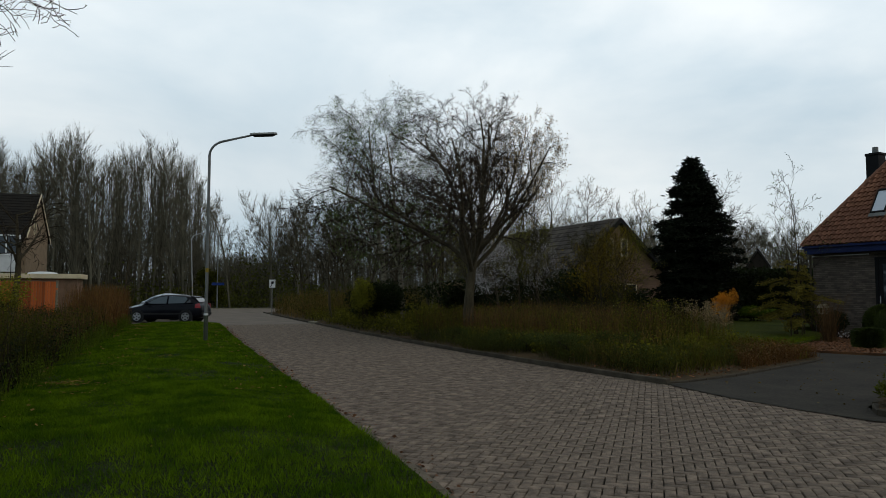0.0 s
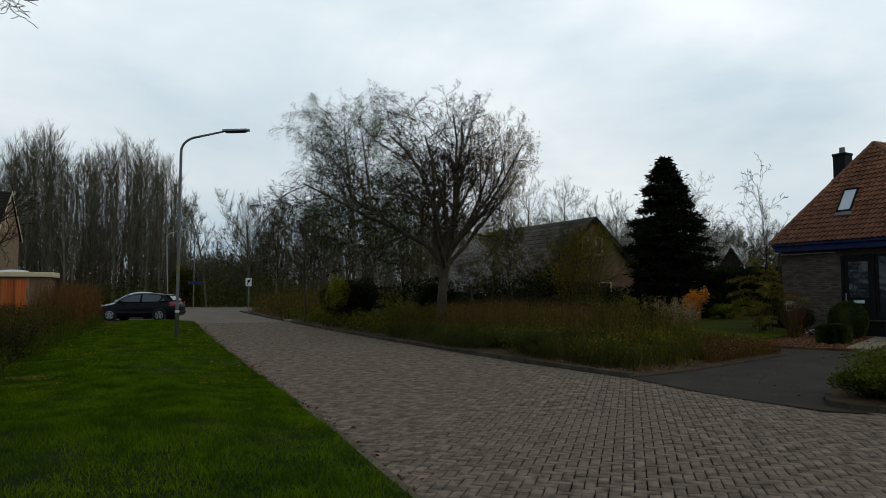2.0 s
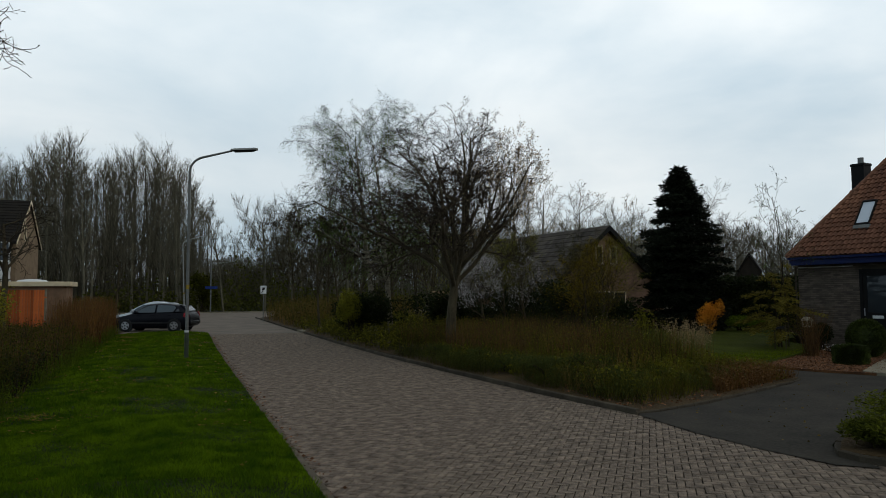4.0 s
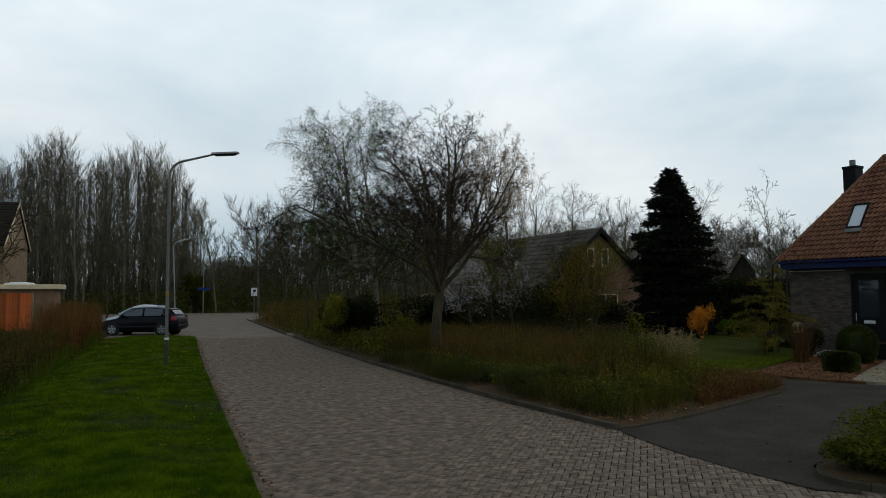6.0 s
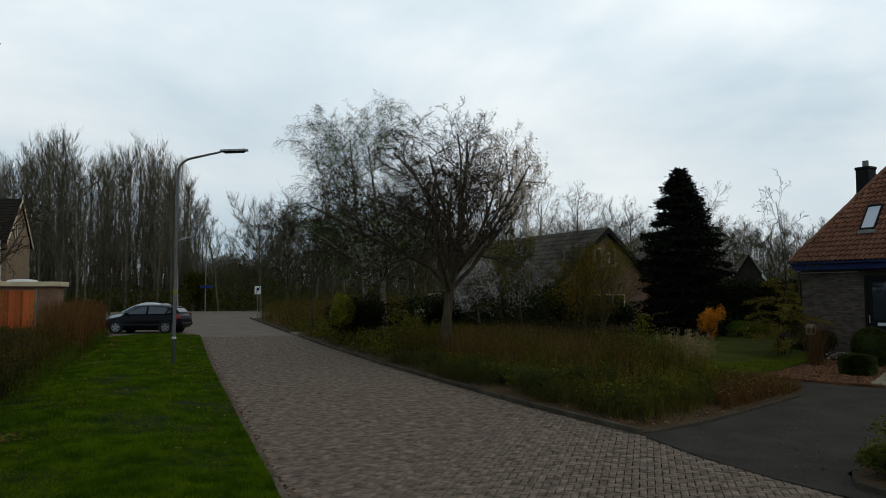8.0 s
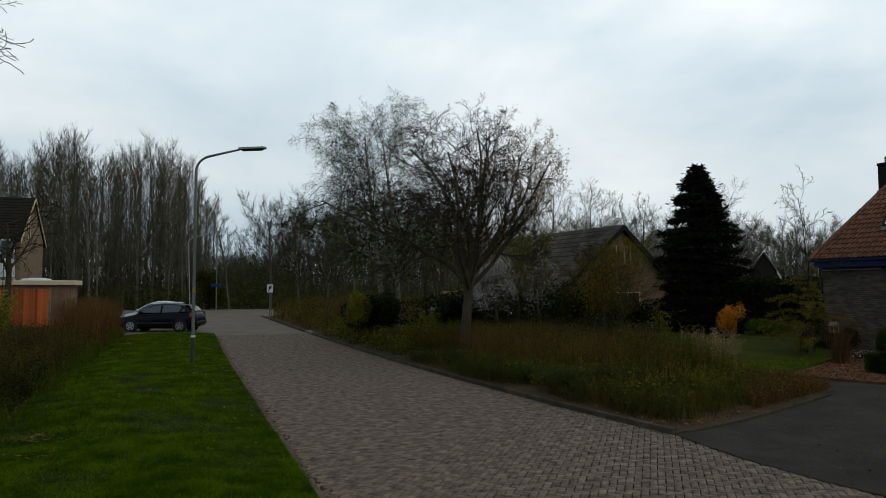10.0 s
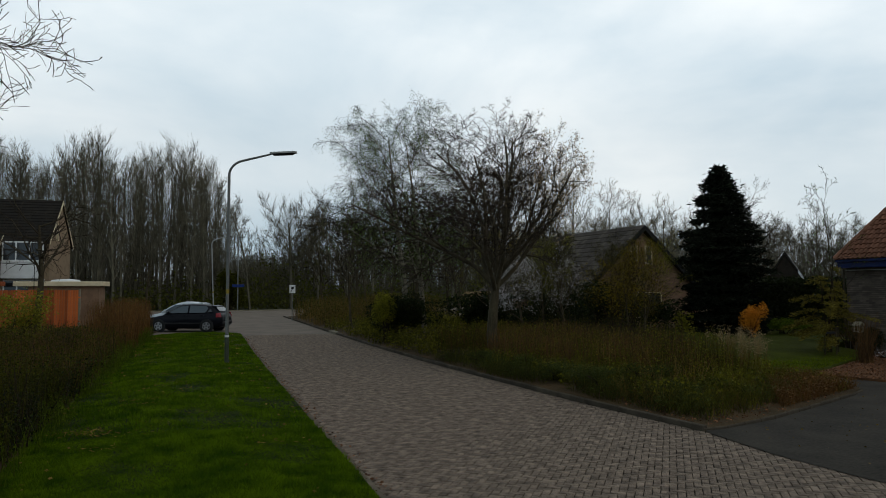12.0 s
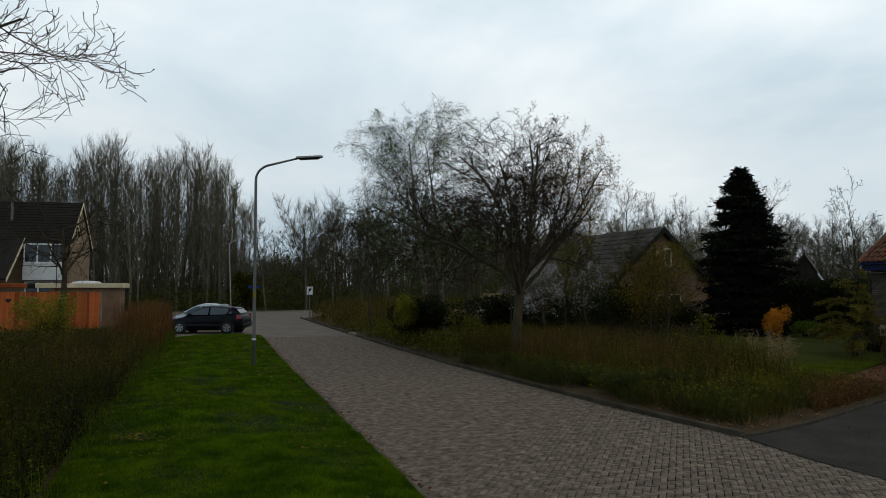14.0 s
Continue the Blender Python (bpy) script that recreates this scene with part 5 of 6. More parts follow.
        for x in (0.78, 3.39):
            wh = new("wheel")
            wh.parent = owner
            wh.matrix_basis = Matrix.Translation((x * k, s * 0.80, 0.315))
            arch = Shape().tube([(0, s * -0.02, 0), (0, s * 0.072, 0)], [0.375, 0.375], 22, True)
            part("wheel_arch", arch, M_PLASTIC, wh)
            ty = Shape().tube([(0, s * -0.1, 0), (0, s * 0.06, 0), (0, s * 0.088, 0), (0, s * 0.092, 0)], [0.315, 0.315, 0.29, 0.21], 24, True)
            part("tyre", ty, M_TYRE, wh, smooth=False)
            rim = Shape()
            for q in range(5):
                a = q * 2 * math.pi / 5 + 0.3
                c, d = Vector((math.cos(a), 0, math.sin(a))), Vector((-math.sin(a), 0, math.cos(a)))
                o = Vector((0, s * 0.094, 0))
                rim.prism([o + c * 0.04 - d * 0.05, o + c * 0.04 + d * 0.05, o + c * 0.205 + d * 0.035, o + c * 0.205 - d * 0.035], (0, s * 0.014, 0))
            for q in range(20):
                a, b = q * math.pi / 10, (q + 1) * math.pi / 10
                o = Vector((0, s * 0.094, 0))
                pa, pb = Vector((math.cos(a), 0, math.sin(a))), Vector((math.cos(b), 0, math.sin(b)))
                rim.prism([o + pa * 0.19, o + pb * 0.19, o + pb * 0.215, o + pa * 0.215], (0, s * 0.014, 0))
            part("rim", rim, M_RIM, wh)
    part("aerial", Shape().tube([(3.35 * k, 0, H - 0.06), (3.55 * k, 0, H + 0.12)], [0.008, 0.004], 5), M_PLASTIC, owner)
    return owner


hatchback("black_hatchback", Matrix.Translation((-4.86, 41.5, 0.0)) @ Matrix.Rotation(radians(-19), 4, "Z"), M_CARBLACK, "dark blue-black five-door hatchback parked in the bay", H=1.47)
hatchback("silver_hatchback", Matrix.Translation((-5.3, 45.2, 0.0)) @ Matrix.Rotation(radians(-19), 4, "Z"), M_CARSILVER, "silver hatchback parked behind the black car", L=3.7, H=1.55)

# garden fence by the terrace
fence = thing("garden_fence", Matrix.Translation((0.5, 0, -0.12)), "orange-stained upright board garden fence with pale post", "fence")
plank = Shape().box(0, 0, 0.05, 0.130, 0.022, 2.38, 0.005).mesh("plank", M_FENCE)
recalc(plank)
rngf = random.Random(4)
for i in range(64):
    o = new("plank", plank)
    o.parent = fence
    o.matrix_basis = Matrix.Translation((-9.95 - 0.142 * (i + 1), 46.0 + (i % 2) * 0.006, rngf.uniform(-0.012, 0.012)))
for x in (-9.9, -12.0, -14.1, -16.2):
    part("post", Shape().box(x - 0.05, 46.03, 0, x + 0.05, 46.13, 2.45, 0.01), M_SLAB, fence, "grey concrete post")
part("rail", Shape().box(-19, 46.024, 0.5, -9.85, 46.06, 0.58), M_FENCE, fence)
part("rail", Shape().box(-19, 46.024, 1.9, -9.85, 46.06, 1.98), M_FENCE, fence)
heart = Shape().prism([(-14.3 + 0.15 * math.sin(q * 0.3307) ** 3, 45.97, 1.78 + 0.15 * (0.81 * math.cos(q * 0.3307) - 0.31 * math.cos(q * 0.6614) - 0.12 * math.cos(q * 0.992))) for q in range(19)], (0, 0.02, 0))
solo("fence_ornament", heart, M_SIGNBLACK, "dark heart-shaped ornament hung on the garden fence", "ornament")
wt = thing("weather_vane", Matrix.Translation((-12.2, 47.5, 0)), "thin dark garden mast with a small cross arm", "mast")
part("mast", Shape().tube([(0, 0, 0), (0, 0, 5.2)], [0.03, 0.02], 6), M_SIGNBLACK, wt)
part("arm", Shape().tube([(-0.5, 0, 4.6), (0.6, 0, 4.65)], [0.02, 0.02], 6), M_SIGNBLACK, wt)


# ---- trees and shrubs of the gardens ----
def bed_z(x, y):
    return bed_height(x, y)


def dome(q):
    """The street has been kept clear: the crown is drawn in on its open side."""
    side = 0.942 * q.x - 0.336 * q.y
    k = 3.05 * math.tanh(side / 3.2) / side if side > 0.01 else 0.953 + 0.40 * min(1.0, max(0.0, -side) / 1.4)
    return Vector((q.x * k, q.y * k, q.z if q.z < 5.0 else 5.0 + (q.z - 5.0) * 0.765))


MAIN = dict(CFG_SPREAD, ratio=[(1.6, 2.2), (0.42, 0.66), (0.42, 0.65), (0.4, 0.62), (0.4, 0.6)], up=[0, 0.3, 0.12, 0.1, 0.05, 0.05], kids=[13, 9, 8, 5, 3], thin=0.0056, angle=[(22, 62), (30, 60), (30, 65), (30, 70), (30, 70)])
MAIN["from"] = [0.7, 0.2, 0.2, 0.2, 0.2]
tree("broad_tree", (7.2, 20.2, 0.38), 2.65, 0.18, MAIN, 24, M_BARK, M_TWIG, "bare spreading street tree with tan buds in the planted bed", M_BUD, 0.062, 2, lean=(-0.1, 0.0), narrow=0.15, fuzz=1.0, warp=dome, limit=lambda p, rng: (p.z - 2.6) ** 2 + p.x ** 2 + p.y ** 2 > 6.0 and rng.random() < 0.04 + 0.96 * max(0, min(1, (p.x - 0.2) / 1.4)) * (p.z > 3.2))
BIRCHC = dict(segs=[7, 5, 4, 3, 2], wander=[0.035, 0.1, 0.14, 0.16, 0.16], up=[0, 0.15, -0.1, -0.5, -0.9], taper=[0.85, 0.8, 0.8, 0.8, 0.8], thin=0.0048, wood=1, sides=[8, 5, 4, 3, 3],
              kids=[22, 9, 7, 3], angle=[(38, 75), (30, 55), (30, 60), (25, 60)], ratio=[(0.36, 0.52), (0.4, 0.6), (0.4, 0.6), (0.45, 0.7)], shrink=[0.35, 0.4, 0.4, 0.3], rratio=[0.45, 0.5, 0.55, 0.7])
BIRCHC["from"] = [0.25, 0.2, 0.2, 0.2]
def flat_top(q):
    return Vector((q.x * 1.03 + 0.1, q.y, q.z if q.z < 7.4 else 7.4 + (q.z - 7.4) * 0.97))


tree("birch_tree", (6.78, 30.2, 0.35), 8.7, 0.15, BIRCHC, 6, M_BIRCH, M_TWIG, "tall birch just coming into pale green leaf", M_LEAF_BIRCH, 0.036, 4, hang=1.6, fuzz=2.6, narrow=0.24, warp=flat_top, lean=(-0.1, 0))
tree("birch_tree", (7.5, 30.0, 0.35), 8.4, 0.13, BIRCHC, 18, M_BIRCH, M_TWIG, "slender birch just coming into pale green leaf", M_LEAF_BIRCH, 0.036, 4, hang=1.6, fuzz=2.6, narrow=0.24, warp=flat_top, lean=(-0.1, 0))
SMALL = dict(segs=[5, 4, 3, 2], wander=[0.06, 0.14, 0.18, 0.2], up=[0, 0.25, 0.2, 0.1], taper=[0.75, 0.8, 0.8, 0.8], thin=0.005, wood=1, sides=[6, 4, 3, 3],
             kids=[12, 7, 5], angle=[(30, 60), (30, 60), (30, 65)], ratio=[(0.4, 0.6), (0.4, 0.6), (0.4, 0.6)], shrink=[0.4, 0.4, 0.3], rratio=[0.5, 0.55, 0.65])
SMALL["from"] = [0.3, 0.2, 0.2]
tree("young_tree", (5.35, 36.5, 0.2), 4.6, 0.075, SMALL, 31, M_BARK, M_TWIG, "small crooked bare tree near the kerb", lean=(-0.12, 0))
tree("young_tree", (8.2, 41, 0.4), 5.5, 0.09, SMALL, 32, M_BARK, M_TWIG, "bare young tree in the bed")
tree("young_tree", (10.5, 36, 0.4), 5.0, 0.09, SMALL, 33, M_BARK, M_TWIG, "bare young tree in the bed")
tree("young_tree", (12.0, 48, 0.3), 7.5, 0.11, SMALL, 38, M_BARK, M_TWIG, "bare garden tree behind the bed")
tree("young_tree", (16.0, 52, 0.0), 8.5, 0.12, SMALL, 39, M_BARK, M_TWIG, "bare garden tree behind the brown house")
tree("young_tree", (28.0, 50, 0.0), 8.0, 0.12, SMALL, 40, M_BARK, M_TWIG, "bare garden tree behind the brown house")
tree("young_tree", (24.0, 58, 0.0), 9.5, 0.12, SMALL, 44, M_BARK, M_TWIG, "bare garden tree behind the brown house")
for q, (x, y, h) in enumerate([(19.8, 45, 8.2), (22.6, 45.5, 8.4), (25.4, 46, 8.0), (29.5, 45, 7.4), (33.5, 44, 7.2)]):
    tree("garden_tree", (x, y, 0.0), h, 0.11, dict(SMALL, kids=[18, 8, 5], up=[0, 0.5, 0.35, 0.15], thin=0.008), 360 + q, M_BARK, M_WOODS, "tall bare garden tree with pale buds behind the brown house", M_BUD, 0.06, 1)
for q, (x, y, h) in enumerate([(7.6, 50, 7.0), (9.6, 56, 7.6), (11.2, 47, 6.4), (13.4, 55, 8.2), (15.0, 49, 7.0), (17.4, 57, 8.4), (6.2, 58, 6.6), (19.0, 51, 7.4)]):
    tree("garden_tree", (x, y, 0.0), h, 0.1, dict(SMALL, kids=[17, 8, 5], up=[0, 0.4, 0.3, 0.1], thin=0.009), 380 + q, M_BARK, M_TWIG, "bare twiggy garden tree behind the planted bed", M_LEAF_OLIVE, 0.06, 1)
WHIP = dict(SMALL, kids=[15, 8, 5], angle=[(22, 48), (25, 50), (30, 60)], up=[0, 0.4, 0.3, 0.1], thin=0.004, rratio=[0.45, 0.5, 0.6])
for q, (x, y, h) in enumerate([(10.2, 23.2, 3.2), (11.8, 24.8, 3.6), (13.4, 22.0, 3.0), (14.4, 23.6, 3.3), (15.0, 25.6, 3.4), (12.6, 21.6, 2.7), (9.2, 26.0, 3.6), (15.6, 28.0, 3.2), (11.0, 29.5, 4.2), (13.0, 28.8, 3.8)]):
    tree("thicket_tree", (x, y, 0.35), h, 0.04, WHIP, 300 + q, M_BARK, M_TWIG, "twiggy budding small tree before the brown house", (M_LEAF_LIME, M_LEAF_OLIVE, M_LEAF_YG)[q % 3], 0.034, 4, fuzz=1.6, group="twiggy small trees")
tree("blossom_tree", (9.45, 23.2, 0.4), 2.7, 0.06, SMALL, 34, M_BARK, M_TWIG, "shrubby tree in white blossom", M_BLOSSOM, 0.036, 6, fuzz=1.5)
tree("blossom_tree", (10.9, 22.8, 0.4), 2.6, 0.06, SMALL, 36, M_BARK, M_TWIG, "shrubby tree in thin white blossom", M_BLOSSOM, 0.03, 2, fuzz=1.8)
tree("garden_tree", (24.9, 29.5, 0.1), 6.0, 0.09, dict(SMALL, kids=[18, 9, 6]), 35, M_BARK, M_TWIG, "bare thin garden tree behind the conifer")
SAP = dict(SMALL, wood=0, kids=[14, 5, 3], ratio=[(0.26, 0.4), (0.35, 0.5), (0.4, 0.5)])
tree("birch_sapling", (18.3, 18.5, 0.1), 5.2, 0.03, SAP, 37, M_BARK, M_TWIG, "slim young birch before the house corner", M_LEAF_BIRCH, 0.04, 1)
CROOK = dict(SMALL, kids=[9, 8, 5], angle=[(45, 80), (35, 65), (30, 65)], ratio=[(0.6, 0.9), (0.45, 0.65), (0.4, 0.6)], wander=[0.08, 0.2, 0.22, 0.22], up=[0, 0.25, 0.15, 0.1], thin=0.009)
CROOK["from"] = [0.5, 0.2, 0.2]
tree("left_tree", (-10.3, 41.0, 0.0), 5.8, 0.24, CROOK, 41, M_BARK, M_TWIG, "bare dark tree before the garden fence")
tree("left_tree", (-8.2, 66.0, 0.0), 5.0, 0.11, SMALL, 42, M_BARK, M_TWIG, "small bare tree beside the garage")
NEAR = dict(CFG_SPREAD, thin=0.0045, kids=[10, 9, 7, 4], rratio=[0.55, 0.55, 0.55, 0.6, 0.6], segs=[4, 9, 7, 5, 3], wander=[0.05, 0.13, 0.2, 0.24, 0.25, 0.25], up=[0, -0.05, 0.05, 0.1, 0.1])
tree("overhanging_tree", (-6.45, 9.2, 0.0), 3.4, 0.13, NEAR, 38, M_BARK, M_TWIG, "bare tree overhanging the hedge with thin crooked twigs", M_LEAF_OLIVE, 0.016, 1)


def bush(name, place, size, leaf_mat, n, leaf_size, label, seed, stem_mat=None, lumps=7, category="shrub", shell=0.55, narrow=0.32):
    """A shrub: stems from the ground and many leaves in an uneven, lumpy crown."""
    owner = thing(name, Matrix.Translation(place), label, category)
    rng = np.random.default_rng(seed)
    wx, wy, h = size
    cen = np.stack([rng.normal(0, 0.25, lumps) * wx, rng.normal(0, 0.25, lumps) * wy, rng.uniform(0.3, 0.72, lumps) * h], 1)
    rad = rng.uniform(0.22, 0.36, lumps)[:, None] * np.array([wx, wy, h * 0.85])
    k = rng.integers(0, lumps, n)
    d = rng.normal(0, 1, (n, 3))
    d /= np.linalg.norm(d, axis=1)[:, None]
    rr = rng.uniform(shell, 1.0, n) ** 0.6
    P = cen[k] + d * rad[k] * rr[:, None]
    P[:, 2] = np.abs(P[:, 2])
    o = new("leaves", leaves_mesh("leaves", P, leaf_size, leaf_mat, seed, narrow=narrow))
    o.parent = owner
    s = Shape()
    r2 = random.Random(seed)
    for i in range(14):
        t = cen[i % lumps] + rng.normal(0, 0.12, 3) * np.array([wx, wy, h])
        s.tube([(r2.gauss(0, 0.08) * wx, r2.gauss(0, 0.08) * wy, -0.1), (t[0] * 0.5, t[1] * 0.5, t[2] * 0.55), tuple(t)], [0.022, 0.015, 0.005], 4)
    tagged(part("framework", s.mesh("framework", stem_mat or M_TWIG), None, owner), kind="stuff")
    return owner


def clipped(name, place, half, power, label, seed):
    """A clipped evergreen: a rounded solid of small leaves; power 2 is a ball, more is boxier."""
    owner = thing(name, Matrix.Translation(place), label, "shrub")
    rng = np.random.default_rng(seed)
    n = 13000
    d = rng.normal(0, 1, (n, 3))
    d /= (np.abs(d) ** power).sum(1)[:, None] ** (1 / power)
    P = d * np.array(half) * (1 + rng.normal(0, 0.025, n) - 0.10 * rng.random(n) ** 3)[:, None]
    P[:, 2] = P[:, 2] + half[2]
    o = new("leaves", leaves_mesh("leaves", P, 0.045, M_BOXWOOD, seed))
    o.parent = owner
    core = Shape()
    bm = bmesh.new()
    bmesh.ops.create_icosphere(bm, subdivisions=3, radius=1)
    for v in bm.verts:
        q = v.co / (abs(v.co.x) ** power + abs(v.co.y) ** power + abs(v.co.z) ** power) ** (1 / power)
        v.co = Vector((q.x * half[0] * 0.93, q.y * half[1] * 0.93, q.z * half[2] * 0.93 + half[2]))
    core.take(bm)
    part("core", core, M_BOXWOOD, owner)
    return owner


def conifer(place, height, width, label, seed):
    owner = thing("conifer", Matrix.Translation(place), label, "conifer")
    rng = random.Random(seed)
    part("trunk", Shape().tube([(0, 0, -0.1), (0, 0, height * 0.5), (0, 0, height)], [0.16, 0.1, 0.01], 8), M_BARK, owner)
    wood, P = Shape(), []
    tiers = 20
    for t in range(tiers):
        u = t / (tiers - 1)
        z = 0.25 + (height - 0.35) * (1 - (1 - u) ** 1.2)
        reach = width / 2 * min(1.0, (1 - u) / 0.5) ** 0.72 * (0.93 + 0.07 * min(1, (1 - u) / 0.7)) * rng.uniform(0.88, 1.1) + 0.1
        n = max(5, round(12 * (1 - u) + 5))
        for b in range(n):
            a = b * 6.283 / n + rng.uniform(-0.25, 0.25) + t
            ln = reach * rng.uniform(0.72, 1.1)
            zz = z + rng.uniform(-0.09, 0.09)
            p0, p1 = Vector((0, 0, zz)), Vector((math.cos(a) * ln, math.sin(a) * ln, zz - 0.16 * ln + rng.uniform(-0.06, 0.1)))
            mid = p0.lerp(p1, 0.55) + Vector((0, 0, -0.06 * ln))
            wood.tube([p0, mid, p1 + Vector((0, 0, 0.05))], [0.025, 0.015, 0.005], 3)
            for q in range(int(60 + 190 * ln)):
                f = rng.random() ** 0.6
                c = p0.lerp(p1, f)
                spread = 0.10 + 0.16 * ln * (1 - abs(f - 0.6))
                side = Vector((-math.sin(a), math.cos(a), 0))
                P.append(c + side * rng.gauss(0, spread) + Vector((0, 0, rng.gauss(0.0, 0.035) - 0.12 * f * rng.random())))
    tagged(part("framework", wood.mesh("framework", M_TWIG), None, owner), kind="stuff")
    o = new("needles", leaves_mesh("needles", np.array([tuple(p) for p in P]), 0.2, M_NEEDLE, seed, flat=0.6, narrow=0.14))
    o.parent = owner
    return owner


conifer((19.4, 25.5, 0.1), 7.35, 3.35, "dense dark green conifer with layered branches", 6)
bush("evergreen_shrub", (6.1, 28.6, 0.3), (1.85, 1.6, 1.9), M_LEAF_DARK, 11000, 0.085, "dense dark evergreen shrub near the kerb", 61, lumps=16)
bush("evergreen_shrub", (-1.6, 83.0, -0.1), (2.6, 2.4, 5.0), M_LEAF_HEDGE, 3600, 0.24, "dark green evergreen at the edge of the wood", 60, lumps=12, shell=0.2)
bush("yellow_shrub", (5.5, 27.8, 0.25), (1.25, 1.1, 2.15), M_LEAF_LIME, 5200, 0.055, "yellow-green flowering shrub against the dark evergreen", 62)
bush("amber_shrub", (18.45, 22.75, 0.33), (0.66, 0.62, 1.45), M_FORSYTHIA, 5000, 0.048, "glowing amber-orange flowering shrub before the conifer", 63, lumps=12, shell=0.2)
bush("green_shrub", (21.0, 23.8, 0.35), (1.5, 1.2, 0.7), M_LEAF_GREEN, 3600, 0.06, "fresh green shrub beside the amber one", 64)


def layered(place, height, width, leaf_mat, label, seed):
    """A small tree of thin stems whose boughs lie in level, feathery sprays that hang at their ends."""
    owner = thing("maple_shrub", Matrix.Translation(place), label, "shrub")
    rng = random.Random(seed)
    wood, P = Shape(), []
    for s_ in range(3):
        foot = Vector((rng.gauss(0, 0.06), rng.gauss(0, 0.06), -0.05))
        top = Vector((rng.gauss(0, 0.16), rng.gauss(0, 0.16), height * (0.97 - 0.16 * s_)))
        wood.tube([foot, foot.lerp(top, 0.5) + Vector((rng.gauss(0, 0.04), rng.gauss(0, 0.04), 0)), top], [0.035, 0.024, 0.006], 5)
        for t in range(11):
            u = 0.2 + 0.78 * (t + rng.random() * 0.6) / 11
            at = foot.lerp(top, u)
            a = rng.uniform(0, 6.283)
            ln = width / 2 * (0.45 + 0.65 * math.sin(math.pi * min(1, 0.25 + u * 0.72))) * rng.uniform(0.6, 1.05)
            side, out = Vector((-math.sin(a), math.cos(a), 0)), Vector((math.cos(a), math.sin(a), 0))
            pts = [at, at + out * ln * 0.5 + Vector((0, 0, 0.10)), at + out * ln + Vector((0, 0, -0.06))]
            wood.tube(pts, [0.012, 0.008, 0.003], 3)
            for q in range(int(260 * ln) + 40):
                f = rng.uniform(0.15, 1.0)
                c = pts[0].lerp(pts[1], f * 2) if f < 0.5 else pts[1].lerp(pts[2], f * 2 - 1)
                P.append(c + side * rng.gauss(0, 0.16 * ln * (1.1 - f)) + out * rng.gauss(0, 0.04) + Vector((0, 0, rng.gauss(-0.02, 0.025) - 0.10 * f * rng.random())))
    tagged(part("framework", wood.mesh("framework", M_TWIG), None, owner), kind="stuff")
    o = new("leaves", leaves_mesh("leaves", np.array([tuple(p) for p in P]), 0.07, leaf_mat, seed, flat=0.6, narrow=0.2))
    o.parent = owner
    return owner


layered((17.95, 18.5, 0.05), 3.0, 2.6, M_LEAF_BRONZE, "airy olive-leaved small maple with level feathery branches", 65)
clipped("boxwood_ball", (18.5, 15.75, 0.07), (0.48, 0.48, 0.53), 2.2, "clipped round boxwood by the front door", 66)
clipped("boxwood_cube", (16.3, 14.3, 0.05), (0.34, 0.31, 0.25), 5.0, "low clipped square boxwood on the mulch", 67)
bt = thing("bird_table", Matrix.Translation((18.45, 17.85, 0.06)) @ Matrix.Rotation(radians(15), 4, "Z") @ Matrix.Diagonal((0.6, 0.6, 0.95, 1)), "small pale weathered bird table on a wooden post", "bird table")
part("post", Shape().box(-0.03, -0.03, 0, 0.03, 0.03, 0.82), M_BARK, bt)
part("tray", Shape().box(-0.2, -0.16, 0.82, 0.2, 0.16, 0.85, 0.006), M_STONE, bt)
part("roof", Shape().prism([(-0.24, -0.2, 1.03), (0, -0.2, 1.14), (0.24, -0.2, 1.03), (0.24, -0.2, 1.06), (0, -0.2, 1.17), (-0.24, -0.2, 1.06)], (0, 0.4, 0)), M_STONE, bt)
for qx in (-0.17, 0.17):
    for qy in (-0.13, 0.13):
        part("upright", Shape().box(qx - 0.015, qy - 0.015, 0.85, qx + 0.015, qy + 0.015, 1.06), M_STONE, bt)
pl_ = thing("planter", Matrix.Translation((20.15, 16.05, 0.085)) @ Matrix.Rotation(radians(11), 4, "Z"), "dark square planter beside the front door", "planter")
part("tub", Shape().box(-0.25, -0.3, 0, 0.25, 0.3, 0.42, 0.02), M_BLACKWOOD, pl_)
part("rim", Shape().box(-0.29, -0.34, 0.42, 0.29, 0.34, 0.48, 0.012), M_BLACKWOOD, pl_)
part("soil", Shape().box(-0.24, -0.29, 0.475, 0.24, 0.29, 0.49), M_SOIL, pl_)
bush("wall_shrub", (19.75, 18.6, 0.06), (0.9, 0.8, 0.95), M_LEAF_DARK, 2600, 0.06, "low dark shrub against the brick wall", 83)
bush("wall_shrub", (19.55, 19.2, 0.06), (0.7, 0.6, 1.5), M_LEAF_OLIVE, 900, 0.06, "thin climbing shrub against the brick wall", 84, shell=0.1)
bush("white_flowers", (18.9, 17.35, 0.07), (0.9, 0.4, 0.28), M_BLOSSOM, 110, 0.035, "low plants with small white flowers on the mulch", 85, category="flowers")
reed_p = np.random.default_rng(68).normal(0, 0.11, (220, 3)) * np.array([1, 1, 0])
reed = thing("ornamental_grass", Matrix.Translation((17.2, 16.45, 0.06)), "dry tan ornamental grass on the mulch", "grass")
tagged(part("blades", stems("blades", reed_p, (0.6, 1.5), 0.005, M_STEM_DARK, 0.2, 68)[0], None, reed), kind="stuff")
rc_ = np.random.default_rng(69)
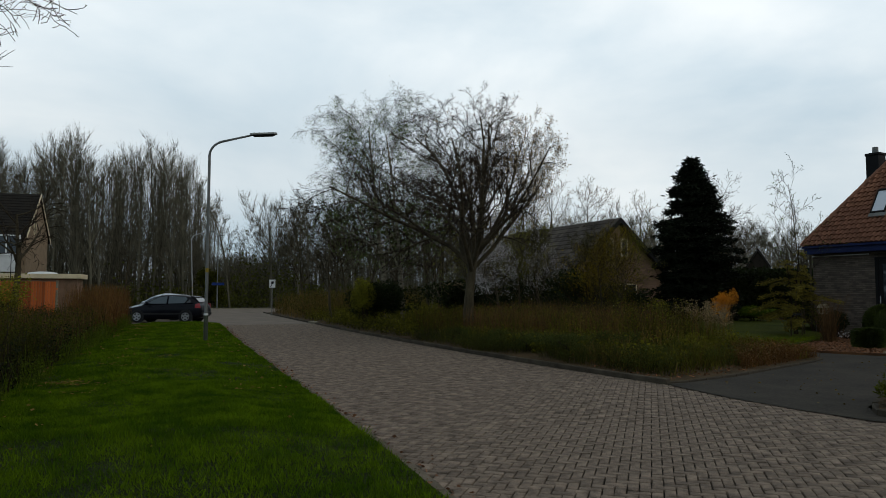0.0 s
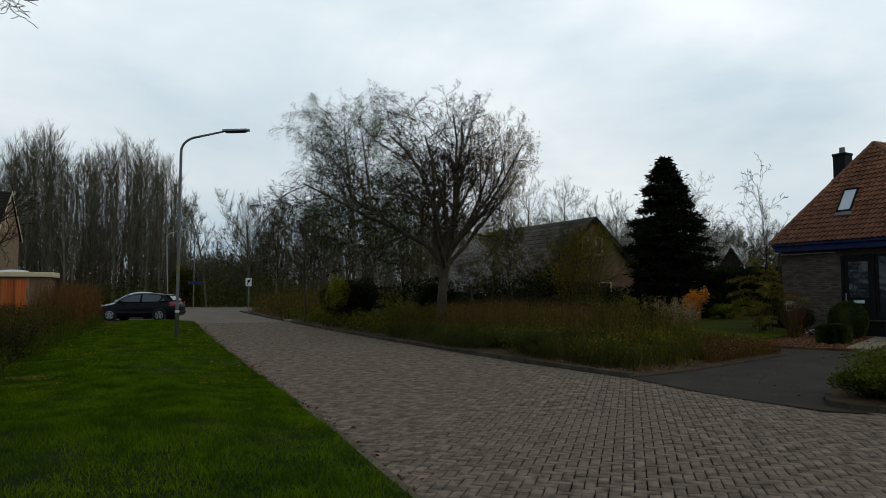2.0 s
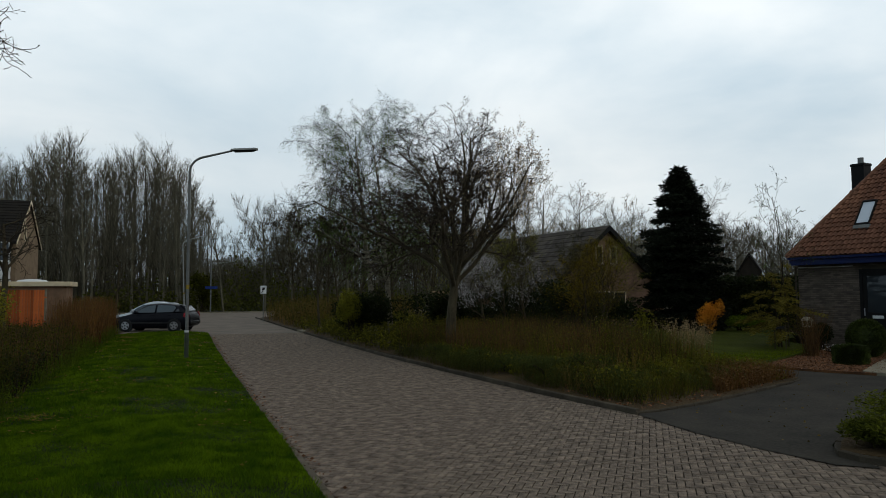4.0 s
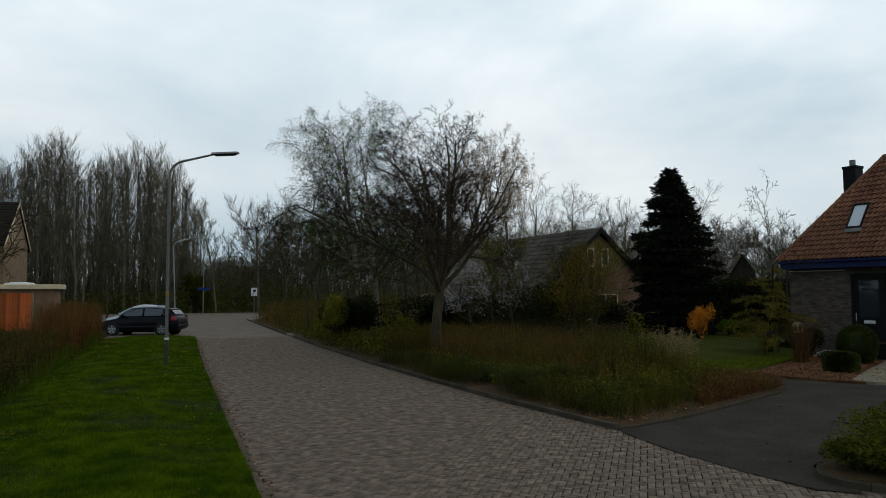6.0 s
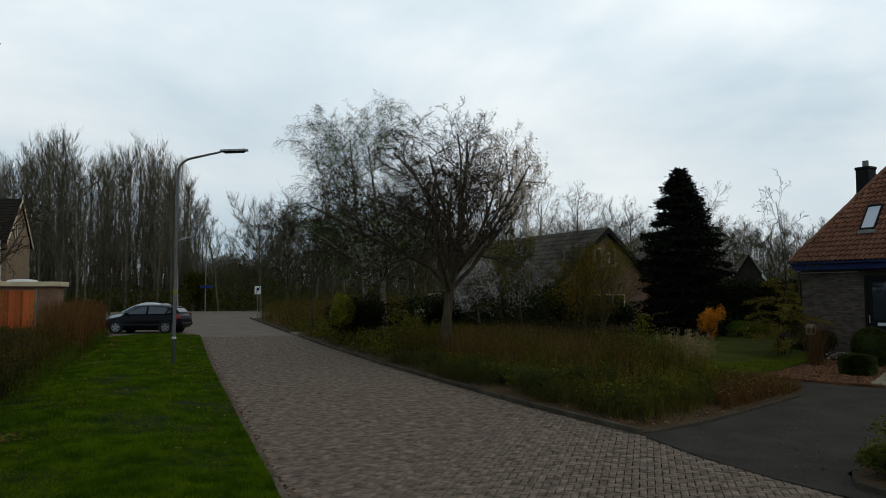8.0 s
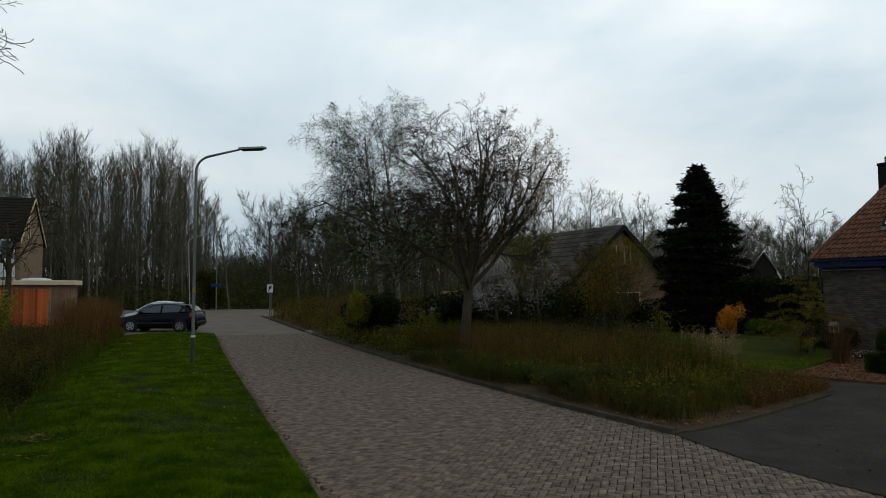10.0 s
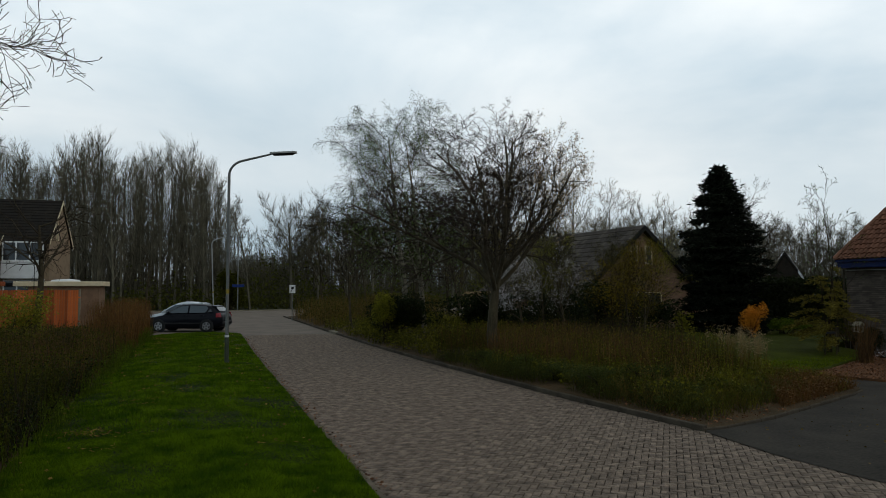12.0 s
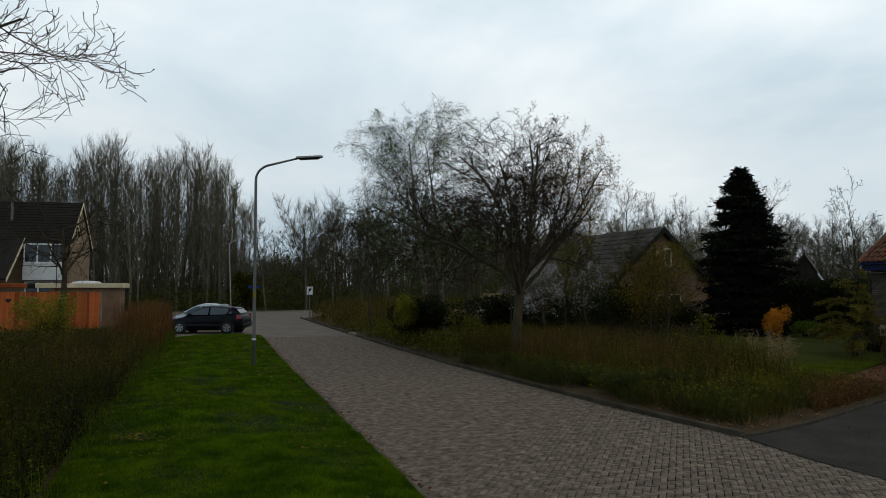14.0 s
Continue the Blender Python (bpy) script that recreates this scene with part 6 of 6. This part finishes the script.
chip = np.stack([rc_.uniform(13.9, 20.6, 22000), rc_.uniform(12.0, 20, 22000), np.full(22000, 0.075)], 1)
chip = np.array([q for q in chip if inside((q[0], q[1]), [(14.1, 15.1), (13.95, 14.6), (14.4, 13.45), (15.0, 12.5), (16.6, 12.0), (20.0, 12.0), (20.0, 18.5), (18.4, 17.55), (14.55, 15.25)])])
tagged(new("bark_chips", leaves_mesh("bark_chips", chip, 0.045, M_CHIP, 7, flat=0.8)), "loose reddish bark chips of the mulch", "mulch", kind="stuff")
bush("corner_shrub", (8.75, 6.05, 0.06), (1.9, 1.9, 0.72), M_LEAF_JUNIPER, 26000, 0.065, "low spreading feathery green juniper on the kerbed island", 69, lumps=30, shell=0.0, narrow=0.14)
bush("corner_shrub", (8.1, 6.38, 0.05), (0.9, 0.85, 0.42), M_LEAF_JUNIPER, 16000, 0.058, "low spreading feathery green juniper on the kerbed island", 78, lumps=18, shell=0.0, narrow=0.14)
bush("corner_shrub", (10.4, 6.4, 0.08), (2.6, 2.2, 0.85), M_LEAF_OLIVE, 8000, 0.07, "low spreading olive shrub on the kerbed island", 70, lumps=12, shell=0.3)
bush("garden_shrub", (12.9, 23.2, 0.4), (2.6, 2.4, 3.0), M_LEAF_YG, 1500, 0.06, "tall airy yellow-green shrub in the bed", 71, lumps=14, shell=0.1)
bush("garden_shrub", (14.6, 24.6, 0.4), (2.4, 2.2, 2.6), M_LEAF_OLIVE, 2500, 0.07, "tall olive shrub in the bed", 72, lumps=10, shell=0.2)
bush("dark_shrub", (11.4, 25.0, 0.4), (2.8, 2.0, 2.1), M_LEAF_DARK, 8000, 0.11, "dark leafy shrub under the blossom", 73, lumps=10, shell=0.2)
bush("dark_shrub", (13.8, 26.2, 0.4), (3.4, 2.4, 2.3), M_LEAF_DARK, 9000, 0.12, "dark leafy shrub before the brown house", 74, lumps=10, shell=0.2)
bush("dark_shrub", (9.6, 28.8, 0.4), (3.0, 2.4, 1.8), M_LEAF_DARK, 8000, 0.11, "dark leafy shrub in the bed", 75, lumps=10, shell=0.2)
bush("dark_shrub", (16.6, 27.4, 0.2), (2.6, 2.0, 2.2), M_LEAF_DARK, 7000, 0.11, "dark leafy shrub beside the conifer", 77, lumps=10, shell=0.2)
bush("variegated_shrub", (17.0, 25.0, 0.2), (0.7, 0.7, 1.6), M_LEAF_LIME, 500, 0.09, "small pale variegated shrub by the conifer", 76, lumps=5)
stake = thing("tree_stakes", Matrix.Translation((17.5, 18.0, 0.05)), "dark wooden stakes beside the young birch", "stake")
for q in (-0.22, 0.22):
    part("stake", Shape().tube([(q, 0, 0), (q, 0, 0.95)], [0.022, 0.02], 7, True), M_BARK, stake)
part("tie", Shape().box(-0.24, -0.01, 0.75, 0.24, 0.01, 0.82), M_PLASTIC, stake)
# hedge behind the lawn
hg = [(20.4, 26.6), (31, 25.0), (31, 26.6), (20.4, 28.2)]
hp = spots_in(hg, 34000, lambda x, y: 0.1, 12)
hp[:, 2] += np.random.default_rng(3).uniform(0, 2.6, len(hp))
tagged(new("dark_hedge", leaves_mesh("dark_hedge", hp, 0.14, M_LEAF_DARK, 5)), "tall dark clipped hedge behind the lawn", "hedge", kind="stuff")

# the wild hedge on the left
def flat_z(x, y):
    return 0.03


def hedge_band(y0, y1, wide, gap=0.0):
    return [(lerp_line(HEDGE, y0) - wide, y0), (lerp_line(HEDGE, y0) - gap, y0), (lerp_line(HEDGE, y1) - gap, y1), (lerp_line(HEDGE, y1) - wide, y1)]


thicket("wild_hedge_red", hedge_band(27, 38, 1.6, 0.05), 2400, (1.0, 1.9), 0.010, M_STEM_RED, M_STEM_TAN, 2, 0.06, "tall reddish-brown dry stalks of the wild hedge", flat_z, 11, 0.10)
thicket("wild_hedge_low", [(-16, 24), (-6.3, 24), (-7, 38), (-7, 44), (-20, 44)], 3600, (0.1, 0.38), 0.008, M_STEM_TAN, M_LEAF_OLIVE, 8, 0.07, "low tan and olive growth before the garden fence", flat_z, 15, 0.2)
thicket("wild_hedge_mixed", hedge_band(15, 27, 5.0, 0.05), 5200, (0.4, 1.1), 0.007, M_STEM_DARK, M_LEAF_HEDGE, 11, 0.05, "mixed brown and olive stalks of the wild hedge", flat_z, 12, 0.16)
thicket("wild_hedge_tall", hedge_band(5, 13, 4.5, 0.2), 1900, (0.7, 1.55), 0.005, M_LEAF_OLIVE, M_LEAF_HEDGE, 14, 0.036, "tall leafy yellow-green stalks of the wild hedge", flat_z, 17, 0.1, leaf_span=(0.4, 1.0))
thicket("wild_hedge_green", hedge_band(4, 16, 4.5, 0.03), 5200, (0.35, 1.15), 0.005, M_LEAF_OLIVE, M_LEAF_HEDGE, 17, 0.036, "leafy olive green stalks of the wild hedge", flat_z, 13, 0.13)
thicket("hedge_foot", hedge_band(5, 38, 1.0, -0.15), 2600, (0.2, 0.65), 0.005, M_LEAF_GREEN, M_LEAF_GREEN, 3, 0.04, "low green growth at the foot of the hedge", flat_z, 14, 0.25)
# near-black leaves added over the soil to give the hedge foot deep shade
thicket("hedge_thicket", hedge_band(4, 18, 1.6, 0.02), 2400, (0.25, 0.85), 0.006, M_TWIG, M_LEAF_DARK, 12, 0.05, "dense tangle at the hedge foot, its dark leaf colour standing for shade", flat_z, 18, 0.2)
thicket("hedge_stems", hedge_band(8, 30, 3.5, 0.1), 700, (0.6, 1.3), 0.008, M_TWIG, M_LEAF_OLIVE, 5, 0.035, "thin dark upright shoots in the wild hedge", flat_z, 16, 0.12)
bush("hedge_shrub", (-8.9, 31.5, 0), (2.6, 2.6, 2.4), M_LEAF_LIME, 4200, 0.09, "yellow-green budding shrub in the wild hedge", 81, lumps=10, shell=0.2)
bush("hedge_shrub", (-7.0, 21.0, 0), (2.6, 2.6, 1.7), M_LEAF_OLIVE, 2600, 0.08, "olive shrub in the wild hedge", 82, lumps=10, shell=0.2)

# the planted bed on the right
FRONT = [(7.1, 10.3), (8.5, 10.8), (10.0, 11.5), (11.5, 12.25), (11.0, 13.0), (9, 13.5), (7.2, 15.0), (6.6, 19.0), (5.6, 22), (5.42, 21.6), (5.86, 17.6), (6.34, 13.4)]
INNER = [(8.2, 12.4), (9.3, 13.0), (9.7, 15.0), (9.9, 17.5), (10.2, 22.0), (8.5, 24.0), (6.2, 24.0), (7.0, 17.0), (7.6, 14.5)]
REAR = [(5.06, 26.5), (5.45, 22.0), (12, 20), (14, 24), (14, 40), (4.3, 40), (4.65, 33)]
thicket("bed_ochre", [(8.0, 11.6), (9.8, 12.6), (9.9, 14.6), (9.9, 18), (9.9, 22), (7.2, 20), (7.6, 14.5)], 1300, (0.3, 0.85), 0.005, M_STEM_TAN, M_LEAF_YG, 3, 0.03, "ochre seed stalks in the bed", bed_z, 19, 0.16)
thicket("bed_herbs", INNER, 3600, (0.3, 0.8), 0.005, M_LEAF_OLIVE, M_LEAF_BED, 5, 0.04, "yellow-green herbs standing in the bed", bed_z, 20, 0.14)
thicket("bed_dry_stalks", INNER, 1300, (0.35, 0.9), 0.005, M_STEM_DARK, M_STEM_RED, 4, 0.03, "dry red-brown stalks standing in the bed", bed_z, 21, 0.12)
thicket("bed_tall_stalks", [(8.0, 11.2), (11.2, 12.6), (10.8, 14.6), (8.6, 15.5)], 1500, (0.2, 0.58), 0.005, M_LEAF_BED, M_LEAF_BED, 5, 0.035, "yellow-green whippy stalks at the corner of the bed", bed_z, 22, 0.14)
thicket("bed_low_green", FRONT, 5200, (0.12, 0.42), 0.0035, M_LEAF_OLIVE, M_LEAF_GREY, 4, 0.032, "grey-green low weeds along the kerb", bed_z, 23, 0.35)
thicket("bed_orange_grass", [(9.4, 11.0), (13.0, 12.75), (12.6, 13.5), (10.5, 12.9)], 2300, (0.15, 0.4), 0.004, M_STEM_RED, M_STEM_RED, 2, 0.04, "rusty dry grass at the driveway edge", bed_z, 24, 0.3)
thicket("bed_grass", [(7.1, 10.1), (12.4, 12.4), (12.2, 13.4), (10.8, 16), (10.6, 18), (7.0, 19), (6.2, 21), (5.7, 22), (6.7, 13)], 5500, (0.12, 0.45), 0.004, M_LEAF_BED, M_LEAF_BED, 0, 0.05, "rough tufts of green grass in the bed", bed_z, 27, 0.35, category="grass")
thicket("bed_weeds", [(7.3, 10.7), (11.8, 12.6), (10.8, 14.5), (8.5, 15.5), (7.0, 18.5), (6.3, 20), (6.7, 13.5)], 1300, (0.15, 0.5), 0.005, M_LEAF_BED, M_LEAF_BED, 9, 0.06, "broad-leaved green weeds in the bed", bed_z, 29, 0.3, clump=0.6)
thicket("bed_dry_grass", [(7.1, 10.3), (12.2, 12.5), (11.8, 13.4), (10.6, 16), (10.4, 18), (7.0, 19), (6.7, 13)], 4000, (0.15, 0.45), 0.0035, M_STEM_TAN, M_STEM_TAN, 0, 0.05, "dry tan grass stalks in the bed", bed_z, 28, 0.3, category="grass")
thicket("bed_rear_green", REAR, 5200, (0.2, 0.7), 0.007, M_LEAF_OLIVE, M_LEAF_BED, 5, 0.08, "green undergrowth further along the bed", bed_z, 25, 0.25)
thicket("bed_far_brush", [(4.2, 42), (6, 38), (12, 40), (14, 58), (3.6, 58)], 2600, (0.6, 1.6), 0.012, M_STEM_TAN, M_LEAF_OLIVE, 6, 0.10, "tan and olive brush at the far end of the bed", bed_z, 26, 0.15)
WHIPS = [(8.7, 12.4), (10.3, 12.9), (10.7, 14.2), (10.5, 15.8), (9.2, 15.6), (8.4, 14.0)]
thicket("bed_whips", WHIPS, 460, (0.5, 1.12), 0.006, M_LEAF_OLIVE, M_LEAF_BED, 12, 0.032, "tall upright green whips with small leaves in the bed", bed_z, 32, 0.07, clump=0.7)
thicket("bed_whips_brown", WHIPS, 340, (0.5, 1.05), 0.0055, M_STEM_DARK, M_STEM_RED, 6, 0.026, "tall upright red-brown stalks in the bed", bed_z, 33, 0.08, clump=0.7)
thicket("bed_dark_stalks", [(6.9, 15.5), (8.4, 13.6), (9.4, 16.0), (9.6, 20.0), (7.4, 21.5), (6.6, 19.0)], 1000, (0.4, 1.0), 0.006, M_STEM_DARK, M_LEAF_OLIVE, 7, 0.034, "dark red-brown dead stalks in the bed", bed_z, 34, 0.1, clump=0.5)
thicket("bed_seed_heads", [(8.6, 19.5), (12.8, 18.0), (13.2, 21.0), (9.4, 22.6)], 700, (0.6, 1.15), 0.007, M_TWIG, M_LEAF_OLIVE, 9, 0.045, "dark stiff seed heads standing before the thicket", bed_z, 35, 0.08, clump=0.6)
thicket("bed_plumes", [(10.4, 13.0), (11.6, 13.6), (11.4, 15.2), (10.2, 14.8)], 150, (0.7, 1.15), 0.004, M_STEM_TAN, M_PLUME, 16, 0.03, "pale feathery grass plumes at the corner of the bed", bed_z, 36, 0.1, leaf_span=(0.75, 1.0), category="grass")
dead = thing("fallen_branch", Matrix.Translation((7.25, 10.15, 0.1)) @ Matrix.Diagonal((0.55, 0.55, 0.5, 1)), "grey dead forked stick lying at the kerb corner", "branch")
part("stick", Shape().tube([(0, 0, 0), (0.12, 0.04, 0.18), (0.2, 0.1, 0.42)], [0.014, 0.012, 0.006], 5).tube([(0.08, 0.02, 0.1), (0.3, -0.1, 0.05), (0.45, -0.2, 0.0)], [0.01, 0.008, 0.005], 5), M_STEM_TAN, dead)
for q, (x, y, w_, h_) in enumerate([(7.6, 11.6, 1.0, 0.42), (8.9, 11.7, 1.0, 0.4), (7.1, 13.3, 1.1, 0.5), (7.9, 13.0, 1.0, 0.5), (6.85, 15.0, 1.1, 0.5), (6.75, 16.6, 1.1, 0.5), (6.5, 18.2, 1.0, 0.45), (10.2, 12.2, 0.8, 0.36)]):
    bush("low_mound", (x, y, bed_height(x, y)), (w_, w_, h_), M_LEAF_GREY, 5200, 0.036, "low grey-green leafy mound near the kerb", 90 + q, lumps=10, shell=0.1, narrow=0.2)


# ---- grass blades and leaf litter ----
def blades(n, y0, y1, tall, wide, seed):
    rng = np.random.default_rng(seed)
    y = rng.uniform(y0, y1, n)
    hx, hy = np.array([p[0] for p in HEDGE]), np.array([p[1] for p in HEDGE])
    lx, ly = np.array([p[0] for p in LEFT]), np.array([p[1] for p in LEFT])
    a, b = np.interp(y, hy, hx), np.interp(y, ly, lx)
    u = rng.uniform(-0.01, 0.997, n)
    x = a + (b - a) * u
    z = 0.03 + 0.09 * np.sin(np.pi * np.clip(u, 0, 1))
    patch = 0.72 + 0.3 * np.sin(x * 5.3 + y * 3.1) * np.sin(y * 4.7 - x * 2.2) + 0.4 * np.sin(x * 2.1 + 1.3 * np.sin(y * 0.9)) * np.sin(y * 1.7 + x)
    h = tall * rng.uniform(0.4, 1.2, n) * np.clip(patch, 0.45, 1.4)
    ang = rng.uniform(0, 2 * np.pi, n)
    d = np.stack([np.cos(ang), np.sin(ang), np.zeros(n)], 1) * (wide * rng.uniform(0.6, 1.3, n))[:, None]
    lean = rng.normal(0, 0.5, (n, 2)) * h[:, None]
    P = np.stack([x, y, z], 1)
    tip = P + np.stack([lean[:, 0], lean[:, 1], h], 1)
    V = np.stack([P - d, P + d, tip], 1).reshape(-1, 3)
    return V


V = np.concatenate([blades(26000, -6, 4.0, 0.06, 0.012, 4), blades(30000, 4.0, 7.5, 0.09, 0.005, 1), blades(110000, 7.5, 11.5, 0.068, 0.0075, 5), blades(80000, 11.5, 22, 0.07, 0.009, 2), blades(44000, 22, 37, 0.08, 0.015, 3)])
grass_me = quads("verge_grass", V, np.arange(len(V)).reshape(-1, 3), M_BLADE)
tagged(new("verge_grass", grass_me), "mown green grass blades of the verge", "grass", kind="stuff")
rngl = np.random.default_rng(8)
ly_ = rngl.uniform(6, 36, 420)
lp = np.stack([np.array([lerp_line(HEDGE, y) for y in ly_]) + rngl.uniform(0.0, 1, 420) ** 0.8 * 4.2, ly_, np.full(420, 0.13)], 1)
lp = np.array([p for p in lp if p[0] < lerp_line(LEFT, p[1]) - 0.1])
ey_ = rngl.uniform(4, 34, 900)
ep = np.stack([np.array([lerp_line(LEFT, y) for y in ey_]) + rngl.normal(0.06, 0.09, 900), ey_, np.full(900, 0.012)], 1)
tagged(new("edge_litter", leaves_mesh("edge_litter", ep, 0.04, M_CHIP, 11, flat=0.9)), "brown leaf scraps gathered along the road edge", "leaves", kind="stuff")
tagged(new("leaf_litter", leaves_mesh("leaf_litter", lp, 0.055, M_DRYLEAF, 4, flat=0.9)), "scattered dry tan leaves on the grass", "leaves", kind="stuff")
# matted tufts of dry grass left by the mower
rt_ = np.random.default_rng(12)
tuft = []
for k in range(64):
    y = rt_.uniform(10, 35)
    x = lerp_line(HEDGE, y) + 0.15 + (lerp_line(LEFT, y) - lerp_line(HEDGE, y) - 0.5) * rt_.beta(1.6, 2.0)
    m_ = rt_.integers(8, 34)
    tuft.append(np.stack([rt_.normal(x, 0.16, m_), rt_.normal(y, 0.10, m_), np.full(m_, 0.135)], 1))
tuft = np.concatenate(tuft)
tagged(new("dry_tufts", leaves_mesh("dry_tufts", tuft, 0.075, M_DRYLEAF, 6, flat=0.8, narrow=0.07)), "matted dry straw-coloured tufts on the grass", "grass", kind="stuff")
# crumbs of earth and litter along the edge of the bed
rs_ = np.random.default_rng(15)
cr = np.stack([rs_.uniform(6.7, 12.8, 5200), rs_.uniform(9.9, 15, 5200), np.zeros(5200)], 1)
cr = np.array([(q[0], q[1], max(0.047, bed_height(q[0], q[1]))) for q in cr if inside((q[0], q[1]), [(6.95, 9.95), (8.5, 10.45), (10.0, 11.15), (12.7, 12.55), (12.4, 13.4), (9.5, 12.2), (7.6, 11.6), (6.6, 15.0), (6.5, 13.4)])])
tagged(new("soil_crumbs", leaves_mesh("soil_crumbs", cr, 0.05, M_CHIP, 10, flat=0.6)), "crumbly earth and old leaf litter at the bed edge", "litter", kind="stuff")
# flecks of leaf and grit on the driveway
ra_ = np.random.default_rng(14)
fl = np.stack([ra_.uniform(7.2, 15, 420), ra_.uniform(7.2, 14, 420), np.full(420, 0.02)], 1)
fl = np.array([q for q in fl if inside((q[0], q[1]), [(7.3, 9.7), (8.6, 10.1), (12.4, 12.0), (15, 12.4), (15, 9.2), (10.2, 8.5), (7.4, 7.0)])])
tagged(new("driveway_litter", leaves_mesh("driveway_litter", fl, 0.035, M_STEM_TAN, 9, flat=0.97)), "dry leaf scraps scattered on the asphalt", "leaves", kind="stuff")
lw_n = 60000
rl = np.random.default_rng(31)
lw = np.stack([rl.uniform(11, 22.5, lw_n), rl.uniform(15.3, 28, lw_n), np.full(lw_n, 0.12)], 1)
lw = np.array([p for p in lw if inside((p[0], p[1]), lawn_pts)])
tipl = lw + np.stack([rl.normal(0, 0.02, len(lw)), rl.normal(0, 0.02, len(lw)), rl.uniform(0.02, 0.06, len(lw))], 1)
an = rl.uniform(0, 6.28, len(lw))
dl = np.stack([np.cos(an), np.sin(an), np.zeros(len(lw))], 1) * 0.012
Vl = np.stack([lw - dl, lw + dl, tipl], 1).reshape(-1, 3)
tagged(new("lawn_grass", quads("lawn_grass", Vl, np.arange(len(Vl)).reshape(-1, 3), M_LAWN_BLADE)), "short green grass of the front lawn", "grass", kind="stuff")

# ---- road pavers, herringbone ----
PL, PW, GAP = 0.176, 0.088, 0.0105
BEAR = radians(34)
ex = np.array([math.cos(-BEAR), math.sin(-BEAR)])
ey = np.array([-ex[1], ex[0]])


def paver_shape():
    """Top with chamfer, x along the length, centred, top at z = 0."""
    a, b, c = PL / 2 - GAP / 2, PW / 2 - GAP / 2, 0.004
    V = [(-a, -b, -0.03), (a, -b, -0.03), (a, b, -0.03), (-a, b, -0.03), (-a, -b, -c), (a, -b, -c), (a, b, -c), (-a, b, -c),
         (-a + c, -b + c, 0), (a - c, -b + c, 0), (a - c, b - c, 0), (-a + c, b - c, 0)]
    F = [(8, 9, 10, 11)]
    for i in range(4):
        j = (i + 1) % 4
        F += [(i, j, 4 + j, 4 + i), (4 + i, 4 + j, 8 + j, 8 + i)]
    return np.array(V), F


cells = []
rngp = random.Random(6)
for i in range(-480, 480):
    for j in range(-480, 480):
        # two bricks of each herringbone step on the grid of brick widths
        k = (i - j) % 4
        if k == 0:
            cx, cy, turned = i + 1.0, j + 0.5, 0
        elif k == 3:
            cx, cy, turned = i + 0.5, j + 1.0, 1
        else:
            continue
        x = cx * PW * ex[0] + cy * PW * ey[0] + 4
        y = cx * PW * ex[1] + cy * PW * ey[1] + 20
        if y < -2 or y > 36 or x < lerp_line(LEFT, y) + 0.08 or x > lerp_line(RIGHT_ALL, y) + 0.06:
            continue
        cells.append((x, y, turned))
pv, pf = paver_shape()
one = bpy.data.meshes.new("paver")
one.from_pydata([tuple(p) for p in pv], [], pf)
one.materials.append(M_PAVER_ONE)
rest = []
near = []
for c in cells:
    (near if 2.6 < c[0] < 5.6 and 5.0 < c[1] < 7.1 else rest).append(c)
for x, y, t in near[:300]:
    o = new("paver", one)
    o.parent = road
    o.matrix_basis = Matrix.Translation((x, y, rngp.gauss(0, 0.0016) + 0.004 * noise.noise((x * 0.8, y * 0.8, 0)))) @ Matrix.Rotation(-BEAR + t * math.pi / 2, 4, "Z") @ Euler((rngp.gauss(0, 0.006), rngp.gauss(0, 0.006), rngp.gauss(0, 0.006))).to_matrix().to_4x4()
rest += near[300:]
R = np.array(rest)
n = len(R)
ang = -BEAR + R[:, 2] * math.pi / 2
rp = np.random.default_rng(2)
ang = ang + rp.normal(0, 0.016, n)
R[:, :2] += rp.normal(0, 0.0016, (n, 2))
tx, ty = rp.normal(0, 0.006, n), rp.normal(0, 0.006, n)
zz = rp.normal(0, 0.0016, n) + np.array([0.004 * noise.noise((x * 0.8, y * 0.8, 0)) for x, y, _ in rest])
VX = pv[None, :, 0] * np.cos(ang)[:, None] - pv[None, :, 1] * np.sin(ang)[:, None] + R[:, 0:1]
VY = pv[None, :, 0] * np.sin(ang)[:, None] + pv[None, :, 1] * np.cos(ang)[:, None] + R[:, 1:2]
VZ = pv[None, :, 2] + zz[:, None] + pv[None, :, 0] * tx[:, None] + pv[None, :, 1] * ty[:, None]
V = np.stack([VX, VY, VZ], 2).reshape(-1, 3)
F = (np.arange(n)[:, None, None] * 12 + np.array(pf)[None]).reshape(-1, 4)
pavers = new("paving", quads("paving", V, F, M_PAVER))
pavers.parent = road
tagged(pavers, "grey-brown clay pavers in herringbone bond", kind="stuff")
